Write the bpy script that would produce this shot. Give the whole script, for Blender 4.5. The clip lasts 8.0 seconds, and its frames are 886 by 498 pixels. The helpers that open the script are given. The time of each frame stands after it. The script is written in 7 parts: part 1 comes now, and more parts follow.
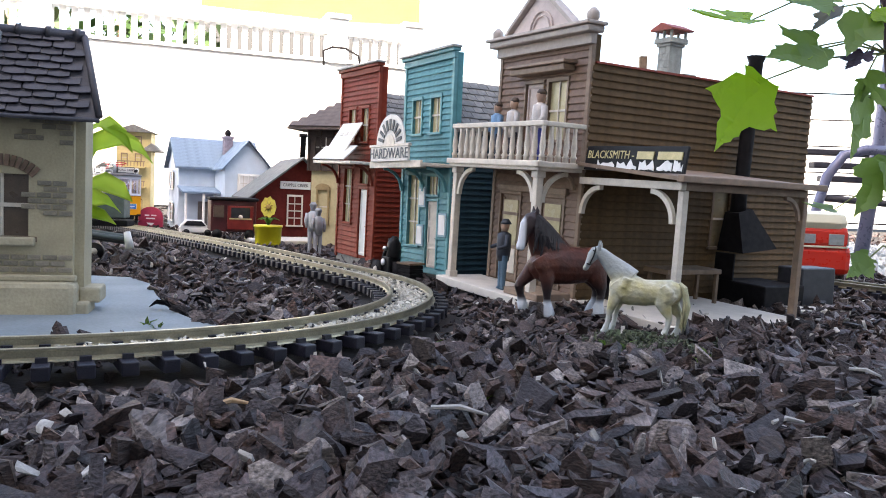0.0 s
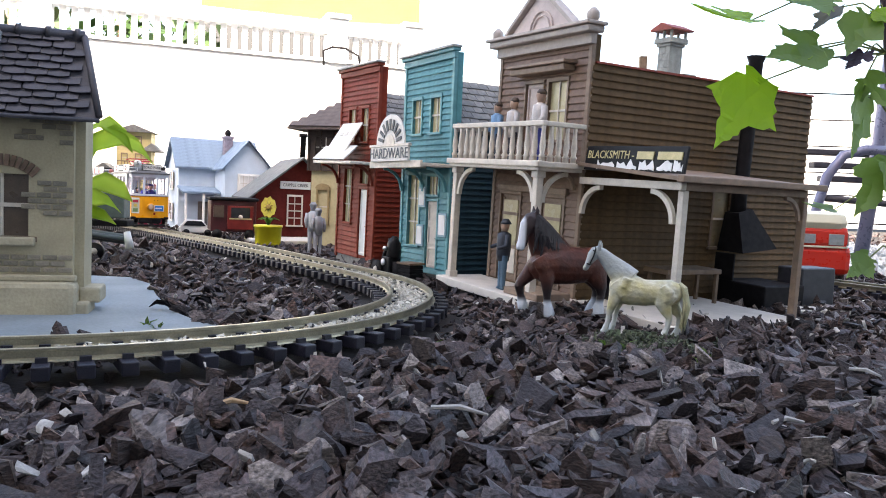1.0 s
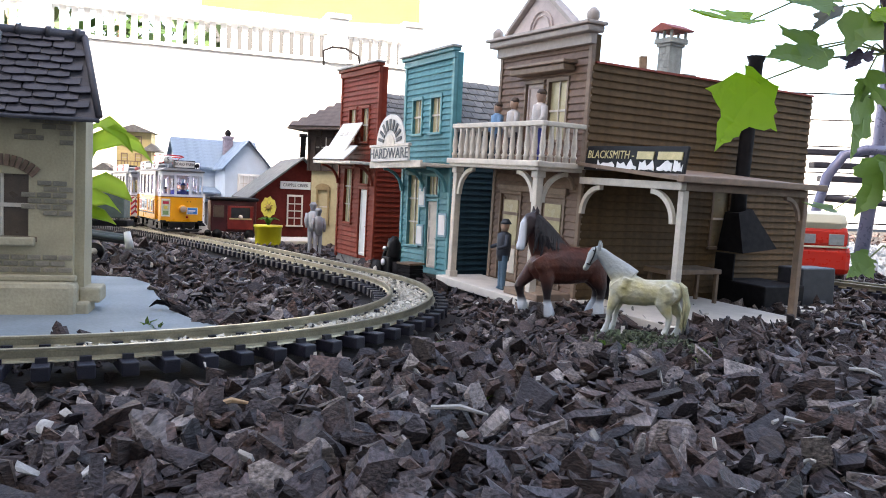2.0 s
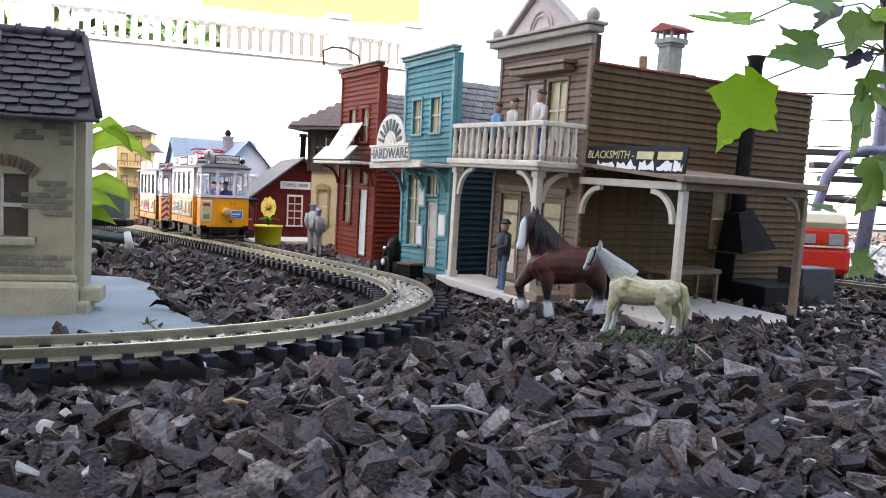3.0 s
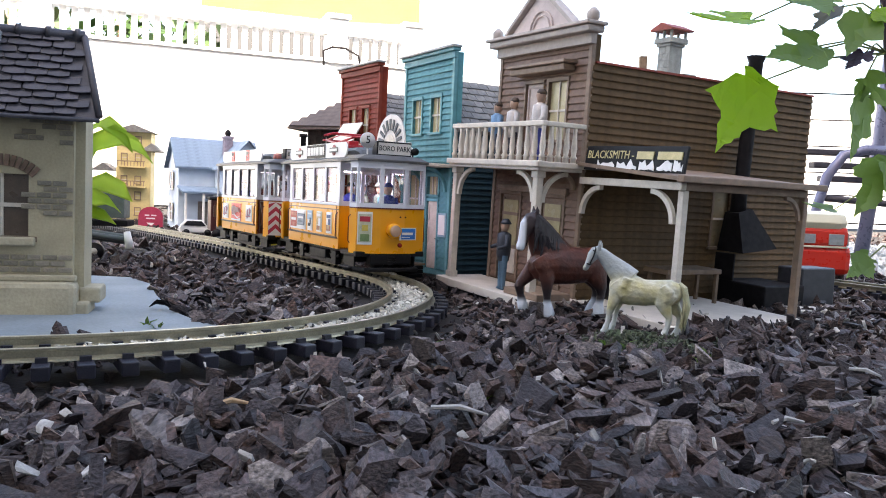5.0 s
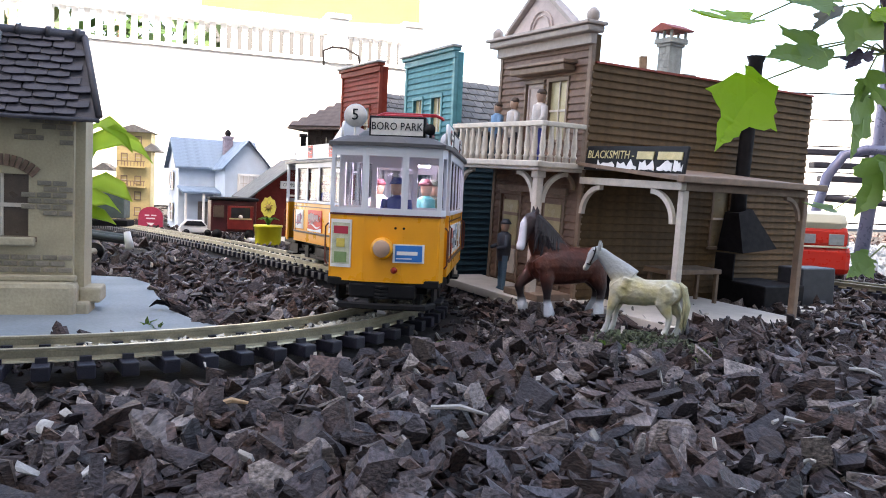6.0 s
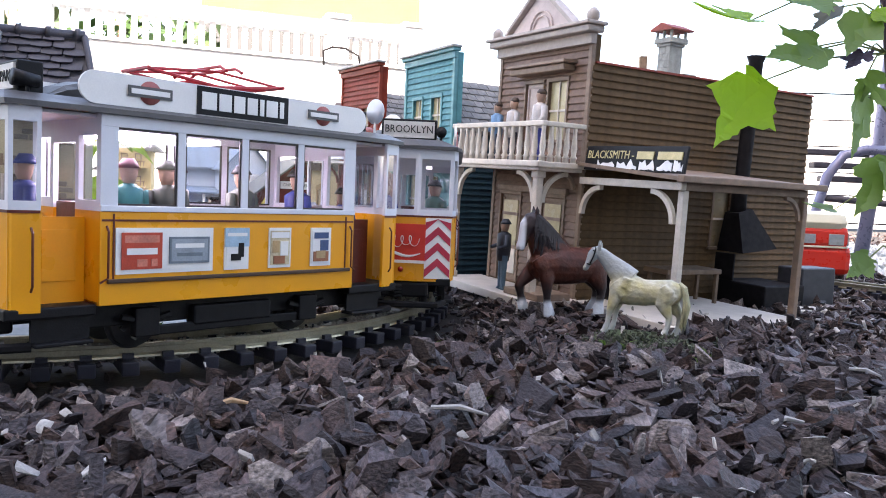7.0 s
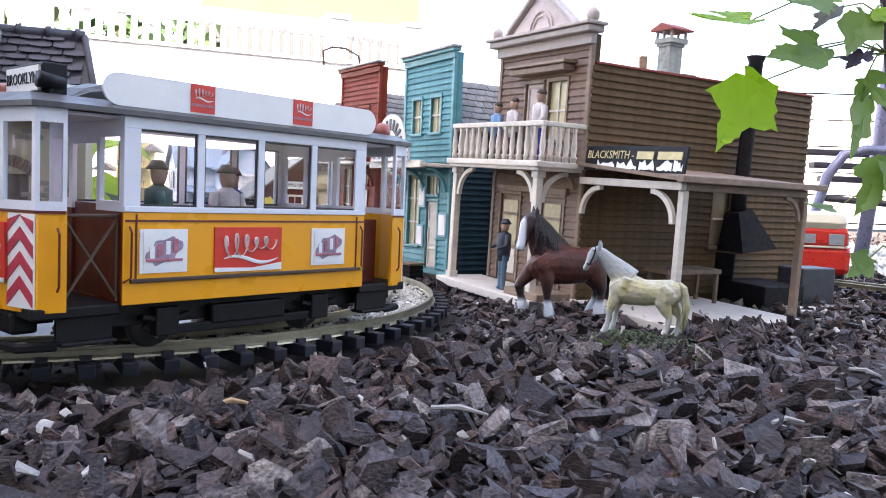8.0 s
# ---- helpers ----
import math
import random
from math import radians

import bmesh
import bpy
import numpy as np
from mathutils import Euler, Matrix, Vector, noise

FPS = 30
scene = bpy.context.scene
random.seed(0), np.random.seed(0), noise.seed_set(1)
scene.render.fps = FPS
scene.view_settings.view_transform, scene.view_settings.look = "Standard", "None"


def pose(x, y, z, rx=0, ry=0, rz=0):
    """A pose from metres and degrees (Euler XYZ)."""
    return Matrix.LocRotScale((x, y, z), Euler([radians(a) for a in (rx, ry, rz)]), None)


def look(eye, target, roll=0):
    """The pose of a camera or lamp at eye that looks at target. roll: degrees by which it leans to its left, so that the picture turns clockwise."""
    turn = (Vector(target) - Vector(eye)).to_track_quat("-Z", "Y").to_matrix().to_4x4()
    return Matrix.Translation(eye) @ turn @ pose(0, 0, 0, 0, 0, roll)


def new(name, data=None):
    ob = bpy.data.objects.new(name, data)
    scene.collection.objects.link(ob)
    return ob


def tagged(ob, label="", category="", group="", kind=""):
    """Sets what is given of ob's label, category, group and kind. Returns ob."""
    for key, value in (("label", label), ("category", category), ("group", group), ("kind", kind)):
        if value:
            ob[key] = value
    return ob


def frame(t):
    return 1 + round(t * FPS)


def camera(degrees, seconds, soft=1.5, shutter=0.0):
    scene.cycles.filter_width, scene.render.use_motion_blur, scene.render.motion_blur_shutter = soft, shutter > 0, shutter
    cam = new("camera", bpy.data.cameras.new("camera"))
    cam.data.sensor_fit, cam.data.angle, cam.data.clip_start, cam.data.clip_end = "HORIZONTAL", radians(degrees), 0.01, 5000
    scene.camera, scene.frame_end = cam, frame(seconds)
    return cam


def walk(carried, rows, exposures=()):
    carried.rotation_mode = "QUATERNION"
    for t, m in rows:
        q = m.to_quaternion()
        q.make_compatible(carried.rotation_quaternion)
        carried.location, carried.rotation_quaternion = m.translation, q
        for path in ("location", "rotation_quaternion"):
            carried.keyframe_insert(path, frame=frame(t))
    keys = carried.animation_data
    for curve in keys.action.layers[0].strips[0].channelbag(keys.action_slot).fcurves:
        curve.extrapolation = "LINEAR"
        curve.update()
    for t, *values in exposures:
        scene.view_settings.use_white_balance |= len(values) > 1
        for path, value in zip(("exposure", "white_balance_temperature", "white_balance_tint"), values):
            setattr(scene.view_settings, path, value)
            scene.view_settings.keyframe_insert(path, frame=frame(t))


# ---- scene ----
# Camera: it stands still
CAM = pose(0, 0, 0.103) @ pose(0, 0, 0, 90 - 3.76, 0, 0) @ pose(0, 0, 0, 0, 0, 2.41)
cam = camera(58.48, 8.0, 1.0)
walk(cam, [(0.0, CAM), (8.0, CAM)], exposures=[(0.0, 2.80, 7250, 12), (4.5, 2.82, 7250, 12), (6.0, 2.89, 7250, 13), (6.5, 2.97, 7200, 14), (7.2, 3.13, 7100, 16), (8.0, 3.24, 7100, 16)])

# World, sun and exposure
SUN_EL, SUN_AZ = 42.0, 196.0      # degrees; the sun stands behind the camera, over the added shade block
world = bpy.data.worlds.new("sky")
scene.world = world
world.use_nodes = True
wn = world.node_tree
sky = wn.nodes.new("ShaderNodeTexSky")
sky.sky_type = "NISHITA"
sky.sun_disc = False
sky.sun_elevation, sky.sun_rotation = radians(SUN_EL), radians(SUN_AZ)
sky.air_density, sky.dust_density = 1.0, 4.0
wn.links.new(sky.outputs[0], wn.nodes["Background"].inputs[0])
wn.nodes["Background"].inputs[1].default_value = 0.15
sun = new("sun", bpy.data.lights.new("sun", "SUN"))
sun.data.energy, sun.data.angle, sun.data.color = 4.5, radians(0.6), (1.0, 0.95, 0.88)
sd = Vector((math.sin(radians(SUN_AZ)) * math.cos(radians(SUN_EL)), math.cos(radians(SUN_AZ)) * math.cos(radians(SUN_EL)), math.sin(radians(SUN_EL))))
sun.matrix_basis = look(sd * 10, (0, 0, 0))

# ---------------------------------------------------------------- materials
MATS = {}


def mat(name, col, rough=0.6, var=0.25, scale=120.0, bump=0.15, metal=0.0, fine=900.0, col2=None, spec=0.4, island=0.0, obrand=0.0):
    """A painted or raw surface: two scales of noise in colour, roughness and relief."""
    if name in MATS:
        return MATS[name]
    m = bpy.data.materials.new(name)
    m.use_nodes = True
    nt, b = m.node_tree, m.node_tree.nodes["Principled BSDF"]
    N, L = nt.nodes.new, nt.links.new
    co = N("ShaderNodeTexCoord")
    n1 = N("ShaderNodeTexNoise"); n1.inputs["Scale"].default_value = scale; n1.inputs["Detail"].default_value = 5
    n2 = N("ShaderNodeTexNoise"); n2.inputs["Scale"].default_value = fine; n2.inputs["Detail"].default_value = 4
    L(co.outputs["Object"], n1.inputs["Vector"]); L(co.outputs["Object"], n2.inputs["Vector"])
    ramp = N("ShaderNodeMapRange"); ramp.inputs[1].default_value, ramp.inputs[2].default_value = 0.3, 0.7
    L(n1.outputs[0], ramp.inputs[0])
    mix = N("ShaderNodeMix"); mix.data_type = "RGBA"
    c2 = col2 or tuple(c * (1 - var) for c in col)
    mix.inputs["A"].default_value, mix.inputs["B"].default_value = (*col, 1), (*c2, 1)
    L(ramp.outputs[0], mix.inputs["Factor"])
    hsv = N("ShaderNodeHueSaturation")
    L(mix.outputs["Result"], hsv.inputs["Color"])
    val = N("ShaderNodeMapRange"); val.inputs[1].default_value, val.inputs[2].default_value = 0.25, 0.75
    val.inputs[3].default_value, val.inputs[4].default_value = 1 - var * 0.5, 1 + var * 0.5
    L(n2.outputs[0], val.inputs[0])
    last = val.outputs[0]
    for amount, kind in ((island, "island"), (obrand, "object")):
        if amount:
            src = N("ShaderNodeNewGeometry").outputs["Random Per Island"] if kind == "island" else N("ShaderNodeObjectInfo").outputs["Random"]
            r = N("ShaderNodeMapRange"); r.inputs[3].default_value, r.inputs[4].default_value = 1 - amount, 1 + amount
            mu = N("ShaderNodeMath"); mu.operation = "MULTIPLY"
            L(src, r.inputs[0]); L(last, mu.inputs[0]); L(r.outputs[0], mu.inputs[1])
            last = mu.outputs[0]
    L(last, hsv.inputs["Value"])
    L(hsv.outputs[0], b.inputs["Base Color"])
    rr = N("ShaderNodeMapRange"); rr.inputs[3].default_value, rr.inputs[4].default_value = max(0.03, rough - 0.12), min(1, rough + 0.12)
    L(n1.outputs[0], rr.inputs[0]); L(rr.outputs[0], b.inputs["Roughness"])
    b.inputs["Metallic"].default_value = metal
    b.inputs["Specular IOR Level"].default_value = spec
    if bump:
        bp = N("ShaderNodeBump"); bp.inputs["Strength"].default_value = bump; bp.inputs["Distance"].default_value = 0.001
        L(n2.outputs[0], bp.inputs["Height"]); L(bp.outputs[0], b.inputs["Normal"])
    MATS[name] = m
    return m


def glass_mat():
    if "glass" in MATS:
        return MATS["glass"]
    m = bpy.data.materials.new("glass")
    m.use_nodes = True
    nt = m.node_tree
    tr, gl, mx, lw, pw, ma = (nt.nodes.new("ShaderNode" + k) for k in ("BsdfTransparent", "BsdfGlossy", "MixShader", "LayerWeight", "Math", "Math"))
    tr.inputs[0].default_value = (0.93, 0.94, 0.96, 1)
    gl.inputs["Roughness"].default_value = 0.03
    lw.inputs[0].default_value = 0.5
    pw.operation, pw.inputs[1].default_value = "POWER", 4.0
    ma.operation, ma.inputs[1].default_value, ma.inputs[2].default_value = "MULTIPLY_ADD", 0.45, 0.03
    nt.links.new(lw.outputs["Facing"], pw.inputs[0]); nt.links.new(pw.outputs[0], ma.inputs[0]); nt.links.new(ma.outputs[0], mx.inputs[0])
    nt.links.new(tr.outputs[0], mx.inputs[1]); nt.links.new(gl.outputs[0], mx.inputs[2])
    nt.links.new(mx.outputs[0], nt.nodes["Material Output"].inputs[0])
    MATS["glass"] = m
    return m


def glow_mat(name, col, power):
    if name not in MATS:
        m = bpy.data.materials.new(name)
        m.use_nodes = True
        b = m.node_tree.nodes["Principled BSDF"]
        b.inputs["Base Color"].default_value = (*col, 1)
        b.inputs["Emission Color"].default_value = (*col, 1)
        b.inputs["Emission Strength"].default_value = power
        MATS[name] = m
    return MATS[name]


def bark_mat():
    """Broken bark: each piece has its own tone; fibres run along it; the flat faces shine a little."""
    m = bpy.data.materials.new("bark_chip")
    m.use_nodes = True
    nt, b = m.node_tree, m.node_tree.nodes["Principled BSDF"]
    N, L = nt.nodes.new, nt.links.new
    geo, co = N("ShaderNodeNewGeometry"), N("ShaderNodeTexCoord")
    ramp = N("ShaderNodeValToRGB")
    tones = [(0.0, (0.010, 0.007, 0.007)), (0.18, (0.050, 0.030, 0.025)), (0.40, (0.020, 0.016, 0.019)), (0.58, (0.085, 0.050, 0.040)), (0.76, (0.052, 0.044, 0.050)), (0.90, (0.115, 0.088, 0.080)), (1.0, (0.23, 0.19, 0.17))]
    while len(ramp.color_ramp.elements) < len(tones):
        ramp.color_ramp.elements.new(0.5)
    for e, (pos, c) in zip(ramp.color_ramp.elements, tones):
        e.position, e.color = pos, (*c, 1)
    L(geo.outputs["Random Per Island"], ramp.inputs[0])
    n1 = N("ShaderNodeTexNoise"); n1.inputs["Scale"].default_value, n1.inputs["Detail"].default_value = 90, 6
    n2 = N("ShaderNodeTexNoise"); n2.inputs["Scale"].default_value, n2.inputs["Detail"].default_value = 480, 6
    mp = N("ShaderNodeMapping"); mp.inputs["Scale"].default_value = (1.0, 0.25, 1.6)
    L(co.outputs["Object"], mp.inputs[0]); L(co.outputs["Object"], n1.inputs["Vector"]); L(mp.outputs[0], n2.inputs["Vector"])
    mr = N("ShaderNodeMapRange"); mr.inputs[1].default_value, mr.inputs[2].default_value, mr.inputs[3].default_value, mr.inputs[4].default_value = 0.3, 0.7, 0.35, 1.75
    L(n2.outputs[0], mr.inputs[0])
    hs = N("ShaderNodeHueSaturation"); L(ramp.outputs[0], hs.inputs["Color"]); L(mr.outputs[0], hs.inputs["Value"])
    mx = N("ShaderNodeMix"); mx.data_type = "RGBA"; mx.blend_type = "MULTIPLY"; mx.inputs["Factor"].default_value = 0.8
    r2 = N("ShaderNodeMapRange"); r2.inputs[1].default_value, r2.inputs[2].default_value, r2.inputs[3].default_value, r2.inputs[4].default_value = 0.3, 0.7, 0.55, 1.35
    L(n1.outputs[0], r2.inputs[0]); L(hs.outputs[0], mx.inputs["A"]); L(r2.outputs[0], mx.inputs["B"])
    L(mx.outputs["Result"], b.inputs["Base Color"])
    rr = N("ShaderNodeMapRange"); rr.inputs[3].default_value, rr.inputs[4].default_value = 0.45, 0.85
    L(n1.outputs[0], rr.inputs[0]); L(rr.outputs[0], b.inputs["Roughness"])
    b.inputs["Specular IOR Level"].default_value = 0.35
    bp = N("ShaderNodeBump"); bp.inputs["Strength"].default_value, bp.inputs["Distance"].default_value = 1.0, 0.0016
    L(n2.outputs[0], bp.inputs["Height"]); L(bp.outputs[0], b.inputs["Normal"])
    return m


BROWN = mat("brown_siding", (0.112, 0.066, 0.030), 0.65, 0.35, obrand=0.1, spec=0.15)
BROWN_TRIM = mat("brown_trim", (0.25, 0.17, 0.12), 0.55, 0.25)
CREAM = mat("cream_trim", (0.64, 0.57, 0.49), 0.5, 0.2)
TEAL = mat("teal_siding", (0.085, 0.27, 0.30), 0.55, 0.25, obrand=0.08, spec=0.25)
TEAL_TRIM = mat("teal_trim", (0.11, 0.32, 0.35), 0.5, 0.2)
RED = mat("red_siding", (0.215, 0.028, 0.012), 0.6, 0.3, obrand=0.08, spec=0.15)
RED_TRIM = mat("red_trim", (0.23, 0.036, 0.018), 0.6, 0.2, spec=0.2)
PANE = mat("cream_pane", (0.50, 0.43, 0.25), 0.25, 0.3, scale=60)
DARKPANE = mat("dark_pane", (0.03, 0.03, 0.035), 0.12, 0.4, scale=60, bump=0)
SHINGLE = mat("grey_shingle", (0.20, 0.19, 0.18), 0.7, 0.35, obrand=0.18)
DECK = mat("pale_deck", (0.62, 0.56, 0.50), 0.6, 0.15, scale=60)
WHITE = mat("white_plastic", (0.76, 0.74, 0.72), 0.45, 0.08, scale=60, bump=0.05)
SIGNWHITE = mat("sign_white", (0.70, 0.66, 0.62), 0.5, 0.15)
BLACK = mat("black_plastic", (0.009, 0.008, 0.009), 0.5, 0.4, spec=0.2)
SOOT = mat("soot_black", (0.014, 0.012, 0.013), 0.75, 0.4, spec=0.15)
YELLOW = mat("tram_yellow", (0.80, 0.33, 0.008), 0.3, 0.06, scale=50, bump=0.02, spec=0.5)
TRAMWHITE = mat("tram_white", (0.66, 0.67, 0.72), 0.35, 0.06, scale=50, bump=0.02)
TRAMGREY = mat("tram_roof_grey", (0.085, 0.08, 0.08), 0.45, 0.15)
MAROON = mat("maroon", (0.12, 0.02, 0.012), 0.4, 0.2)
REDMET = mat("red_metal", (0.45, 0.02, 0.03), 0.35, 0.15)
CHEVRED = mat("chevron_red", (0.45, 0.03, 0.06), 0.4, 0.08)
RAIL = mat("rail_brass", (0.40, 0.365, 0.27), 0.33, 0.35, metal=0.75, scale=60)
SLEEPER = mat("sleeper_plastic", (0.016, 0.015, 0.024), 0.45, 0.35, obrand=0.25, bump=0.3)
BARK = bark_mat()
SOIL = mat("dark_soil", (0.02, 0.016, 0.015), 0.95, 0.4, scale=40, fine=300, bump=1.0)
STONE = mat("pale_gravel", (0.50, 0.47, 0.40), 0.8, 0.3, scale=80, island=0.4, bump=0.5)
SLAB = mat("blue_grey_slab", (0.20, 0.235, 0.255), 0.8, 0.25, scale=14, fine=300, bump=0.35)
PLASTER = mat("plaster", (0.42, 0.365, 0.245), 0.85, 0.2, scale=35, fine=500, bump=0.35)
PLINTH = mat("plinth_stone", (0.42, 0.37, 0.26), 0.8, 0.25, scale=30, fine=400, bump=0.5)
BRICK = mat("grey_brick", (0.27, 0.235, 0.18), 0.85, 0.3, obrand=0.2, bump=0.5)
TILE = mat("slate_tile", (0.072, 0.066, 0.078), 0.55, 0.35, obrand=0.25, scale=60)
WOODF = mat("window_wood", (0.17, 0.11, 0.07), 0.6, 0.3)


# ---------------------------------------------------------------- mesh helpers
def link_mesh(name, bm, material, parent=None, m=None, label="", smooth=False):
    me = bpy.data.meshes.new(name)
    bm.normal_update()
    bm.to_mesh(me)
    bm.free()
    for mm in (material if isinstance(material, (list, tuple)) else [material]):
        me.materials.append(mm)
    if smooth:
        for p in me.polygons:
            p.use_smooth = True
    ob = new(name, me)
    if parent:
        ob.parent = parent
    if m is not None:
        ob.matrix_basis = m
    if label:
        ob["label"] = label
    return ob


def part(name, bm, material, parent, label="", m=None, smooth=False):
    return link_mesh(name, bm, material, parent, m, label, smooth)


def share(name, ob, parent, m):
    o = new(name, ob.data)
    o.parent = parent
    o.matrix_basis = m
    return o


def base(name, m, label, category, group="", kind=""):
    e = new(name)
    e.empty_display_size = 0.02
    e.matrix_basis = m
    return tagged(e, label, category, group, kind)


def add_box(bm, x0, x1, y0, y1, z0, z1, bev=0.0, mi=0):
    r = bmesh.ops.create_cube(bm, size=1)
    vs = r["verts"]
    for v in vs:
        v.co = Vector((x0 + (v.co.x + 0.5) * (x1 - x0), y0 + (v.co.y + 0.5) * (y1 - y0), z0 + (v.co.z + 0.5) * (z1 - z0)))
    fs = {f for v in vs for f in v.link_faces}
    for f in fs:
        f.material_index = mi
    if bev:
        es = list({e for v in vs for e in v.link_edges})
        bmesh.ops.bevel(bm, geom=es, offset=bev, segments=2, affect="EDGES", profile=0.5)
    return vs


def boxm(x0, x1, y0, y1, z0, z1, bev=0.0):
    bm = bmesh.new()
    add_box(bm, x0, x1, y0, y1, z0, z1, bev)
    return bm


def add_tube(bm, pts, radii, seg=8, caps=True, mi=0, squash=1.0):
    """A tube along pts with a radius at each."""
    pts = [Vector(p) for p in pts]
    if not isinstance(radii, (list, tuple)):
        radii = [radii] * len(pts)
    rings, ref = [], None
    for i, p in enumerate(pts):
        d = (pts[min(i + 1, len(pts) - 1)] - pts[max(i - 1, 0)]).normalized()
        if ref is None:
            ref = d.orthogonal().normalized() if abs(d.z) > 0.9 else Vector((0, 0, 1))
        a = (ref - d * ref.dot(d)).normalized()
        b = d.cross(a)
        ref = a
        rings.append([bm.verts.new(p + (a * math.cos(6.28318 * k / seg) + b * squash * math.sin(6.28318 * k / seg)) * radii[i]) for k in range(seg)])
    fs = []
    for r0, r1 in zip(rings, rings[1:]):
        for k in range(seg):
            fs.append(bm.faces.new((r0[k], r0[(k + 1) % seg], r1[(k + 1) % seg], r1[k])))
    if caps:
        fs.append(bm.faces.new(rings[0][::-1]))
        fs.append(bm.faces.new(rings[-1]))
    for f in fs:
        f.material_index = mi
        f.smooth = seg > 6
    return rings


def add_ring(bm, x0, x1, z0, z1, l, r, d, u, y0, y1):
    """One closed rectangular frame with borders l, r, d and u."""
    o, i = [(x0, z0), (x1, z0), (x1, z1), (x0, z1)], [(x0 + l, z0 + d), (x1 - r, z0 + d), (x1 - r, z1 - u), (x0 + l, z1 - u)]
    v = [[bm.verts.new((x, y, z)) for x, z in q] for q in (o, i) for y in (y0, y1)]
    fs = []
    for k in range(4):
        n = (k + 1) % 4
        for a, b in ((v[0], v[2]), (v[1], v[3]), (v[0], v[1]), (v[2], v[3])):
            fs.append(bm.faces.new((a[k], a[n], b[n], b[k])))
    bmesh.ops.recalc_face_normals(bm, faces=fs)
    return [x for q in v for x in q]


def tube(pts, radii, seg=8, squash=1.0):
    bm = bmesh.new()
    add_tube(bm, pts, radii, seg, squash=squash)
    bmesh.ops.recalc_face_normals(bm, faces=bm.faces[:])
    return bm


def add_prism(bm, outline, y0, y1, mi=0):
    """A plate: an outline in x and z, from y0 to y1."""
    a = [bm.verts.new((x, y0, z)) for x, z in outline]
    b = [bm.verts.new((x, y1, z)) for x, z in outline]
    fs = [bm.faces.new(a), bm.faces.new(b[::-1])]
    n = len(a)
    for i in range(n):
        fs.append(bm.faces.new((a[i], b[i], b[(i + 1) % n], a[(i + 1) % n])))
    for f in fs:
        f.material_index = mi
    bmesh.ops.recalc_face_normals(bm, faces=fs)
    return bm


def prism(outline, y0, y1):
    return add_prism(bmesh.new(), outline, y0, y1)


def lettering(text, size, material, parent, m, depth=0.0006, name="lettering", label="", squeeze=1.0):
    cu = bpy.data.curves.new(name, "FONT")
    cu.body, cu.size, cu.extrude, cu.align_x, cu.align_y = text, size, depth / 2, "CENTER", "CENTER"
    cu.resolution_u = 2
    tmp = new(name, cu)
    bpy.context.view_layer.update()
    me = bpy.data.meshes.new_from_object(tmp.evaluated_get(bpy.context.evaluated_depsgraph_get()))
    bpy.data.objects.remove(tmp)
    me.materials.append(material)
    for v in me.vertices:
        v.co.x *= squeeze
    ob = new(name, me)
    ob.parent = parent
    ob.matrix_basis = m @ pose(0, 0, 0, 90)
    if label:
        ob["label"] = label
    return ob


# ---------------------------------------------------------------- siding and openings of the model houses
PLANKS = {}


def plank(parent, m, length, hb, material):
    key = (round(length, 4), round(hb, 5), material.name)
    if key not in PLANKS:
        bm = bmesh.new()
        prof = [(0.0, 0.0), (-0.0022, 0.0), (-0.0024, 0.0008), (-0.0004, hb), (0.0, hb)]
        a = [bm.verts.new((0, y, z)) for y, z in prof]
        b = [bm.verts.new((length, y, z)) for y, z in prof]
        for i in range(5):
            bm.faces.new((a[i], a[(i + 1) % 5], b[(i + 1) % 5], b[i]))
        bm.faces.new(a[::-1]); bm.faces.new(b)
        bmesh.ops.recalc_face_normals(bm, faces=bm.faces[:])
        PLANKS[key] = link_mesh("plank", bm, material, parent, m)
        return PLANKS[key]
    return share("plank", PLANKS[key], parent, m)


def siding(parent, M, W, H, holes, material, hb=0.0085, name="wall", thick=0.004, z0=0.0, top=None):
    """A wall of lapped planks on a backing, with holes (u0, u1, v0, v1). top(u) caps the height."""
    vs = sorted({z0, H, *(v for h in holes for v in h[2:])})
    bm = bmesh.new()
    for a, b in zip(vs, vs[1:]):
        if b <= z0 or a >= H:
            continue
        cuts = sorted((h[0], h[1]) for h in holes if h[2] < (a + b) / 2 < h[3])
        u = 0.0
        for c0, c1 in cuts + [(W, W)]:
            if c0 - u > 1e-4:
                add_box(bm, u, c0, 0, thick, a, b)
            u = max(u, c1)
    wall = part(name, bm, material, parent, m=M)
    n = int(round((H - z0) / hb))
    for i in range(n):
        z = z0 + i * (H - z0) / n
        zc = z + hb / 2
        cuts = sorted((h[0], h[1]) for h in holes if h[2] - hb * 0.3 < zc < h[3] + hb * 0.3)
        u = 0.0
        for c0, c1 in cuts + [(W, W)]:
            if c0 - u > 0.003:
                plank(wall, pose(u, 0, z), c0 - u, (H - z0) / n, material)
            u = max(u, c1)
    return wall


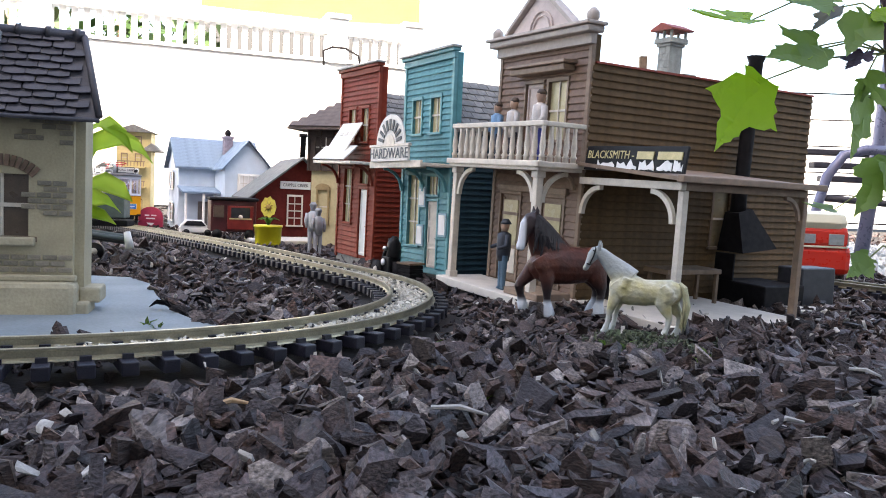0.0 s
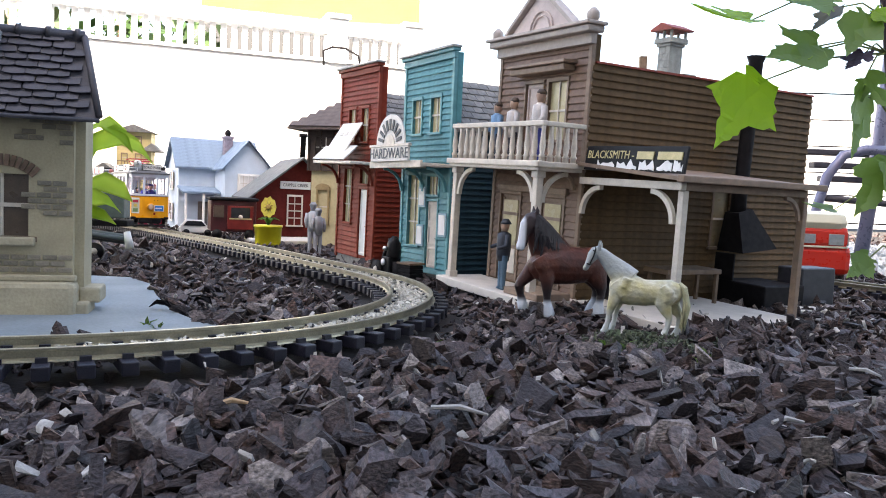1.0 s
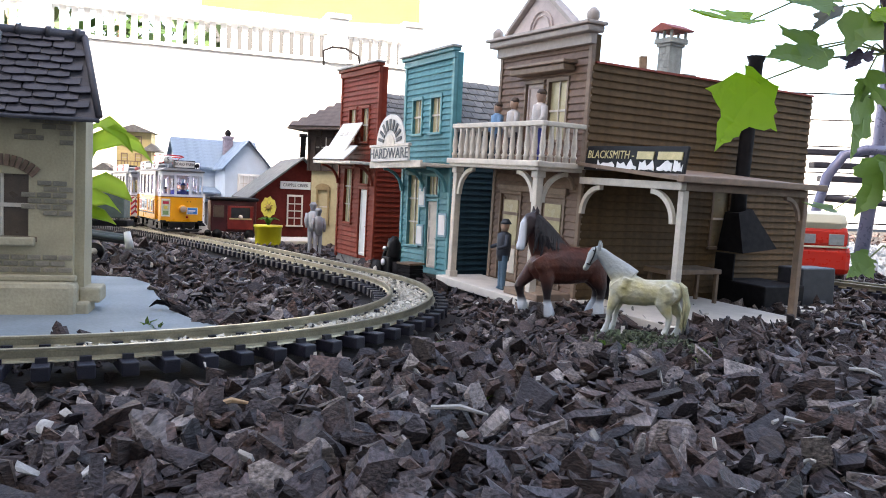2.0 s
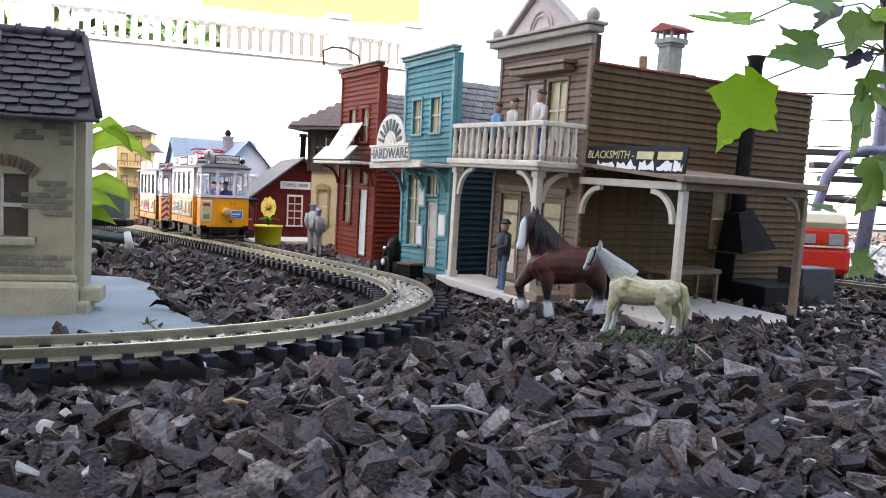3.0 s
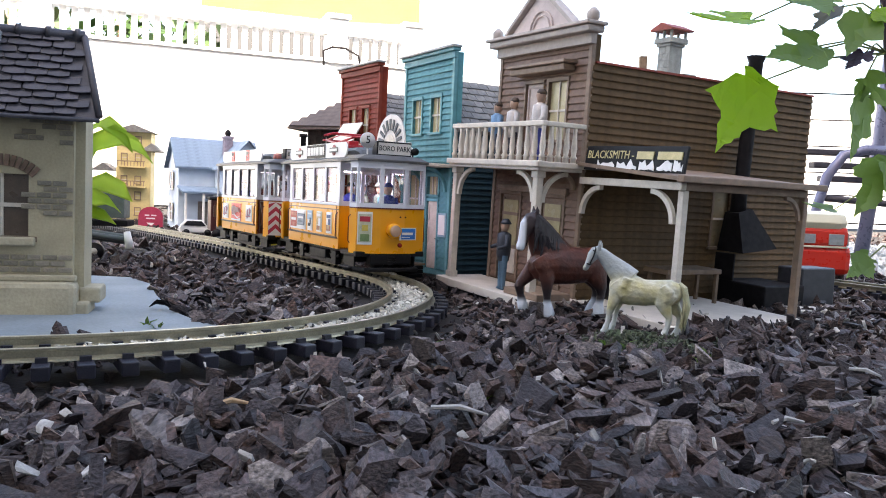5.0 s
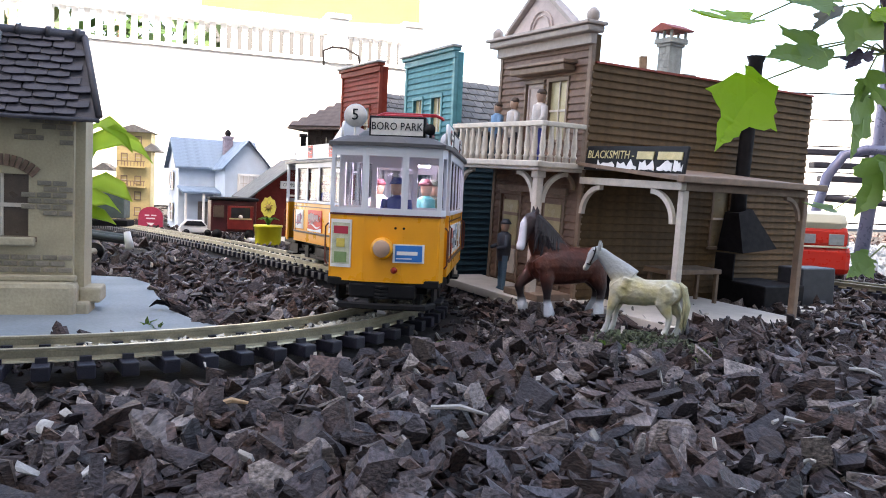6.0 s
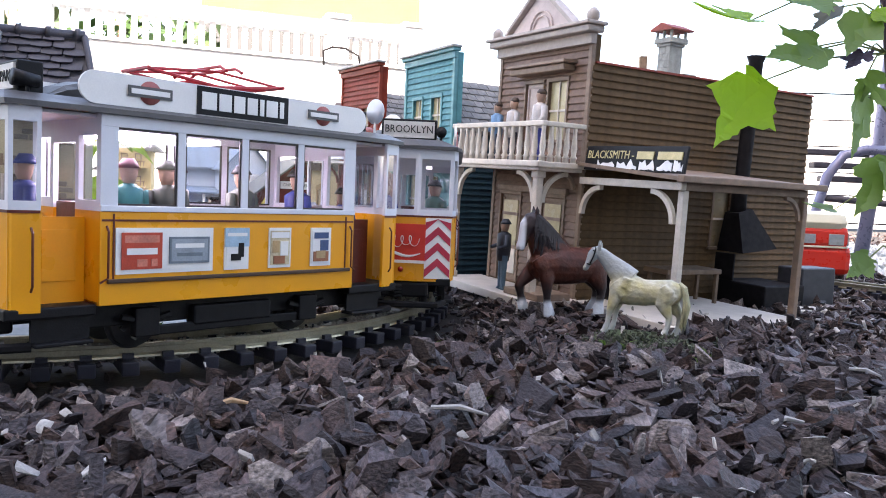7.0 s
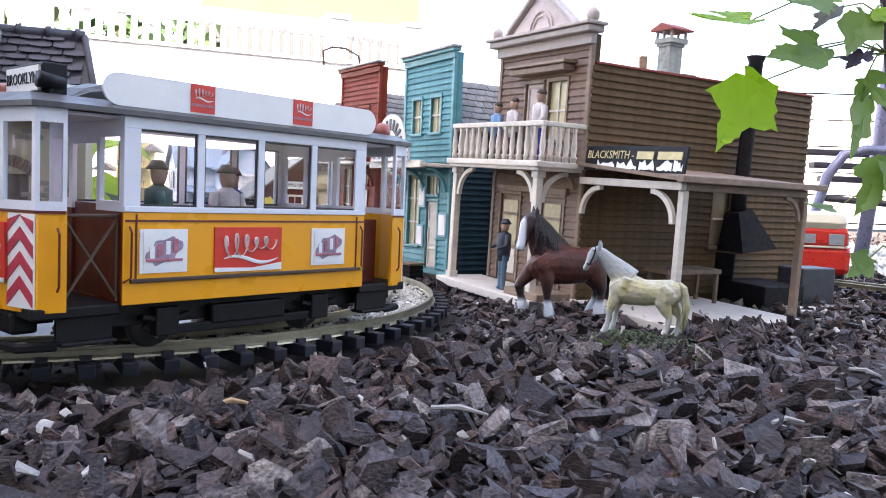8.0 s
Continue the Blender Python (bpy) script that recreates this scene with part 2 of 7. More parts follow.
def window(parent, M, w, h, frame_mat, pane_mat, cols=2, rows=2, fw=0.0035, name="window", sill=True):
    """A window in its hole: M puts its lower left corner on the wall's face."""
    win = part(name, boxm(-fw, w + fw, -0.0035, -0.001, h, h + fw * 1.3, 0.0004), frame_mat, parent, m=M)
    for x in (-fw, w):
        part("jamb", boxm(x, x + fw, -0.0032, 0.0, 0, h, 0.0003), frame_mat, win)
    if sill:
        part("sill", boxm(-fw * 1.4, w + fw * 1.4, -0.005, 0.0, -fw, 0, 0.0004), frame_mat, win)
    part("pane", boxm(0, w, 0.002, 0.0035, 0, h), pane_mat, win)
    mw = fw * 0.5
    for i in range(1, cols):
        part("muntin", boxm(w * i / cols - mw / 2, w * i / cols + mw / 2, 0.0004, 0.0018, 0, h), CREAM, win)
    for i in range(1, rows):
        part("muntin", boxm(0, w, 0.0, 0.0018, h * i / rows - mw * 0.7, h * i / rows + mw * 0.7), CREAM, win)
    return win


def door(parent, M, w, h, frame_mat, leaf_mat, panels=2):
    d = part("door", boxm(0, w, 0.001, 0.003, 0, h), leaf_mat, parent, m=M)
    part("lintel", boxm(-0.003, w + 0.003, -0.0036, 0.0, h, h + 0.004, 0.0004), frame_mat, d)
    for x in (-0.003, w):
        part("jamb", boxm(x, x + 0.003, -0.0032, 0.0, 0, h, 0.0003), frame_mat, d)
    hp = h / panels
    for i in range(panels):
        bm = bmesh.new()
        for a in (0.002, w - 0.005):
            add_box(bm, a, a + 0.003, -0.0004, 0.001, i * hp + 0.002, (i + 1) * hp - 0.002)
        for z in (i * hp + 0.002, (i + 1) * hp - 0.005):
            add_box(bm, 0.005, w - 0.005, -0.0004, 0.001, z, z + 0.003)
        part("panel_frame", bm, leaf_mat, d)
    part("knob", tube([(w * 0.85, 0, h * 0.45), (w * 0.85, -0.002, h * 0.45)], 0.001, 6), RAIL, d)
    return d


def bracket(parent, M, r, material, t=0.004):
    """A curved corner brace between a post and a beam, in x and z, springing at the origin."""
    arc = [i * math.pi / 20 for i in range(11)]
    o = [(r - r * math.cos(a), -r + r * math.sin(a)) for a in arc] + [(r - (r - t) * math.cos(a), -r + (r - t) * math.sin(a)) for a in arc[::-1]]
    return part("bracket", prism(o, -t / 2, t / 2), material, parent, m=M)


SHINGLES = {}


def shingles(roof, M, W, H, nw, nh, material, name="shingle", lift=0.0016, scallop=False, clip=0.0):
    """Courses of shingles over a slope: x along the eave, z up the slope, -y outwards."""
    w, h = W / nw, H / nh
    key = (name, round(w, 4), round(h, 4), material.name)
    rnd = random.Random(int(W * 1e5) + nw)
    for j in range(nh):
        off = 0.5 * w * (j % 2)
        for i in range(nw + (j % 2)):
            x = i * w - off
            mm = M @ pose(x + rnd.uniform(-.03, .03) * w, rnd.uniform(-0.0003, 0.0003), j * h + rnd.uniform(-.05, .05) * h)
            if x < 0 or x + w > W - clip * (j + 0.6) / nh + 1e-6:
                continue
            if key not in SHINGLES:
                if scallop:
                    o = [(0.02 * w, h * 0.12)] + [(w * (0.02 + 0.96 * k / 6), h * (0.12 - 0.16 * math.sin(math.pi * k / 6))) for k in range(1, 6)] + [(0.98 * w, h * 0.12), (0.98 * w, h * 1.15), (0.02 * w, h * 1.15)]
                else:
                    o = [(0.03 * w, 0), (0.97 * w, 0), (0.97 * w, h * 1.15), (0.03 * w, h * 1.15)]
                bm = prism(o, -0.0012, 0.0)
                for v in bm.verts:
                    v.co.y -= lift * max(0.0, 1.0 - v.co.z / h)
                SHINGLES[key] = link_mesh(name, bm, material, roof, mm)
            else:
                share(name, SHINGLES[key], roof, mm)


# ---------------------------------------------------------------- track geometry
TRACK = [(1.0, 0.0), (0.2227, 0.3571), (0.2028, 2.4146), (0.1632, 2.8643), (0.2168, 2.8137), (0.1403, 2.4628), (0.0542, 0.2927), (0.4, 0.076), (0.4, -0.062), (1.5, 0.06)]   # length, curvature
TX, TY, TA = -0.5582 - math.cos(0.1261), 0.4386 - math.sin(0.1261), 0.1261


def centre_line(step=0.005):
    x, y, a, s, out = TX, TY, TA, -1.0, []
    for length, k in TRACK:
        n = int(round(length / step))
        d = length / n
        for _ in range(n):
            out.append((s, x, y, a))
            x += d * math.cos(a + k * d / 2); y += d * math.sin(a + k * d / 2)
            a += k * d; s += d
    return np.array(out)


LINE = centre_line()


def on_track(s):
    return tuple(np.interp(s, LINE[:, 0], LINE[:, i]) for i in (1, 2, 3))


GAUGE = 0.0435
HEAD = 0.0
GROUND = -0.022


def fall(y):
    """The bed slopes down gently beyond the middle of the street."""
    return -0.0195 * np.clip(y - 1.52, 0.0, 0.9)



def track_distance(x, y):
    return np.sqrt(((LINE[None, ::4, 1] - x[:, None]) ** 2 + (LINE[None, ::4, 2] - y[:, None]) ** 2).min(axis=1))


RAIL_PROFILE = [(-0.0045, -0.0085), (0.0045, -0.0085), (0.0042, -0.0072), (0.001, -0.0062), (0.001, -0.0028), (0.0016, -0.0020), (0.0016, -0.0003), (0.0012, 0.0), (-0.0012, 0.0), (-0.0016, -0.0003), (-0.0016, -0.0020), (-0.001, -0.0028), (-0.001, -0.0062), (-0.0042, -0.0072)]


def rail_mesh(pts):
    """pts: (x, y, heading) along the rail."""
    bm = bmesh.new()
    prev = None
    for x, y, a in pts:
        nx, ny = math.sin(a), -math.cos(a)
        ring = [bm.verts.new((x + nx * u, y + ny * u, HEAD + fall(y) + v)) for u, v in RAIL_PROFILE]
        if prev:
            n = len(ring)
            for i in range(n):
                bm.faces.new((prev[i], prev[(i + 1) % n], ring[(i + 1) % n], ring[i]))
        else:
            bm.faces.new(ring)
        prev = ring
    bm.faces.new(prev[::-1])
    bmesh.ops.recalc_face_normals(bm, faces=bm.faces[:])
    return bm


def sleeper_mesh():
    bm = bmesh.new()
    add_box(bm, -0.0052, 0.0052, -0.040, 0.040, -0.0175, -0.0085, 0.0008)
    for sy in (-1, 1):
        for e in (-1, 1):
            y = sy * GAUGE / 2 + e * 0.0062
            add_box(bm, -0.0035, 0.0035, min(y - 0.0016, y + 0.0016), max(y - 0.0016, y + 0.0016), -0.009, -0.0052)
    return bm


def build_track(name, pts_of, s0, s1, label, pitch=0.0232):
    tr = base(name, Matrix.Identity(4), label, "railway track", kind="structure")
    for side in (-1, 1):
        pts = []
        s = s0
        while s <= s1:
            x, y, a = pts_of(s)
            pts.append((x + math.sin(a) * side * GAUGE / 2, y - math.cos(a) * side * GAUGE / 2, a))
            s += 0.012
        part("rail", rail_mesh(pts), RAIL, tr, "dull brass rail")
    first, s = None, s0
    while s <= s1:
        x, y, a = pts_of(s)
        m = pose(x, y, fall(y), 0, 0, math.degrees(a))
        if first is None:
            first = part("sleeper", sleeper_mesh(), SLEEPER, tr, "black plastic sleeper", m)
        else:
            share("sleeper", first, tr, m)
        s += pitch
    return tr


# ---------------------------------------------------------------- the setting
def build_ground():
    bm = bmesh.new()
    n = 60
    xs = [-40, -15, -6] + [-3 + 6 * i / n for i in range(n + 1)] + [6, 15, 40]
    ys = [-12, -3] + [0.0 + 5 * i / n for i in range(n + 1)] + [8, 20, 60]
    grid = []
    for y in ys:
        row = []
        for x in xs:
            z = GROUND - 0.004 + fall(y) + 0.005 * noise.noise(Vector((x * 4, y * 4, 0.3)))
            row.append(bm.verts.new((x, y, z)))
        grid.append(row)
    for j in range(len(ys) - 1):
        for i in range(len(xs) - 1):
            bm.faces.new((grid[j][i], grid[j][i + 1], grid[j + 1][i + 1], grid[j + 1][i]))
    g = link_mesh("ground", bm, SOIL, smooth=True)
    tagged(g, "dark soil bed under bark mulch", "ground", kind="structure")


def shard(rnd, flat):
    bm = bmesh.new()
    for sx in (-1, 1):
        for sy in (-1, 1):
            for sz in (-1, 1):
                bm.verts.new((sx * rnd.uniform(0.45, 1.0), sy * rnd.uniform(0.2, 0.8), sz * flat * rnd.uniform(0.35, 1.0)))
    for _ in range(4):
        bm.verts.new((rnd.uniform(-1.1, 1.1), rnd.uniform(-0.8, 0.8), rnd.uniform(-1, 1) * flat))
    r = bmesh.ops.convex_hull(bm, input=bm.verts[:])
    bmesh.ops.delete(bm, geom=[v for v in bm.verts if not v.link_faces], context="VERTS")
    bmesh.ops.triangulate(bm, faces=bm.faces[:])
    bm.verts.index_update()
    vs = np.array([v.co[:] for v in bm.verts]); fs = np.array([[v.index for v in f.verts] for f in bm.faces])
    bm.free()
    return vs, fs


def flake(rnd):
    """A thin, jagged, slightly curled flake of bark."""
    n = rnd.randint(6, 9)
    curl, twist, th = rnd.uniform(-0.35, 0.35), rnd.uniform(-0.3, 0.3), rnd.uniform(0.05, 0.14)
    rim = []
    for k in range(n):
        a = 6.283 * (k + rnd.uniform(-0.3, 0.3)) / n
        r = rnd.uniform(0.55, 1.1)
        rim.append((r * math.cos(a) * 1.1, r * math.sin(a) * 0.7))
    f = lambda x, y: curl * x * x + twist * x * y + 0.25 * curl * y
    vs = [(x, y, f(x, y) + th * rnd.uniform(0.5, 1.4)) for x, y in rim] + [(x * 0.95, y * 0.95, f(x, y) - th) for x, y in rim] + [(0.1, 0.05, th * 1.8), (0.0, 0.0, -th)]
    fs = []
    for k in range(n):
        j = (k + 1) % n
        fs += [(k, j, 2 * n), (n + j, n + k, 2 * n + 1), (k, n + k, n + j), (k, n + j, j)]
    return np.array(vs), np.array(fs)


def scatter(name, places, sizes, templates, material, label, category, rng, tilt=0.6, sink=0.2):
    """Many small broken pieces as one mesh: places (n, 3) and sizes (n)."""
    V, F, off = [], [], 0
    for (x, y, z), s in zip(places, sizes):
        vs, fs = templates[rng.integers(len(templates))]
        e = Euler((rng.normal(0, tilt), rng.normal(0, tilt), rng.uniform(0, 6.283))).to_matrix()
        R = np.array(e) * s * 0.5
        p = vs * np.array([rng.uniform(0.8, 1.35), rng.uniform(0.45, 1.1), rng.uniform(0.6, 1.5)])
        V.append(p @ R.T + np.array([x, y, z + s * sink * 0.5]))
        F.append(fs + off)
        off += len(vs)
    V, F = np.concatenate(V), np.concatenate(F)
    me = bpy.data.meshes.new(name)
    me.from_pydata(V.tolist(), [], F.tolist())
    me.materials.append(material)
    ob = new(name, me)
    return tagged(ob, label, category, kind="stuff")


def in_box(x, y, m, x0, x1, y0, y1):
    """Which points lie inside a box on the plan, given in the pose m's own axes."""
    i = m.inverted()
    u = i[0][0] * x + i[0][1] * y + i[0][3]
    v = i[1][0] * x + i[1][1] * y + i[1][3]
    return (u > x0) & (u < x1) & (v > y0) & (v < y1)


def slab_outline():
    return [(-0.75, 0.50), (-0.45, 0.535), (-0.3, 0.575), (-0.21, 0.62), (-0.168, 0.655), (-0.205, 0.675), (-0.252, 0.735), (-0.30, 0.83), (-0.345, 0.93), (-0.39, 0.985), (-0.75, 1.0)]


def in_poly(x, y, poly):
    c = np.zeros(len(x), bool)
    for (x0, y0), (x1, y1) in zip(poly, poly[1:] + poly[:1]):
        hit = ((y0 > y) != (y1 > y)) & (x < (x1 - x0) * (y - y0) / (y1 - y0 + 1e-12) + x0)
        c ^= hit
    return c


BROWN_AT = pose(0.1565, 0.9243, -0.016, 0, 0, -60.4) @ pose(0, 0, 0, -0.12, 2.1, 0)
TEAL_AT = pose(0.008, 1.117, -0.016, 0, 0, -58)
RED_AT = pose(-0.116, 1.313, -0.016, 0, 0, -60) @ pose(0, 0, 0, 0, 1.5, 0)
LEFT_AT = pose(-0.3270, 0.6976, -0.0135, 0, 0, 15)


def build_mulch():
    rng = np.random.default_rng(5)
    rnd = random.Random(4)
    temps = [shard(rnd, rnd.uniform(0.10, 0.34)) for _ in range(14)] + [flake(rnd) for _ in range(30)]
    slab = slab_outline()
    P, S = [], []
    for y0, y1, n, lo, hi in ((0.16, 0.62, 17000, 0.0035, 0.031), (0.62, 1.3, 19000, 0.004, 0.026), (1.3, 2.9, 12000, 0.008, 0.028), (2.9, 5.5, 2500, 0.02, 0.05)):
        y = rng.uniform(y0, y1, n * 2)
        half = 0.16 + y * 0.62
        x = rng.uniform(-1, 1, n * 2) * half
        d = track_distance(x, y)
        ok = ~in_poly(x, y, slab) & ~in_box(x, y, BROWN_AT, -0.2, 0.01, 0.0, 0.4) & ~in_box(x, y, BROWN_AT, -0.205, 0.015, -0.075, 0.0) & ~in_box(x, y, BROWN_AT, 0.0, 0.17, -0.01, 0.20)
        ok &= ~in_box(x, y, BROWN_AT, 0.045, 0.20, -0.03, 0.0) | (rng.random(len(x)) < 0.15)
        ok &= ((x - 0.172) ** 2 + (y - 0.718) ** 2 > 0.026 ** 2) | (rng.random(len(x)) < 0.25)
        ok &= (d > 0.05) | ((d > 0.033) & (rng.random(len(x)) < 0.5)) | (rng.random(len(x)) < 0.10)
        x, y, d = x[ok][:n], y[ok][:n], d[ok][:n]
        s = lo + (hi - lo) * rng.random(len(x)) ** 2.6
        z = GROUND + rng.uniform(-0.004, 0.007, len(x)) + 0.006 * np.array([noise.noise(Vector((a * 9, b * 9, 2.0))) for a, b in zip(x, y)])
        z = z + fall(y) - 0.011 * np.clip((0.088 - d) / 0.03, 0, 1)
        s = np.where(d < 0.06, np.minimum(s, 0.012), s)
        # a lower bed just before the lens
        near = np.clip((0.42 - y) / 0.2, 0, 1)
        z = z - near * 0.004
        P.append(np.stack([x, y, z], 1)); S.append(s)
    scatter("bark_mulch", np.concatenate(P), np.concatenate(S), temps, BARK, "dark purple-brown bark chips strewn over the bed", "bark mulch", rng, 0.62)
    # pale gravel between the rails
    temps = [shard(rnd, rnd.uniform(0.5, 0.8)) for _ in range(8)]
    P, S = [], []
    for _ in range(11000):
        s = rng.uniform(0.0, 2.2)
        x, y, a = on_track(s)
        o = rng.normal(0, 0.012)
        if abs(o) > 0.019 or (s < 0.32 and rng.random() < 0.85):
            continue
        P.append((x + math.sin(a) * o, y - math.cos(a) * o, fall(y) + (-0.0092 if s < 1.05 else -0.0108) + rng.uniform(-0.003, 0.001))); S.append(rng.uniform(0.003, 0.008))
    scatter("track_ballast", P, S, temps, STONE, "pale beige gravel between the rails", "gravel", rng, 1.0)
    # moss crumbs round the grey horse
    temps = [shard(rnd, 0.7) for _ in range(5)]
    P = [(x, y, GROUND + 0.006 + rng.uniform(0, 0.006)) for x, y in zip(rng.normal(0.178, 0.026, 260), rng.normal(0.672, 0.022, 260))]
    scatter("moss_crumbs", P, rng.uniform(0.002, 0.0055, 260), temps, mat("moss_crumb", (0.080, 0.090, 0.055), 0.9, 0.4, scale=200, island=0.5, bump=0.8), "small green moss crumbs among the bark", "moss", rng, 1.0)
    # loose light litter: twigs and pale flakes
    temps2 = [shard(rnd, 0.2) for _ in range(5)]
    P, S = [], []
    for _ in range(260):
        y = rng.uniform(0.3, 1.4); x = rng.uniform(-1, 1) * (0.1 + 0.55 * y)
        if track_distance(np.array([x]), np.array([y]))[0] < 0.04 or in_poly(np.array([x]), np.array([y]), slab)[0]:
            continue
        P.append((x, y, GROUND + fall(y) + 0.009)); S.append(rng.uniform(0.004, 0.011))
    scatter("pale_flakes", P, S, temps2, mat("pale_flake", (0.42, 0.39, 0.36), 0.8, 0.4, island=0.5), "small pale wood flakes among the bark", "wood flakes", rng, 0.7)


def build_slab():
    bm = bmesh.new()
    o = slab_outline()
    top = [bm.verts.new((x + rx, y + rx, -0.0135)) for (x, y), rx in zip(o, [0.0] * len(o))]
    low = [bm.verts.new((x * 1.01, y, -0.03)) for x, y in o]
    bm.faces.new(top)
    for i in range(len(o)):
        j = (i + 1) % len(o)
        bm.faces.new((top[i], low[i], low[j], top[j]))
    bmesh.ops.recalc_face_normals(bm, faces=bm.faces[:])
    s = link_mesh("paving_slab", bm, SLAB)
    tagged(s, "smooth blue-grey paving slab under the plaster house", "pavement", kind="structure")


# ---------------------------------------------------------------- the western street
def roof_behind(b, L, D, ridge, eave, hx=0.0):
    """A shingled gable roof behind a false front; its ridge runs into the depth."""
    half = L / 2
    run = math.hypot(half + 0.006, ridge - eave)
    ang = math.degrees(math.atan2(ridge - eave, half + 0.006))
    for sgn in (1, -1):
        # slope frame: x along the ridge, z up the slope, -y outwards
        if sgn > 0:
            M = pose(0.006, 0.008, eave, 0, 0, 90) @ pose(0, 0, 0, -(90 - ang), 0, 0)
        else:
            M = pose(-L - 0.006, D, eave, 0, 0, -90) @ pose(0, 0, 0, -(90 - ang), 0, 0)
        r = part("roof_slope", boxm(0, D - 0.01, 0, 0.003, 0, run), SHINGLE, b, "grey shingled roof slope", M)
        if sgn > 0:
            shingles(r, Matrix.Identity(4), D - 0.01, run, max(6, int((D - 0.01) / 0.016)), max(5, int(run / 0.0125)), SHINGLE)
        part("verge", boxm(-0.003, 0.004, -0.004, 0.003, 0, run), SHINGLE, r)


PALECAP = mat("pale_cap", (0.46, 0.45, 0.43), 0.6, 0.25)


def false_front_cornice(b, L, H, trim, depth=0.012):
    part("cornice", boxm(-L - 0.005, 0.005, -depth + 0.003, 0.004, H, H + 0.005, 0.0012), trim, b)
    part("cornice_board", boxm(-L - 0.003, 0.003, -0.005, 0.0, H - 0.009, H, 0.0006), trim, b)
    part("cornice_cap", boxm(-L - 0.007, 0.007, -depth, 0.005, H + 0.005, H + 0.0085, 0.0008), PALECAP, b)


def corner_boards(b, L, H, trim):
    for x in (-L - 0.001, -0.005):
        part("corner_board", boxm(x, x + 0.006, -0.0034, 0.002, 0, H, 0.0005), trim, b)


def build_teal():
    L, D, H = 0.14, 0.24, 0.322
    b = base("hardware_store", TEAL_AT, "teal clapboard hardware store with a false front and fanlight sign", "model house", "western street")
    part("foundation", boxm(-L, 0, 0.0, D, -0.012, 0.006), SHINGLE, b)
    up = [(0.027, 0.052, 0.212, 0.262), (0.080, 0.106, 0.212, 0.262)]
    low = [(0.022, 0.055, 0.045, 0.15), (0.078, 0.108, 0.014, 0.112), (0.078, 0.108, 0.122, 0.148)]
    F = pose(-L, 0, 0)
    wf = siding(b, F, L, H, up + low, TEAL, 0.0085, "front_wall", z0=0.006)
    # near side: the neighbour's shade is put into a darker, bluer siding colour
    siding(b, pose(0, 0, 0, 0, 0, 90), D, 0.215, [], mat("teal_siding_shaded", (0.022, 0.055, 0.075), 0.55, 0.25, obrand=0.08, spec=0.25), 0.0085, "side_wall", z0=0.006)
    siding(b, pose(-L, D, 0, 0, 0, -90), D, 0.215, [], TEAL, 0.0095, "side_wall", z0=0.006)
    part("rear_wall", boxm(-L + .004, -.004, D - 0.004, D, 0.0, 0.24), TEAL, b)
    part("parapet_return", boxm(-0.004, 0, 0, 0.012, 0.215, H), TEAL, b)
    for u0, u1, v0, v1 in up + low[:1]:
        window(b, F @ pose(u0, 0, v0), u1 - u0, v1 - v0, TEAL_TRIM, PANE, 2, 3 if v1 - v0 > 0.07 else 2)
    window(b, F @ pose(0.078, 0, 0.122), 0.03, 0.026, TEAL_TRIM, PANE, 3, 1)
    door(b, F @ pose(0.078, 0, 0.014), 0.03, 0.098, TEAL_TRIM, CREAM, 3)
    false_front_cornice(b, L, H, TEAL_TRIM)
    corner_boards(b, L, H, TEAL_TRIM)
    roof_behind(b, L, D, 0.292, 0.212)
    # canopy with the sign
    part("canopy", boxm(-L - 0.004, 0.004, -0.052, 0.0, 0.160, 0.165, 0.001), CREAM, b)
    part("canopy_edge", boxm(-L - 0.007, 0.007, -0.056, -0.052, 0.158, 0.168, 0.0008), CREAM, b)
    for x in (-L + 0.004, -L * 0.5, -0.008):
        bracket(b, pose(x, -0.003, 0.160, 0, 0, -90), 0.034, TEAL_TRIM)
    sb = part("sign_board", boxm(-L + 0.004, -0.022, -0.060, -0.056, 0.167, 0.190, 0.0008), SIGNWHITE, b, "whitewashed sign board with grey letters")
    part("sign_frame", boxm(-L + 0.001, -0.019, -0.061, -0.0555, 0.188, 0.192, 0.0006), CREAM, sb)
    lettering("HARDWARE", 0.0215, mat("sign_grey", (0.10, 0.11, 0.12), 0.6), sb, pose(-L / 2 - 0.009, -0.0605, 0.178), squeeze=0.98)
    cx = -L / 2 - 0.009
    o = [(cx + 0.043 * math.cos(a), 0.192 + 0.043 * math.sin(a)) for a in [math.pi * i / 16 for i in range(17)]]
    fan = part("fan_board", prism(o, -0.058, -0.0555), SIGNWHITE, b, "half-round fan-shaped sign board")
    for i in range(9):
        a = math.pi * (i + 0.7) / 9.4
        bm = boxm(-0.0022, 0.0022, -0.0594, -0.058, 0.020, 0.036)
        part("sign_bar", bm, mat("sign_grey", (0.10, 0.11, 0.12)), fan, m=pose(cx, 0, 0.192) @ pose(0, 0, 0, 0, 90 - math.degrees(a), 0))
    part("fan_hub", prism([(cx + 0.014 * math.cos(math.pi * i / 10), 0.192 + 0.014 * math.sin(math.pi * i / 10)) for i in range(11)], -0.0592, -0.058), CREAM, fan)
    # notices on the front
    for x, z, w, h in ((-0.082, 0.103, 0.02, 0.03), (-0.024, 0.062, 0.022, 0.034), (-0.085, 0.045, 0.02, 0.032)):
        n = part("notice", boxm(x, x + w, -0.0055, -0.004, z, z + h), mat("blue_notice", (0.25, 0.40, 0.48), 0.5), b, "pale blue paper notice")
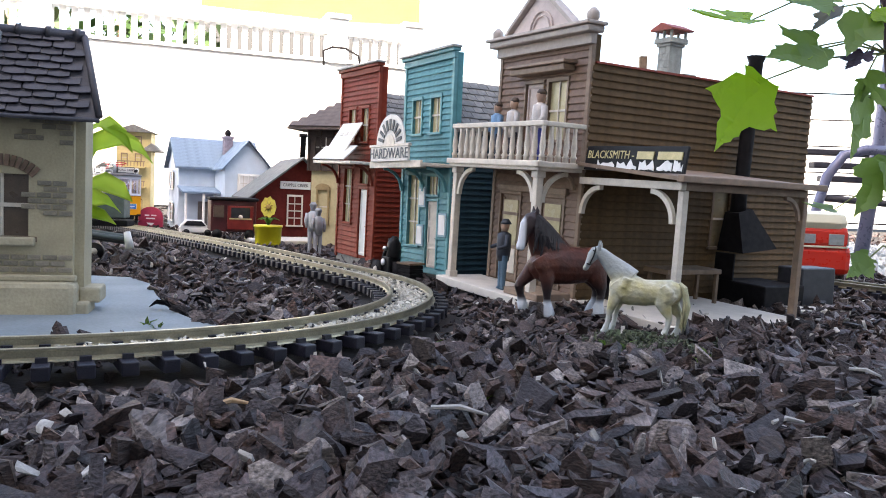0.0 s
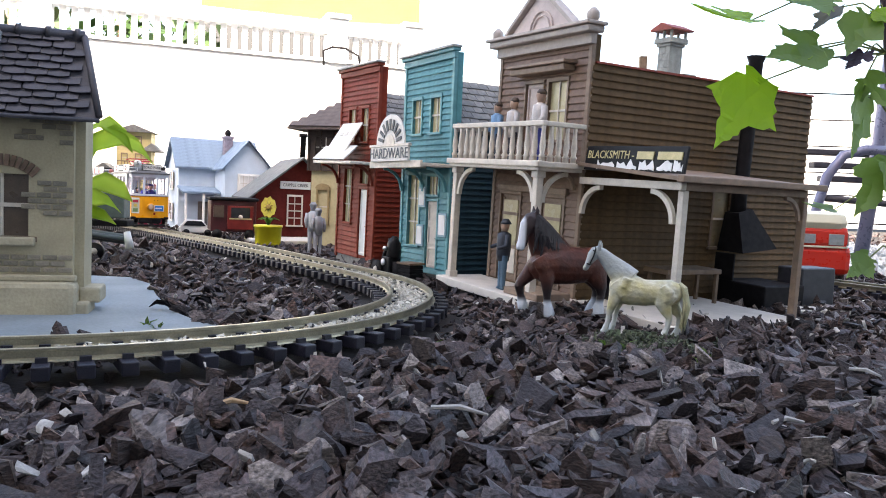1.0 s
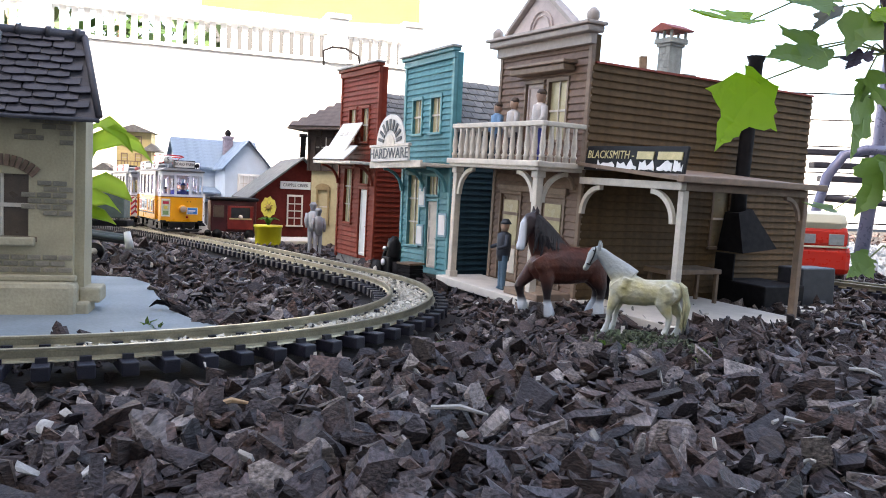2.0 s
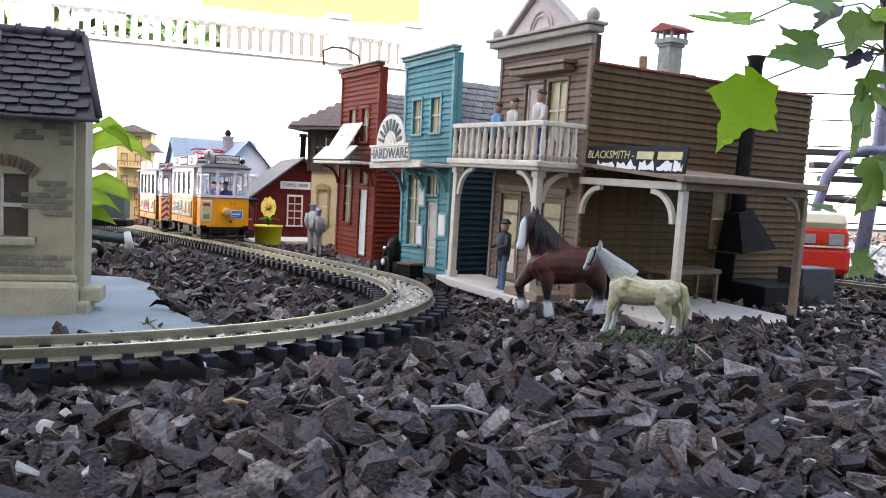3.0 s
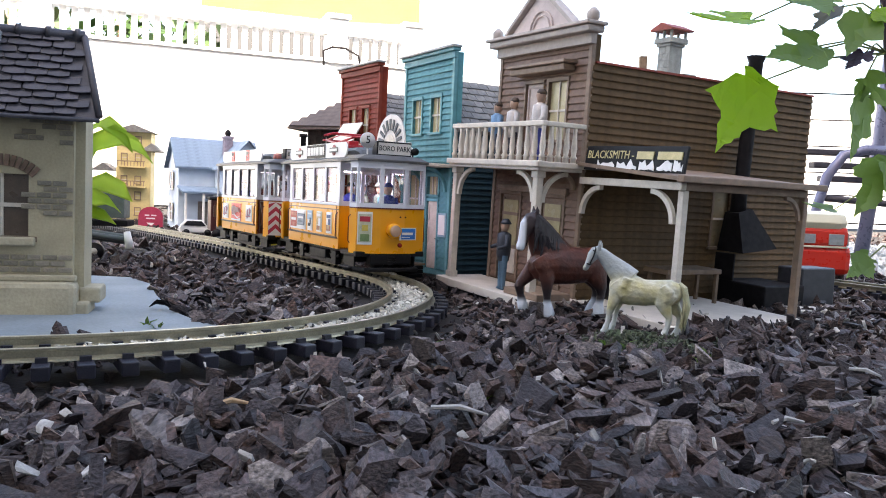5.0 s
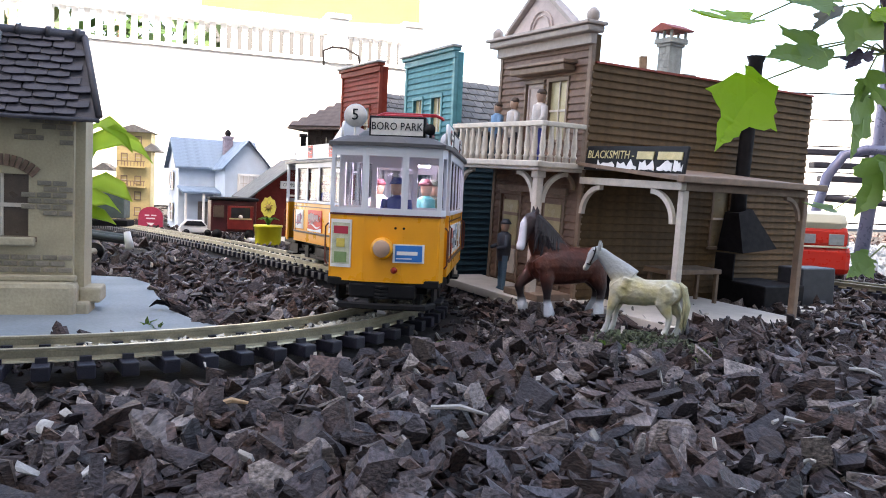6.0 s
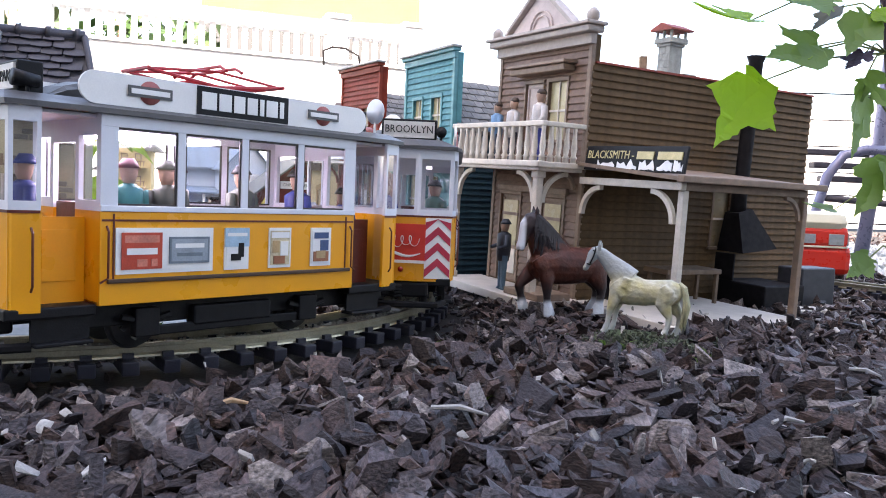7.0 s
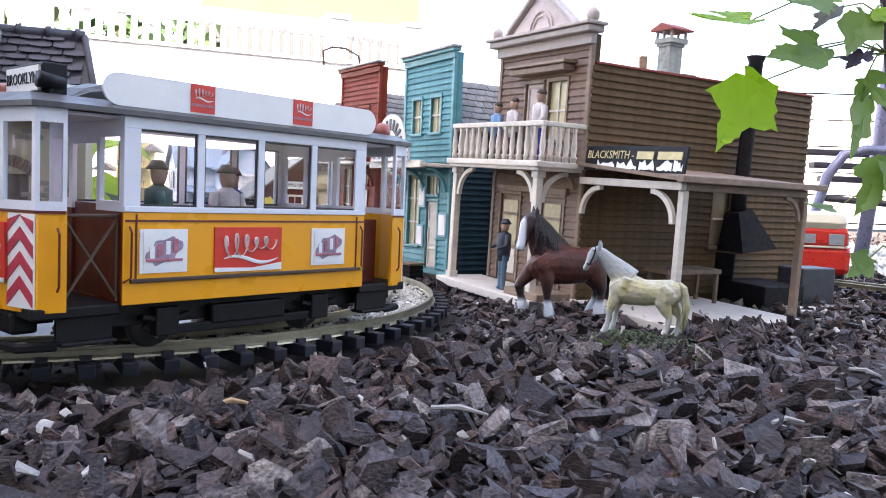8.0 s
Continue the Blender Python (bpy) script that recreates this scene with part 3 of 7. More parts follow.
        part("notice_paper", boxm(x + .003, x + w - .003, -0.0062, -0.0055, z + .003, z + h - .003), WHITE, n)


def build_red():
    L, D, H = 0.16, 0.24, 0.328
    b = base("red_store", RED_AT, "dark red clapboard store with a false front and a white board", "model house", "western street")
    part("foundation", boxm(-L, 0, 0.0, D, -0.012, 0.006), SHINGLE, b)
    up = [(0.04, 0.068, 0.206, 0.262), (0.094, 0.122, 0.206, 0.262)]
    low = [(0.03, 0.062, 0.065, 0.16), (0.098, 0.13, 0.012, 0.125), (0.098, 0.13, 0.135, 0.16)]
    F = pose(-L, 0, 0)
    siding(b, F, L, H, up + low, RED, 0.0085, "front_wall", z0=0.006)
    siding(b, pose(0, 0, 0, 0, 0, 90), D, 0.215, [], RED, 0.0085, "side_wall", z0=0.006)
    siding(b, pose(-L, D, 0, 0, 0, -90), D, 0.215, [], RED, 0.0095, "side_wall", z0=0.006)
    part("rear_wall", boxm(-L + .004, -.004, D - 0.004, D, 0.0, 0.24), RED, b)
    part("parapet_return", boxm(-0.004, 0, 0, 0.012, 0.215, H), RED, b)
    for u0, u1, v0, v1 in up + low[:1]:
        window(b, F @ pose(u0, 0, v0), u1 - u0, v1 - v0, RED_TRIM, PANE, 2, 3 if v1 - v0 > 0.07 else 2)
    window(b, F @ pose(0.098, 0, 0.135), 0.032, 0.025, RED_TRIM, PANE, 2, 1)
    door(b, F @ pose(0.098, 0, 0.012), 0.032, 0.113, RED_TRIM, WHITE, 1)
    false_front_cornice(b, L, H, RED_TRIM)
    corner_boards(b, L, H, RED_TRIM)
    roof_behind(b, L, D, 0.292, 0.212)
    part("canopy", boxm(-L - 0.006, 0.006, -0.05, 0.0, 0.166, 0.171, 0.001), CREAM, b)
    for x in (-L + 0.004, -0.008):
        bracket(b, pose(x, -0.003, 0.166, 0, 0, -90), 0.034, RED_TRIM)
    # white blank boards propped on the canopy
    wb = part("white_board", boxm(0, 0.085, -0.001, 0.001, 0, 0.078), SIGNWHITE, b, "blank white sign board leaning on the canopy", pose(-0.135, -0.048, 0.171, -32, 0, 0))
    part("white_board_foot", boxm(-0.028, 0.113, -0.001, 0.001, 0, 0.034), SIGNWHITE, wb, m=pose(0, -0.004, 0, -14, 0, 0))
    for i in range(3):
        part("sign_bar", boxm(0.02 + 0.02 * i, 0.033 + 0.02 * i, -0.0018, -0.001, 0.052, 0.058), CREAM, wb)


def baluster_mesh():
    return tube([(0, 0, 0), (0, 0, 0.006), (0, 0, 0.007), (0, 0, 0.010), (0, 0, 0.018), (0, 0, 0.030), (0, 0, 0.036), (0, 0, 0.041)],
                [0.0034, 0.0034, 0.0044, 0.0026, 0.0036, 0.0026, 0.0022, 0.0026], 8)


def build_brown():
    L, D, H, B = 0.187, 0.391, 0.312, 0.056
    ZF, ZR = 0.153, 0.209
    b = base("blacksmith_house", BROWN_AT, "brown clapboard blacksmith house with a balcony and side porch", "model house", "western street")
    part("foundation", boxm(-L, 0, 0.0, D, -0.012, 0.008), BROWN, b)
    up = [(0.062, 0.098, ZF + 0.008, 0.262), (0.110, 0.146, 0.192, 0.262)]
    low = [(0.022, 0.066, 0.010, 0.122), (0.112, 0.156, 0.010, 0.122)]
    F = pose(-L, 0, 0)
    # front planks take the lighter brown, with the sky's light in the colour
    siding(b, F, L, H, up + low, BROWN_LIT, 0.0088, "front_wall", z0=0.008)
    side_holes = [(0.215, 0.245, 0.07, 0.142)]
    S = pose(0, 0, 0, 0, 0, 90)
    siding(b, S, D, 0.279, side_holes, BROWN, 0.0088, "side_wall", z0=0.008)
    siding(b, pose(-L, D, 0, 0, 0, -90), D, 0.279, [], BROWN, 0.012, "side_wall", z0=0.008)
    part("rear_wall", boxm(-L + .004, -.004, D - 0.004, D, 0.0, 0.279), BROWN, b)
    part("flat_roof", boxm(-L, 0, 0.004, D, 0.268, 0.272), SHINGLE, b)
    part("parapet_cap", boxm(-0.004, 0.003, 0.004, D, 0.279, 0.2815), mat("red_cap", (0.30, 0.05, 0.03)), b, "thin red edge of the parapet")
    part("parapet_return", boxm(-0.004, 0, 0, 0.01, 0.279, H), BROWN, b)
    window(b, S @ pose(0.215, 0, 0.07), 0.03, 0.072, BROWN_TRIM, mat("tan_pane", (0.25, 0.19, 0.11), 0.3), 1, 2)
    door(b, F @ pose(0.062, 0, ZF + 0.008), 0.036, 0.262 - ZF - 0.008, BROWN_TRIM, mat("pale_pink_door", (0.55, 0.44, 0.40), 0.5), 2)
    window(b, F @ pose(0.110, 0, 0.192), 0.036, 0.07, BROWN_TRIM, PANE, 2, 2)
    for u in (0.022, 0.112):
        d = door(b, F @ pose(u, 0, 0.010), 0.044, 0.112, BROWN_TRIM, BROWN_TRIM, 1)
        part("door_pane", boxm(0.006, 0.038, -0.0012, 0.0008, 0.045, 0.104), PANE, d)
        part("door_rail", boxm(0.004, 0.040, -0.0022, -0.0006, 0.084, 0.088), BROWN_TRIM, d)
        part("door_panel", boxm(0.006, 0.038, -0.0012, 0.0008, 0.008, 0.040), CREAM, d)
    part("hood", boxm(-L + 0.045, -0.030, -0.018, 0.0, 0.272, 0.280, 0.0015), BROWN_TRIM, b)
    part("hood_top", boxm(-L + 0.041, -0.026, -0.022, 0.0, 0.280, 0.284, 0.001), BROWN_TRIM, b)
    part("door_hood", boxm(-L + 0.016, -0.024, -0.006, 0.0, 0.126, 0.134, 0.001), BROWN_TRIM, b)
    PINK = mat("dusty_pink", (0.60, 0.49, 0.46), 0.55, 0.15)
    CORN = mat("pale_cornice", (0.45, 0.38, 0.34), 0.55, 0.2)
    # cornice and pediment
    part("cornice", boxm(-L - 0.010, 0.010, -0.018, 0.006, H, H + 0.008, 0.002), CORN, b)
    part("cornice_board", boxm(-L - 0.004, 0.004, -0.008, 0.0, H - 0.012, H, 0.0008), CORN, b)
    part("cornice_cap", boxm(-L - 0.013, 0.013, -0.022, 0.008, H + 0.008, H + 0.012, 0.001), CORN, b)
    pe = part("pediment", prism([(-L * 0.5 - 0.068, H + 0.012), (-L * 0.5 + 0.068, H + 0.012), (-L * 0.5, H + 0.064)], -0.008, 0.0), PINK, b, "pale pink pediment over the cornice")
    for sg in (-1, 1):
        a = math.degrees(math.atan2(0.052, 0.068))
        part("raking_trim", boxm(0, 0.088, -0.014, 0.001, 0, 0.005, 0.0008), CORN, pe, m=pose(-L * 0.5 + sg * 0.072, 0, H + 0.012) @ pose(0, 0, 0, 0, -a if sg < 0 else -(180 - a), 0))
    arc = bmesh.new()
    for r in (0.017, 0.023):
        add_tube(arc, [(-L * 0.5 + r * math.cos(t), -0.009, H + 0.014 + r * math.sin(t)) for t in [math.pi * i / 12 for i in range(13)]], 0.0014, 6)
    part("arch_moulding", arc, PINK, pe)
    for x in (-L - 0.004, 0.004):
        part("finial", tube([(x, -0.008, H + 0.012), (x, -0.008, H + 0.016), (x, -0.008, H + 0.022), (x, -0.008, H + 0.027)], [0.006, 0.0075, 0.0075, 0.003], 10), CORN, b, smooth=True)
    corner_boards(b, L, H, BROWN_TRIM)
    # deck, posts, balcony
    part("deck", boxm(-L - 0.020, 0.012, -B - 0.016, 0.0, -0.004, 0.006, 0.001), DECK, b, "pale painted front deck")
    part("step", boxm(-0.055, 0.012, -B - 0.008, -B + 0.04, 0.006, 0.014, 0.001), BROWN_TRIM, b)
    for x in (-L - 0.006, -0.012):
        p = part("porch_post", boxm(x - 0.0045, x + 0.0045, -B - 0.0045, -B + 0.0045, 0.006, ZF, 0.0008), CREAM, b)
        part("post_base", boxm(x - 0.006, x + 0.006, -B - 0.006, -B + 0.006, 0.006, 0.014, 0.0008), CREAM, p)
        part("post_cap", boxm(x - 0.006, x + 0.006, -B - 0.006, -B + 0.006, ZF - 0.008, ZF, 0.0008), CREAM, p)
    bracket(b, pose(-L - 0.0015, -B, ZF), 0.036, CREAM, 0.005)
    bracket(b, pose(-0.0165, -B, ZF, 0, 0, 180), 0.036, CREAM, 0.005)
    bracket(b, pose(-0.012, -B + 0.0045, ZF, 0, 0, 90), 0.036, CREAM, 0.005)
    bracket(b, pose(-0.012, -0.003, ZF, 0, 0, -90), 0.02, BROWN_TRIM, 0.004)
    part("balcony_floor", boxm(-L - 0.013, 0.0, -B - 0.010, 0.0, ZF, ZF + 0.005, 0.001), CREAM, b)
    part("balcony_edge", boxm(-L - 0.016, 0.004, -B - 0.013, -B - 0.007, ZF + 0.004, ZF + 0.011, 0.001), CREAM, b)
    part("balcony_edge", boxm(-0.002, 0.004, -B - 0.013, 0.0, ZF + 0.004, ZF + 0.0105, 0.001), CREAM, b)
    rl = part("handrail", boxm(-L - 0.013, 0.002, -B - 0.0085, -B - 0.0025, ZR - 0.006, ZR, 0.001), CREAM, b)
    part("handrail", boxm(-0.004, 0.002, -B - 0.0025, -0.003, ZR - 0.006, ZR - 0.0005, 0.001), CREAM, b)
    part("handrail", boxm(-L - 0.011, -L - 0.005, -B - 0.0025, -0.003, ZR - 0.006, ZR - 0.0005, 0.001), CREAM, b)
    first, zb = None, ZF + 0.010
    spots = [(-L - 0.008 + (L + 0.007) * i / 13, -B - 0.0055) for i in range(14)] + [(-0.001, -B - 0.0055 + (B) * i / 5) for i in range(1, 5)] + [(-L - 0.008, -B - 0.0055 + B * i / 5) for i in range(1, 5)]
    for x, y in spots:
        if first is None:
            first = part("baluster", baluster_mesh(), CREAM, b, m=pose(x, y, zb - 0.001))
        else:
            share("baluster", first, b, pose(x, y, zb - 0.001))
    # chimney on the roof
    GC = mat("grey_chimney", (0.40, 0.40, 0.36), 0.8, 0.3)
    ch = part("chimney", boxm(-0.071, -0.049, 0.166, 0.188, 0.268, 0.327, 0.0008), GC, b, "grey stone chimney with an open red cap")
    for j in range(6):
        for x in ((-0.066, -0.057) if j % 2 else (-0.0705, -0.0615, -0.0525)):
            part("chimney_brick", boxm(x, min(x + 0.0082, -0.0495), 0.1652, 0.166, 0.271 + j * 0.009, 0.2788 + j * 0.009, 0.0002), GC, ch)
    part("chimney_collar", boxm(-0.073, -0.047, 0.164, 0.190, 0.325, 0.329, 0.001), GC, ch)
    part("chimney_collar", boxm(-0.0755, -0.0445, 0.1615, 0.1925, 0.329, 0.336, 0.001), GC, ch)
    for x in (-0.074, -0.062, -0.049):
        for y in (0.163, 0.188):
            part("cap_leg", boxm(x, x + 0.0028, y, y + 0.0028, 0.336, 0.345), GC, ch)
    part("chimney_cap", prism([(-0.079, 0.345), (-0.041, 0.345), (-0.041, 0.347), (-0.060, 0.355), (-0.079, 0.347)], 0.157, 0.197), mat("red_cap", (0.30, 0.05, 0.03)), ch, "dull red chimney cap")
    part("chimney_shoulder", boxm(-0.066, -0.042, 0.188, 0.210, 0.268, 0.292, 0.001), GC, ch)
    # side porch of the forge
    PX, PY0, PY1, ZP = 0.155, -0.004, 0.188, 0.150
    part("porch_roof", prism([(0.0, ZP + 0.012), (PX + 0.012, ZP), (PX + 0.012, ZP + 0.004), (0.0, ZP + 0.016)], PY0 - 0.010, PY1 + 0.014), BROWN_TRIM, b, "weathered plank porch roof")
    part("porch_edge", boxm(PX + 0.004, PX + 0.014, PY0 - 0.012, PY1 + 0.016, ZP - 0.001, ZP + 0.006, 0.001), BROWN_TRIM, b)
    part("porch_beam", boxm(0.002, PX + 0.004, PY0 - 0.004, PY0 + 0.003, ZP - 0.009, ZP - 0.001, 0.0008), CREAM, b)
    part("porch_beam", boxm(PX - 0.006, PX + 0.002, PY0, PY1, ZP - 0.009, ZP - 0.001, 0.0008), BROWN_TRIM, b)
    for y, mt in ((PY0 + 0.004, CREAM), (PY1 - 0.004, BROWN_TRIM)):
        p = part("porch_post", boxm(PX - 0.0042, PX + 0.0036, y - 0.0038, y + 0.0038, 0.006, ZP - 0.009, 0.001), mt, b)
    bracket(b, pose(0.003, PY0, ZP - 0.009), 0.034, CREAM, 0.005)
    bracket(b, pose(PX - 0.0055, PY0, ZP - 0.009, 0, 0, 180), 0.034, CREAM, 0.005)
    bracket(b, pose(PX, PY1 - 0.009, ZP - 0.009, 0, 0, -90), 0.026, BROWN_TRIM, 0.004)
    # sign on the porch roof
    sg = part("sign_board", boxm(0.014, PX + 0.010, -0.003, 0.0, 0.0, 0.027, 0.0006), BLACK, b, "black sign board with cream letters and peeling white patches", pose(0, PY0 - 0.006, ZP + 0.007, -8, 0, 0))
    GOLD = mat("gold_letters", (0.62, 0.52, 0.26), 0.5)
    lettering("BLACKSMITH -", 0.0125, GOLD, sg, pose(0.055, -0.0034, 0.017), squeeze=0.92)
    for i, w in enumerate((0.027, 0.036)):
        part("name_bar", boxm(0.097 + i * 0.030, 0.097 + i * 0.030 + w - 0.003, -0.0042, -0.003, 0.013, 0.021), GOLD, sg)
    rnd = random.Random(8)
    for x, w in ((0.036, 0.028), (0.068, 0.03), (0.102, 0.022), (0.128, 0.02), (0.150, 0.012)):
        o = [(x + w * k / 6, rnd.uniform(0.001, 0.003)) for k in range(7)] + [(x + w * (6 - k) / 6, rnd.uniform(0.004, 0.013 if x < 0.14 else 0.024)) for k in range(7)]
        part("torn_patch", prism(o, -0.0037, -0.003), WHITE, sg, "torn white paper patch")
    # forge: hood, flue, hearth and bench under the porch
    fl = part("flue", tube([(0.022, 0.238, 0.11), (0.022, 0.238, 0.15), (0.022, 0.240, 0.165), (0.024, 0.242, 0.306), (0.024, 0.242, 0.314)], [0.010, 0.0095, 0.009, 0.009, 0.012], 12), SOOT, b, "black stove flue", smooth=True)
    bm = bmesh.new()
    v = [bm.verts.new(c) for c in ((0.004, 0.226, 0.066), (0.046, 0.226, 0.066), (0.046, 0.290, 0.072), (0.004, 0.290, 0.072), (0.012, 0.226, 0.116), (0.034, 0.226, 0.116), (0.034, 0.250, 0.122), (0.012, 0.250, 0.122))]
    for q in ((0, 1, 5, 4), (1, 2, 6, 5), (2, 3, 7, 6), (3, 0, 4, 7), (4, 5, 6, 7), (3, 2, 1, 0)):
        bm.faces.new([v[i] for i in q])
    bmesh.ops.recalc_face_normals(bm, faces=bm.faces[:])
    part("forge_hood", bm, SOOT, b, "black sheet-metal forge hood")
    part("forge_wing", boxm(0.006, 0.036, 0.2225, 0.2255, 0.030, 0.064, 0.0006), SOOT, b)
    part("forge_hearth", boxm(0.012, 0.085, 0.225, 0.30, -0.006, 0.030, 0.002), SOOT, b)
    part("porch_floor", boxm(0.006, 0.170, -0.008, 0.192, -0.008, 0.006, 0.001), DECK, b, "pale painted porch floor")
    bn = part("work_bench", boxm(0.02, 0.06, 0.085, 0.175, 0.042, 0.048, 0.001), WOODF, b)
    for x in (0.024, 0.054):
        for y in (0.089, 0.169):
            part("bench_leg", boxm(x, x + 0.004, y, y + 0.004, 0.006, 0.042), WOODF, bn)


# the house's brown again, lightened to hold the light on its front
BROWN_LIT = mat("brown_siding_lit", (0.20, 0.115, 0.075), 0.55, 0.3, obrand=0.1)


# ---------------------------------------------------------------- the plaster house on the slab
def build_left_house():
    b = base("plaster_house", LEFT_AT, "plaster station house with slate roof and bare brick patches", "model house")
    L, D, H = 0.33, 0.046, 0.183
    hole = (L - 0.080, L - 0.036, 0.067, 0.121)
    # wall with the window's hole
    bm = bmesh.new()
    for x0, x1, z0, z1 in ((0, hole[0], 0, H), (hole[1], L, 0, H), (hole[0], hole[1], 0, hole[2]), (hole[0], hole[1], hole[3], H)):
        add_box(bm, x0 - L, x1 - L, 0, 0.008, z0, z1)
    part("front_wall", bm, PLASTER, b)
    part("end_wall", prism([(0.008, 0.0), (D, 0.0), (D, H), (0.008, H)], -0.008, 0.0), PLASTER, b, m=pose(0, 0, 0, 0, 0, 90))
    part("end_wall", prism([(0.008, 0.0), (D, 0.0), (D, H), (D / 2, H + 0.068), (0.008, H)], -0.008, 0.0), PLASTER, b, m=pose(-L + 0.008, 0, 0, 0, 0, 90))
    part("rear_wall", boxm(-L, 0, D - 0.008, D, 0, H), PLASTER, b)
    part("side_step", boxm(0.004, 0.022, 0.006, 0.040, 0.008, 0.022, 0.002), PLINTH, b)
    bm = bmesh.new()
    add_box(bm, -L - 0.008, 0.004, -0.012, D + 0.006, -0.012, 0.028, 0.005)
    add_box(bm, -L - 0.008, 0.014, -0.006, 0.03, -0.006, 0.010, 0.002)
    part("plinth", bm, PLINTH, b, "rough yellow-grey stone plinth")
    part("plinth_ledge", boxm(-L - 0.006, 0.003, -0.005, 0.006, 0.028, 0.0335, 0.0015), PLINTH, b)
    w = window(b, pose(hole[0] - L, 0.004, hole[2]), hole[1] - hole[0], hole[3] - hole[2], WOODF, mat("brown_pane", (0.10, 0.07, 0.05), 0.3), 2, 2, 0.005)
    part("stone_sill", boxm(hole[0] - L - 0.006, hole[1] - L + 0.006, -0.008, 0.004, hole[2] - 0.008, hole[2] - 0.0005, 0.0015), PLINTH, w, m=pose(-(hole[0] - L), -0.004, -hole[2]))
    # brick patches: band over the plinth, arch over the window, bare spots
    first = None
    rnd = random.Random(3)

    def brick(x, z, rot=0.0):
        nonlocal first
        m = pose(x, 0, z, 0, rot, 0) @ pose(0, rnd.uniform(-0.0004, 0.0003), 0)
        if first is None:
            first = part("brick", boxm(-0.0055, 0.0055, -0.0014, 0.0, -0.0021, 0.0021, 0.0004), BRICK, b, m=m)
        else:
            share("brick", first, b, m)
    for j in range(3):
        for i in range(15):
            brick(-0.006 - i * 0.0125 - (j % 2) * 0.006, 0.038 + j * 0.0055)
    for j in range(6):
        for i in range(3 if j not in (0, 5) else 2):
            if (i, j) != (2, 4):
                brick(-0.006 - i * 0.0125 - (j % 2) * 0.005, 0.088 + j * 0.0052)
    for x, z in ((-0.006, 0.168), (-0.018, 0.168), (-0.008, 0.163), (-0.020, 0.163), (-0.030, 0.168), (-0.006, 0.158), (-0.036, 0.158), (-0.030, 0.153), (-0.042, 0.153), (-0.006, 0.150)):
        brick(x, z)
    cx = (hole[0] + hole[1]) / 2 - L
    ARCH = mat("arch_brick", (0.22, 0.14, 0.10), 0.85, 0.3, obrand=0.2)
    af = None
    for i in range(13):
        a = radians(48 + 84 * i / 12)
        m = pose(cx + 0.040 * math.cos(a), 0, hole[3] - 0.026 + 0.038 * math.sin(a), 0, 90 - math.degrees(a), 0)
        if af is None:
            af = part("arch_brick", boxm(-0.002, 0.002, -0.002, 0.0, -0.005, 0.005, 0.0004), ARCH, b, m=m)
        else:
            share("arch_brick", af, b, m)
    # roof, hipped at the seen end
    run, rise, over, hip = D / 2 + 0.024, 0.074, 0.024, 0.020
    sl = math.hypot(run, rise)
    ang = math.degrees(math.atan2(rise, run))
    WR = L + 2 * over
    M = pose(-L - over, -0.024, H - 0.012) @ pose(0, 0, 0, -(90 - ang), 0, 0)
    rf = part("roof_slope", prism([(0, 0), (WR, 0), (WR - hip, sl), (0, sl)], 0, 0.004), TILE, b, "slate-grey tiled roof slope", M)
    shingles(rf, Matrix.Identity(4), WR, sl, 21, 11, TILE, "roof_tile", 0.0026, True, hip)
    part("hip_verge", tube([(WR, -0.002, 0), (WR - hip, -0.002, sl)], 0.003, 8), TILE, rf)
    M2 = pose(over, D + 0.024, H - 0.012, 0, 0, 180) @ pose(0, 0, 0, -(90 - ang), 0, 0)
    part("roof_slope", prism([(0.05, 0), (WR, 0), (WR, sl), (hip, sl)], 0, 0.004), TILE, b, "slate-grey tiled roof slope", M2)
    bm = bmesh.new()
    hv = [bm.verts.new(c) for c in ((over, -0.024, H - 0.012), (over - 0.05, D + 0.024, H - 0.012), (over - hip, D / 2, H - 0.012 + rise), (over - 0.004, -0.02, H - 0.014), (over - 0.054, D + 0.02, H - 0.014), (over - hip - 0.004, D / 2, H - 0.016 + rise))]
    for q in ((0, 1, 2), (5, 4, 3), (0, 3, 4, 1), (1, 4, 5, 2), (2, 5, 3, 0)):
        bm.faces.new([hv[i] for i in q])
    bmesh.ops.recalc_face_normals(bm, faces=bm.faces[:])
    part("hip_slope", bm, TILE, b)
    rg = part("ridge", tube([(-L - over, D / 2, H + rise - 0.010), (over - hip, D / 2, H + rise - 0.010)], 0.0045, 8), TILE, b)
    for i in range(10):
        part("ridge_collar", tube([(over - hip - 0.004 - i * 0.024, D / 2, H + rise - 0.010), (over - hip - 0.008 - i * 0.024, D / 2, H + rise - 0.010)], 0.0062, 8), TILE, rg)
    part("gutter", tube([(-L - over, -0.026, H - 0.014), (over, -0.026, H - 0.014)], 0.002, 8), TILE, b)
    # chimney by the ridge
    ch = part("chimney", boxm(-0.135, -0.062, 0.004, 0.046, H + 0.01, H + 0.062, 0.002), mat("mortar_grey", (0.30, 0.29, 0.29), 0.8, 0.3), b, "grey rendered chimney with a red shaft")
    part("chimney_shaft", boxm(-0.133, -0.071, 0.008, 0.042, H + 0.062, H + 0.10, 0.001), mat("chimney_red", (0.20, 0.07, 0.07), 0.8, 0.3), ch)
    part("chimney_band", boxm(-0.136, -0.066, 0.004, 0.046, H + 0.10, H + 0.110, 0.001), mat("mortar_grey", (0.30, 0.29, 0.29)), ch)
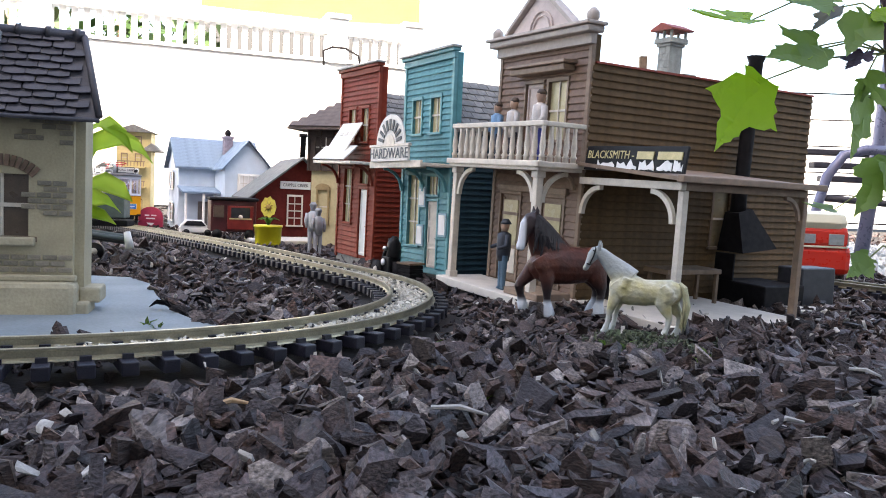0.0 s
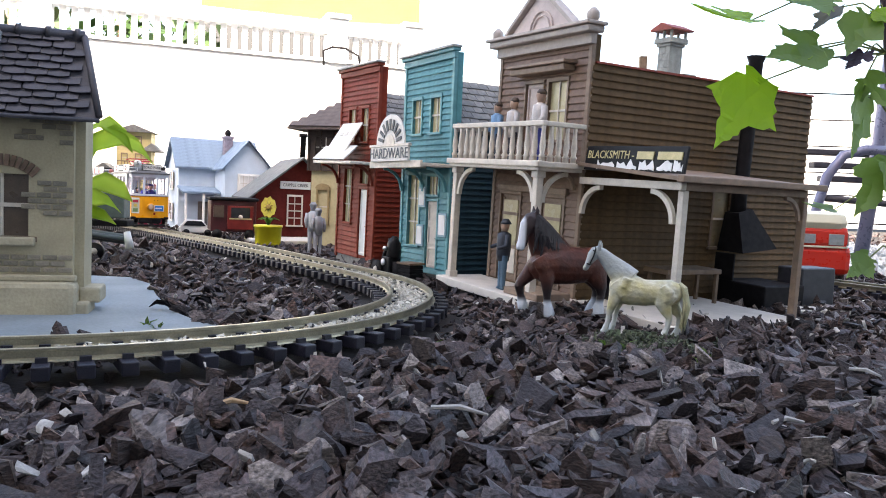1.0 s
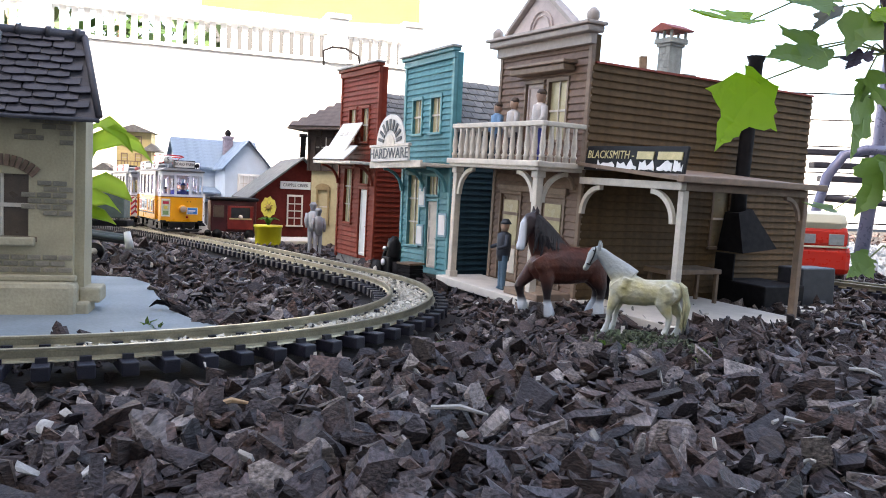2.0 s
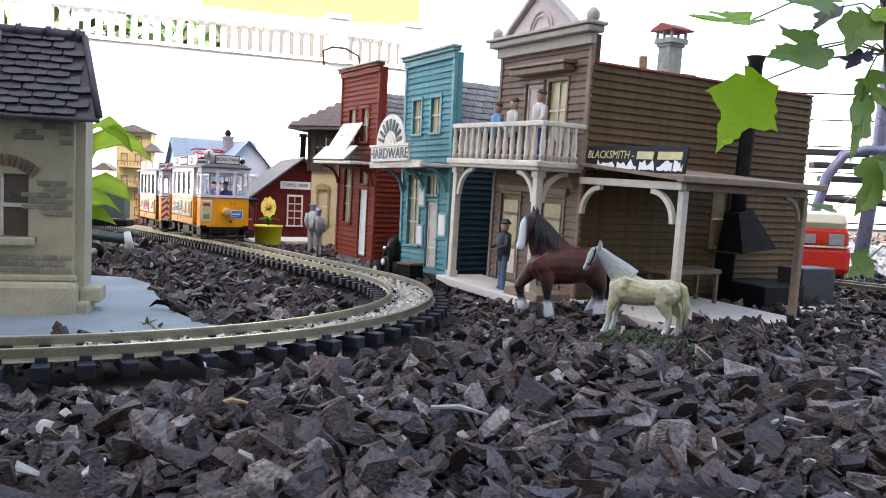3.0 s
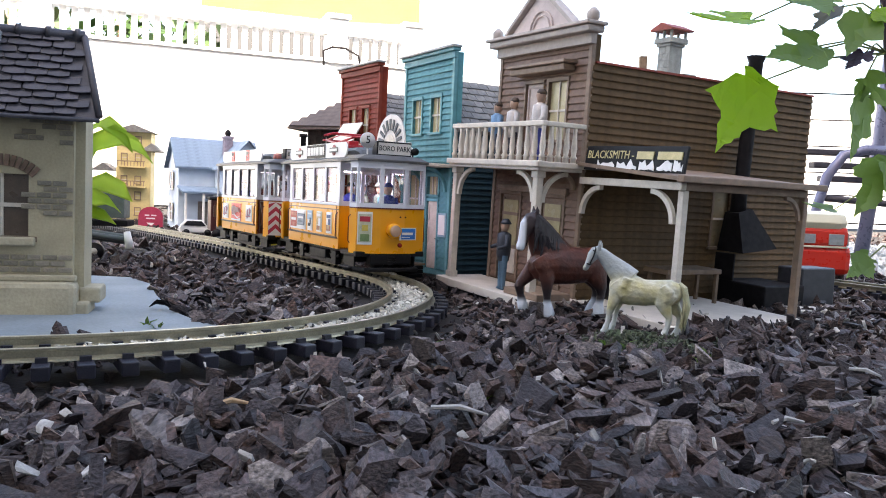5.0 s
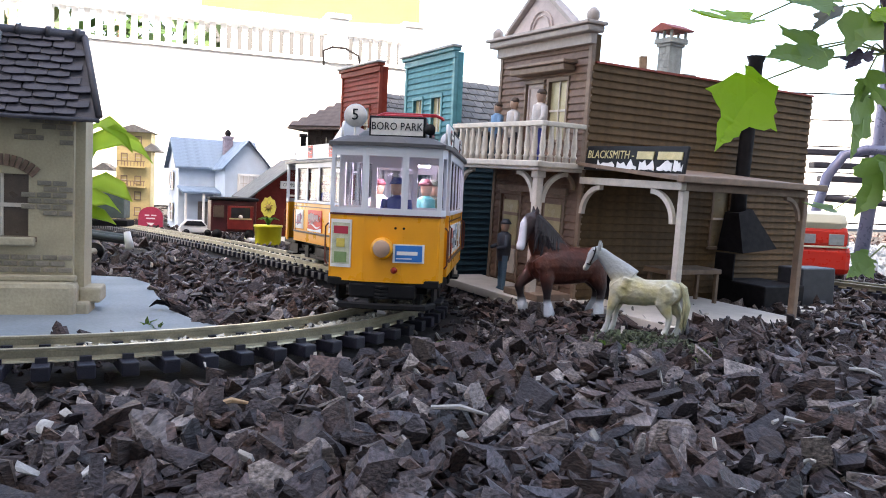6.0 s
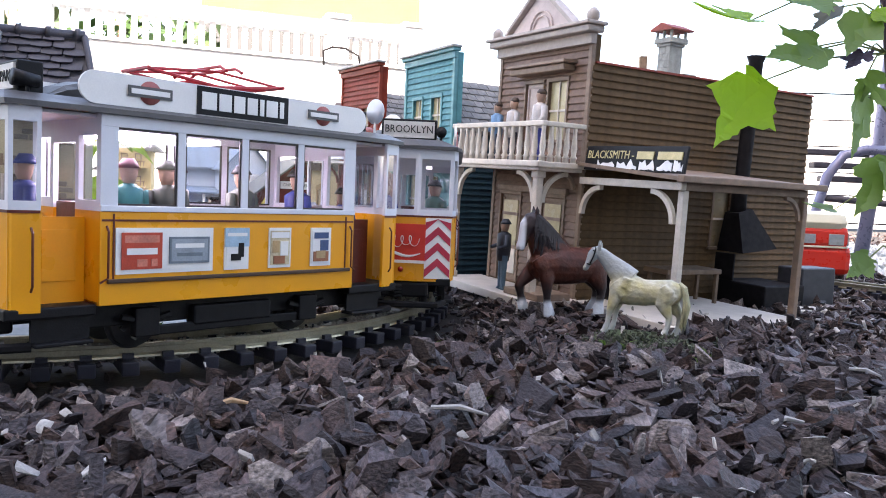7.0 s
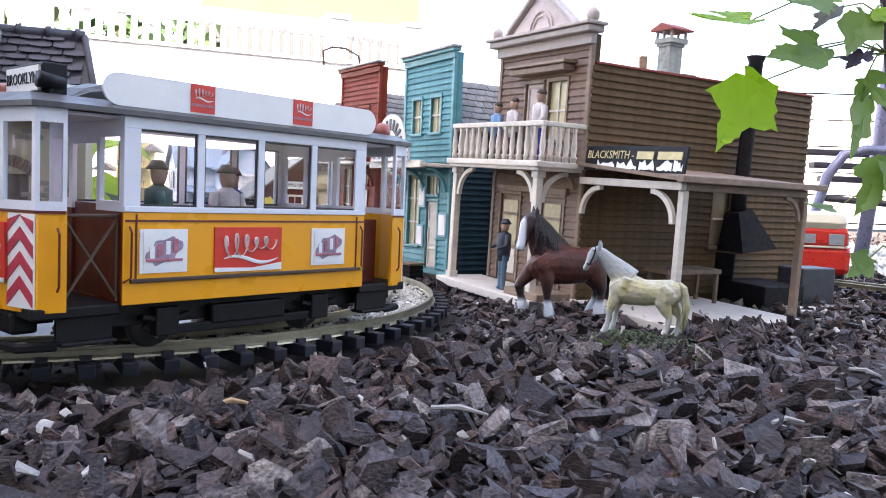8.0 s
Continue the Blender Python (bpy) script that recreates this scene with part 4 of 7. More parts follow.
    part("chimney_top", boxm(-0.133, -0.071, 0.008, 0.042, H + 0.11, H + 0.135, 0.001), mat("mortar_grey", (0.30, 0.29, 0.29)), ch)


# ---------------------------------------------------------------- the trams
HL, SH, MC, WH = 0.1505, 0.0965, 0.135, 0.0500       # half length, saloon half, mask corner, half width
ZB, ZS, ZH, ZT = 0.0315, 0.0865, 0.1355, 0.1425      # body bottom, sill, window head, roof edge


def facets():
    return [((MC - 0.006, -WH + 0.001), (MC + 0.009, -WH + 0.004)), ((MC + 0.009, -WH + 0.004), (HL, -0.0165)), ((HL, -0.0165), (HL, 0.0165)), ((HL, 0.0165), (MC + 0.009, WH - 0.004)), ((MC + 0.009, WH - 0.004), (MC - 0.006, WH - 0.001))]


def facet_pose(f):
    (ax, ay), (bx, by) = f
    return pose(ax, ay, 0, 0, 0, math.degrees(math.atan2(by - ay, bx - ax))), math.hypot(bx - ax, by - ay)


def poster(parent, M, x, z, w, h, colour, bars, name="poster", label=""):
    p = part(name, boxm(x, x + w, -0.0009, 0.0004, z, z + h), WHITE, parent, label, M)
    part("poster_field", boxm(x + w * .07, x + w * .93, -0.0013, -0.0009, z + h * .07, z + h * .93), colour, p)
    for i, (bx, bz, bw, bh, bc) in enumerate(bars):
        part("poster_shape", boxm(x + w * bx, x + w * (bx + bw), -0.0016 - i * 0.0001, -0.0012, z + h * bz, z + h * (bz + bh)), bc, p)
    return p


def swoosh(parent, M, x, z, w, h, material):
    """White waves in place of a brand's script."""
    bm = bmesh.new()
    pts = [(x + w * (0.10 + 0.78 * i / 96 + 0.055 * math.cos(i * 0.33)), -0.0016, z + h * (0.54 + 0.10 * i / 96 + 0.24 * math.sin(i * 0.33) * (1.0 + 0.35 * math.sin(i * 0.065)))) for i in range(97)]
    add_tube(bm, pts, [h * (0.030 + 0.040 * abs(math.sin(i * 0.165 + 0.6))) for i in range(97)], 6, squash=0.25)
    tail = [(x + w * (0.10 + 0.86 * i / 12), -0.0017, z + h * (0.16 + 0.10 * math.sin(0.4 + i * 0.5))) for i in range(13)]
    add_tube(bm, tail, [h * 0.055 * math.sin(math.pi * (i + 1) / 14) for i in range(13)], 6, squash=0.25)
    bmesh.ops.recalc_face_normals(bm, faces=bm.faces[:])
    part("wave_shape", bm, material, parent, m=M)


def tram_end(car, R, motor, rear):
    """One platform end; R turns it to the rear."""
    for i, f in enumerate(facets()):
        M, l = facet_pose(f)
        part("end_panel", boxm(-0.0006, l + 0.0006, 0.0, 0.0022, ZB - 0.0015, ZS), YELLOW, car, m=R @ M)
        bm = bmesh.new()
        pw = 0.0022 if i in (0, 4) else 0.0030
        add_ring(bm, -0.0003, l + 0.0003, ZS, ZT, pw, pw, 0.005, ZT - ZH + 0.001, -0.0006, 0.0020)
        part("window_frame", bm, TRAMWHITE, car, "white end window frame", R @ M)
    for i, f in enumerate(facets()):
        M, l = facet_pose(f)
        part("pane", boxm(0.002, l - 0.002, 0.0006, 0.0012, ZS + 0.004, ZH), glass_mat(), car, "clear pane", R @ M)
    bm = bmesh.new()
    for f in facets():
        M, l = facet_pose(f)
        vs = add_box(bm, 0, l, -0.0008, 0.0, ZS - 0.0016, ZS)
        bmesh.ops.transform(bm, matrix=M, verts=vs)
    part("waist_line", bm, MAROON, car, m=R)
    # platform, step, buffer beam, coupling
    part("platform", boxm(SH, HL - 0.004, -WH + 0.003, WH - 0.003, 0.026, ZB + 0.001, 0.001), BLACK, car, m=R)
    for s in (-1, 1):
        part("step", boxm(SH + 0.002, MC - 0.004, min(s * 0.036, s * 0.049), max(s * 0.036, s * 0.049), 0.010, 0.0125, 0.0008), BLACK, car, m=R)
        part("step_side", boxm(SH + 0.002, MC - 0.004, min(s * 0.040, s * 0.0425), max(s * 0.040, s * 0.0425), 0.012, 0.027), BLACK, car, m=R)
    bm = bmesh.new()
    add_box(bm, HL - 0.016, HL - 0.001, -0.028, 0.028, 0.016, 0.029, 0.002)
    add_tube(bm, [(HL - 0.02, -0.042, 0.010), (HL - 0.001, -0.036, 0.010), (HL + 0.003, 0, 0.010), (HL - 0.001, 0.036, 0.010), (HL - 0.02, 0.042, 0.010)], 0.0028, 6)
    for z in (0.017, 0.020, 0.023, 0.026):
        add_tube(bm, [(HL - 0.004, -0.008, z), (HL + 0.003, 0, z), (HL - 0.004, 0.008, z)], 0.0011, 6)
    part("buffer_beam", bm, BLACK, car, m=R)
    cp = tube([(HL - 0.02, 0, 0.006), (HL + 0.002, 0, 0.006), (HL + 0.004, 0.004, 0.005), (HL + 0.005, -0.002, 0.006)], 0.0016, 6)
    part("coupling_hook", cp, mat("bright_metal", (0.55, 0.55, 0.55), 0.3, 0.1, metal=1.0), car, "shiny metal coupling hook", R)
    # inner bulkhead of the saloon
    for y0, y1 in ((-WH + 0.001, -0.016), (0.016, WH - 0.001)):
        part("bulkhead", boxm(SH - 0.003, SH, y0, y1, ZB, ZS), YELLOW if motor else MAROON, car, m=R)
        bm = bmesh.new()
        add_ring(bm, y0, y1, ZS, ZT, 0.0045, 0.0045, 0.006, 0.012, -SH, -SH + 0.003)
        part("bulkhead_frame", bm, TRAMWHITE, car, m=R @ pose(0, 0, 0, 0, 0, 90))
    part("bulkhead_head", boxm(SH - 0.003, SH, -0.016, 0.016, 0.127, ZT), TRAMWHITE, car, m=R)
    part("saloon_door", boxm(SH - 0.0035, SH - 0.0015, -0.015, 0.015, ZB, ZS + 0.004), MAROON if motor else MAROON, car, m=R)
    # gates at the platform sides
    for s in (-1, 1):
        if motor or rear:
            g = part("gate", boxm(SH + 0.001, MC - 0.008, min(s * 0.030, s * 0.032), max(s * 0.030, s * 0.032), ZB, ZS - 0.004), YELLOW if motor and not rear else MAROON, car, "panelled inner gate", R)
            part("gate_panel", boxm(SH + 0.006, MC - 0.013, min(s * 0.032, s * 0.0328), max(s * 0.032, s * 0.0328), 0.045, 0.075, 0.0003), YELLOW if motor and not rear else MAROON, g)
        else:
            bm = bmesh.new()
            x0, x1 = SH + 0.001, MC - 0.007
            for a, b2 in (((x0, 0.036), (x1, 0.082)), ((x0, 0.082), (x1, 0.036)), ((x0, 0.084), (x1, 0.084)), ((x0, 0.034), (x0, 0.085)), ((x1, 0.034), (x1, 0.085))):
                add_tube(bm, [(a[0], s * 0.044, a[1]), (b2[0], s * 0.044, b2[1])], 0.0010, 6)
            part("gate", bm, mat("gate_brown", (0.08, 0.05, 0.035), 0.5), car, "dark lattice gate", R)
        part("grab_rail", tube([(SH + 0.0005, s * (WH + 0.0018), 0.045), (SH - 0.004, s * (WH + 0.0025), 0.048), (SH - 0.004, s * (WH + 0.0025), 0.075), (SH - 0.004, s * WH, 0.078)], 0.0007, 6), MAROON, car, m=R)
        part("grab_rail", tube([(MC - 0.001, s * (WH + 0.0002), 0.042), (MC - 0.001, s * (WH + 0.0025), 0.045), (MC - 0.001, s * (WH + 0.0025), 0.074), (MC - 0.001, s * WH, 0.077)], 0.0007, 6), MAROON, car, m=R)
    # destination box and route disc
    R0, R = R, R @ pose(0, 0, 0.0035)
    box = part("destination_box", boxm(HL - 0.030, HL - 0.016, -0.018, 0.030, 0.1475, 0.1655, 0.0008), BLACK, car, "black destination box with a white panel", R)
    part("destination_panel", boxm(HL - 0.016, HL - 0.0146, -0.016, 0.028, 0.1495, 0.1635), SIGNWHITE, box)
    lettering("BORO PARK" if motor else "BROOKLYN", 0.0092, BLACK, box, pose(HL - 0.0144, 0.006, 0.1565, 0, 0, 90), 0.0005, squeeze=0.86)
    part("horn_lamp", tube([(HL - 0.026, 0.034, 0.154), (HL - 0.012, 0.034, 0.155)], [0.0035, 0.0048], 10), BLACK, car, m=R)
    part("horn_post", tube([(HL - 0.020, 0.034, 0.144), (HL - 0.020, 0.034, 0.152)], 0.0012, 6), BLACK, car, m=R)
    if motor:
        dk = part("route_disc", tube([(HL - 0.018, -0.030, 0.1650), (HL - 0.0165, -0.030, 0.1650)], 0.0092, 20), SIGNWHITE, car, "round white route disc with a pale rim", R)
        part("disc_rim", tube([(HL - 0.0182, -0.030, 0.1650), (HL - 0.0172, -0.030, 0.1650)], 0.0100, 20), TRAMWHITE, dk)
        part("disc_post", tube([(HL - 0.018, -0.030, 0.145), (HL - 0.018, -0.030, 0.156)], 0.001, 6), WHITE, dk)
        if not rear:
            lettering("5", 0.0135, BLACK, dk, pose(HL - 0.0162, -0.030, 0.1655, 0, 0, 90), 0.0005)
    else:
        part("roof_lamp", tube([(HL - 0.018, -0.030, 0.1465), (HL - 0.018, -0.030, 0.150), (HL - 0.018, -0.030, 0.155), (HL - 0.018, -0.030, 0.157)], [0.006, 0.0065, 0.006, 0.002], 12), mat("red_lamp_glass", (0.4, 0.12, 0.1), 0.2), car, m=R)
    # front face
    R = R0
    C = facet_pose(facets()[2])
    if motor:
        hl = part("headlamp", tube([(HL - 0.002, 0.0, 0.0585), (HL + 0.006, 0, 0.0585), (HL + 0.0085, 0, 0.0585)], [0.0088, 0.0092, 0.0085], 20), YELLOW, car, "round yellow headlamp with a clear lens", R, True)
        part("lens", tube([(HL + 0.0086, 0, 0.0585), (HL + 0.0092, 0, 0.0585)], [0.0072, 0.0066], 20), mat("lens", (0.45, 0.30, 0.22), 0.08, 0.1, bump=0), hl)
        M, l = facet_pose(facets()[3])
        bl = mat("ad_blue", (0.02, 0.17, 0.50), 0.4, 0.1)
        poster(car, R @ M, -0.008, 0.047, 0.0262, 0.0155, bl, ((.12, .42, .66, .2, WHITE), (.1, .2, .5, .06, WHITE)), "blue_panel", "blue advertising panel with white bars")
        M1, l1 = facet_pose(facets()[1])
        poster(car, R @ M1, 0.001, 0.041, 0.0185, 0.040, mat("poster_pale", (0.55, 0.56, 0.40), 0.5, 0.3, scale=200), ((.15, .7, .7, .16, CHEVRED), (.2, .1, .6, .22, mat("poster_green", (0.2, 0.3, 0.12))), (.3, .42, .4, .18, mat("poster_yellow", (0.65, 0.5, 0.1)))), "front_poster", "tall colourful paper poster")
        for y in (0.010, 0.017):
            part("vent_hole", tube([(HL - 0.002, y, 0.0755), (HL + 0.0006, y, 0.0755)], 0.0011, 8), BLACK, car, m=R)
        part("tail_lamp", tube([(HL - 0.002, 0.010, 0.0405), (HL + 0.003, 0.010, 0.0405)], [0.003, 0.0026], 10), mat("red_lens", (0.35, 0.02, 0.01), 0.2), car, m=R)
    else:
        for i, sgn in ((1, 1), (3, -1)):
            M, l = facet_pose(facets()[i])
            x0 = 0.0 if i == 1 else l - 0.0225
            pn = part("chevron_panel", boxm(x0, x0 + 0.0225, -0.0010, 0.0, ZB + 0.001, ZS - 0.002), WHITE, car, "red and white chevron panel", R @ M)
            for k in range(4):
                z0 = ZB + 0.002 + k * 0.0135
                bm = bmesh.new()
                for a, c in ((0, 1), (1, 0)):
                    zz = 0.010
                    o = [(x0 + 0.011 * a, z0 + (0 if a == 0 else zz)), (x0 + 0.011 * (a + 1), z0 + (zz if a == 0 else 0)), (x0 + 0.011 * (a + 1), min(ZS - 0.003, z0 + (zz if a == 0 else 0) + 0.0068)), (x0 + 0.011 * a, min(ZS - 0.003, z0 + (0 if a == 0 else zz) + 0.0068))]
                    add_prism(bm, o, -0.0015, -0.0009)
                part("chevron", bm, CHEVRED, pn)
        rp = mat("ad_red", (0.62, 0.035, 0.02), 0.4, 0.1)
        M, l = C
        ad = part("red_panel", boxm(-0.008, l + 0.008, -0.0012, 0.0, 0.047, 0.079), rp, car, "red advertising panel with white waves", R @ M)
        swoosh(ad, None, -0.006, 0.050, l + 0.012, 0.024, WHITE)
        part("panel_hem", boxm(-0.008, l + 0.008, -0.0016, -0.0012, 0.0455, 0.0480), WHITE, ad)
        part("tail_lamp", tube([(HL - 0.002, 0.004, 0.040), (HL + 0.002, 0.004, 0.040)], [0.0026, 0.0022], 10), mat("red_lens", (0.35, 0.02, 0.01), 0.2), car, m=R)


def tram_side(car, R, motor):
    """One long side, outwards along -y of R."""
    lower = bmesh.new()
    add_box(lower, -SH, SH, -WH, -WH + 0.003, ZB, ZS, 0.0004)
    part("side_panel", lower, YELLOW, car, m=R)
    part("rubbing_strip", boxm(-SH + 0.004, SH - 0.004, -WH - 0.0022, -WH, 0.0445, 0.0470, 0.0005), mat("strip_brown", (0.07, 0.035, 0.02), 0.45), car, m=R)
    bm = bmesh.new()
    add_box(bm, -SH + 0.001, SH - 0.001, -WH - 0.0006, -WH, 0.0808, 0.0820)
    for s in (-1, 1):
        add_box(bm, s * (SH - 0.008) - 0.0005, s * (SH - 0.008) + 0.0005, -WH - 0.0006, -WH, 0.047, 0.0852)
    part("lining", bm, MAROON, car, m=R)
    part("sill_rail", boxm(-SH, SH, -WH - 0.001, -WH + 0.002, ZS, ZS + 0.0035, 0.0004), TRAMWHITE, car, "white sill rail", R)
    part("head_rail", boxm(-SH, SH, -WH, -WH + 0.002, ZH, ZT, 0.0003), TRAMWHITE, car, "white head rail", R)
    pitch = (2 * SH - 0.010) / 4
    for i in range(5):
        x = -SH + 0.005 + i * pitch
        w = 0.0055 if i in (0, 4) else 0.0026
        part("window_post", boxm(max(-SH, x - w), min(SH, x + w), -WH + 0.0001, -WH + 0.002, ZS + 0.0035, ZH, 0.0003), TRAMWHITE, car, "white window post", R)
    for i in range(4):
        x = -SH + 0.005 + (i + 0.5) * pitch
        w = pitch / 2 - 0.0026
        fr = bmesh.new()
        for a, b2, z0, z1 in ((-w, -w + 0.0012, ZS + 0.0035, ZH), (w - 0.0012, w, ZS + 0.0035, ZH), (-w, w, ZS + 0.0035, ZS + 0.0047), (-w, w, ZH - 0.0014, ZH)):
            add_box(fr, x + a, x + b2, -WH + 0.0012, -WH + 0.0024, z0, z1)
        wd = part("window", fr, mat("frame_dark", (0.03, 0.025, 0.025), 0.4), car, "dark-framed saloon window", R)
        part("pane", boxm(x - w, x + w, -WH + 0.0024, -WH + 0.0029, ZS + 0.003, ZH), glass_mat(), wd)
    # posters
    if motor:
        rp = mat("poster_red", (0.50, 0.06, 0.03), 0.4, 0.2)
        rl, gr = mat("poster_red_light", (0.62, 0.20, 0.14), 0.45, 0.3), mat("poster_grey", (0.30, 0.34, 0.38))
        poster(car, R @ pose(0, -WH, 0), -SH + 0.009, 0.0495, 0.064, 0.0275, WHITE, ((.05, .1, .40, .8, rp), (.08, .68, .34, .16, rl), (.10, .42, .30, .14, WHITE), (.20, .16, .10, .16, rl), (.34, .16, .06, .16, rl), (.52, .2, .43, .6, mat("poster_frame", (0.16, 0.19, 0.22))), (.54, .25, .39, .50, gr), (.58, .55, .31, .10, WHITE), (.60, .36, .27, .08, mat("poster_frame", (0.16, 0.19, 0.22)))), "double_poster", "red and grey enamel advertisements")
        tan, rust, navy = mat("poster_tan", (0.50, 0.33, 0.16), 0.5, 0.3), mat("poster_rust", (0.36, 0.13, 0.06), 0.5, 0.3), mat("poster_navy", (0.05, 0.09, 0.20), 0.5)
        sky_blue = mat("poster_blue", (0.35, 0.5, 0.62), 0.5, 0.2)
        for x, field, shapes, label in ((-0.0150, WHITE, ((0, .55, 1, .45, sky_blue), (.1, .80, .8, .08, WHITE), (.55, .30, .22, .34, BLACK), (.25, .22, .40, .16, BLACK)), "white and blue poster with a black shoe shape"),
                                        (0.0195, mat("poster_gold", (0.62, 0.52, 0.34), 0.5, 0.3, scale=250), ((.1, .75, .8, .14, WHITE), (.15, .38, .3, .3, tan), (.5, .30, .35, .36, WHITE), (.2, .1, .5, .2, rust)), "cream poster with tan figures"),
                                        (0.0555, WHITE, ((.15, .72, .7, .16, navy), (.45, .40, .4, .28, navy), (.12, .12, .74, .26, rust), (.25, .2, .45, .2, tan)), "white poster with a rust-brown bowl")):
            poster(car, R @ pose(0, -WH, 0), x, 0.0495, 0.0185, 0.0275, field, shapes, "poster", label)
    else:
        rp = mat("ad_red", (0.62, 0.035, 0.02), 0.4, 0.1)
        rose, plum = mat("mark_rose", (0.50, 0.16, 0.20), 0.5, 0.4, scale=300), mat("mark_plum", (0.34, 0.25, 0.34), 0.5, 0.4, scale=300)
        for x in (-0.0865, 0.0445):
            p = poster(car, R @ pose(0, -WH, 0), x, 0.0500, 0.0315, 0.0265, WHITE, (), "poster", "white poster with a rose and plum emblem")
            cx, cz = x + 0.0157, 0.0632
            part("emblem", prism([(cx + 0.0115 * math.cos(a) + 0.001 * math.cos(5 * a), cz + 0.0075 * math.sin(a) + 0.0035 * math.cos(a) + 0.0008 * math.sin(7 * a)) for a in [6.283 * k / 32 for k in range(32)]], -0.0018, -0.0013), plum, p)
            for i in range(4):
                part("emblem_stroke", boxm(cx - 0.010 + i * 0.0052, cx - 0.0068 + i * 0.0052, -0.0022, -0.0018, cz - 0.0045 + i * 0.0012, cz + 0.0030 + i * 0.0015, 0.0003), rose if i % 2 else WHITE, p)
            part("emblem_stroke", boxm(cx - 0.012, cx + 0.012, -0.0022, -0.0018, cz - 0.0062, cz - 0.0046, 0.0003), rose, p)
        ad = part("red_panel", boxm(-0.0355, 0.0175, -0.0010, 0.0, 0.0485, 0.0775), rp, car, "red advertising panel with white waves", R @ pose(0, -WH, 0))
        swoosh(ad, None, -0.034, 0.0525, 0.050, 0.0235, WHITE)
        part("panel_hem", prism([(-0.0355, 0.0485), (0.0175, 0.0485), (0.0175, 0.0535), (-0.006, 0.0505), (-0.0355, 0.0515)], -0.0014, -0.001), WHITE, ad)
    # roof board
    r = 0.0095
    x1, z0 = SH + 0.002, 0.1470
    o = [(x1 + r * math.cos(a), z0 + r + r * math.sin(a)) for a in [-math.pi / 2 + math.pi * i / 10 for i in range(11)]] + [(-x1 + r * math.cos(a), z0 + r + r * math.sin(a)) for a in [math.pi / 2 + math.pi * i / 10 for i in range(11)]]
    rb = part("roof_board", prism(o, -0.0010, 0.0010), WHITE, car, "long white advertising board with rounded ends", R @ pose(0, -WH + 0.004, 0.001))
    for x in (-0.07, 0.0, 0.07):
        part("board_bracket", boxm(x - 0.001, x + 0.001, 0.001, 0.012, z0 + 0.001, z0 + 0.004), WHITE, rb)
    if motor:
        bp = part("board_panel", boxm(-0.0350, 0.0350, -0.0016, -0.001, z0 + 0.0006, z0 + 2 * r - 0.0006), BLACK, rb)
        u = -0.0318
        for wd in (0.0106, 0.0092, 0.0084, 0.0080, 0.0034, 0.0092, 0.0034):
            part("board_bar", boxm(u, u + wd, -0.0020, -0.0016, z0 + 0.0040, z0 + 2 * r - 0.0040, 0.0002), WHITE, bp)
            u += wd + 0.0018
        for x in (-0.066, 0.066):
            mk = part("round_mark", tube([(x, -0.0008, z0 + r), (x, -0.0015, z0 + r)], 0.0070, 20), mat("mark_red", (0.35, 0.10, 0.09), 0.5), rb)
            part("mark_bar", boxm(x - 0.0140, x + 0.0140, -0.0021, -0.0015, z0 + r - 0.0030, z0 + r + 0.0034), TRAMGREY, mk)
            part("mark_stripe", boxm(x - 0.0122, x + 0.0122, -0.0025, -0.0021, z0 + r - 0.0013, z0 + r + 0.0017), WHITE, mk)
    else:
        for x in (-0.044, 0.036):
            mk = part("red_mark", boxm(x - 0.0085, x + 0.0085, -0.0016, -0.001, z0 + 0.0012, z0 + 2 * r - 0.0005), mat("ad_red", (0.62, 0.035, 0.02)), rb)
            swoosh(mk, pose(0, -0.0004, 0), x - 0.0075, z0 + 0.008, 0.015, 0.009, WHITE)
            part("mark_band", boxm(x - 0.0085, x + 0.0085, -0.0019, -0.0016, z0 + 0.0048, z0 + 0.0066), mat("mark_rose", (0.50, 0.16, 0.20)), mk)


def roof_outline(grow):
    f = facets()
    pts = [f[0][0]] + [x[1] for x in f]
    pts = [(x + grow, y * (1 + grow * 18)) for x, y in pts]
    return [(SH, -WH - grow)] + pts + [(SH, WH + grow), (-SH, WH + grow)] + [(-x, -y) for x, y in pts] + [(-SH, -WH - grow)]


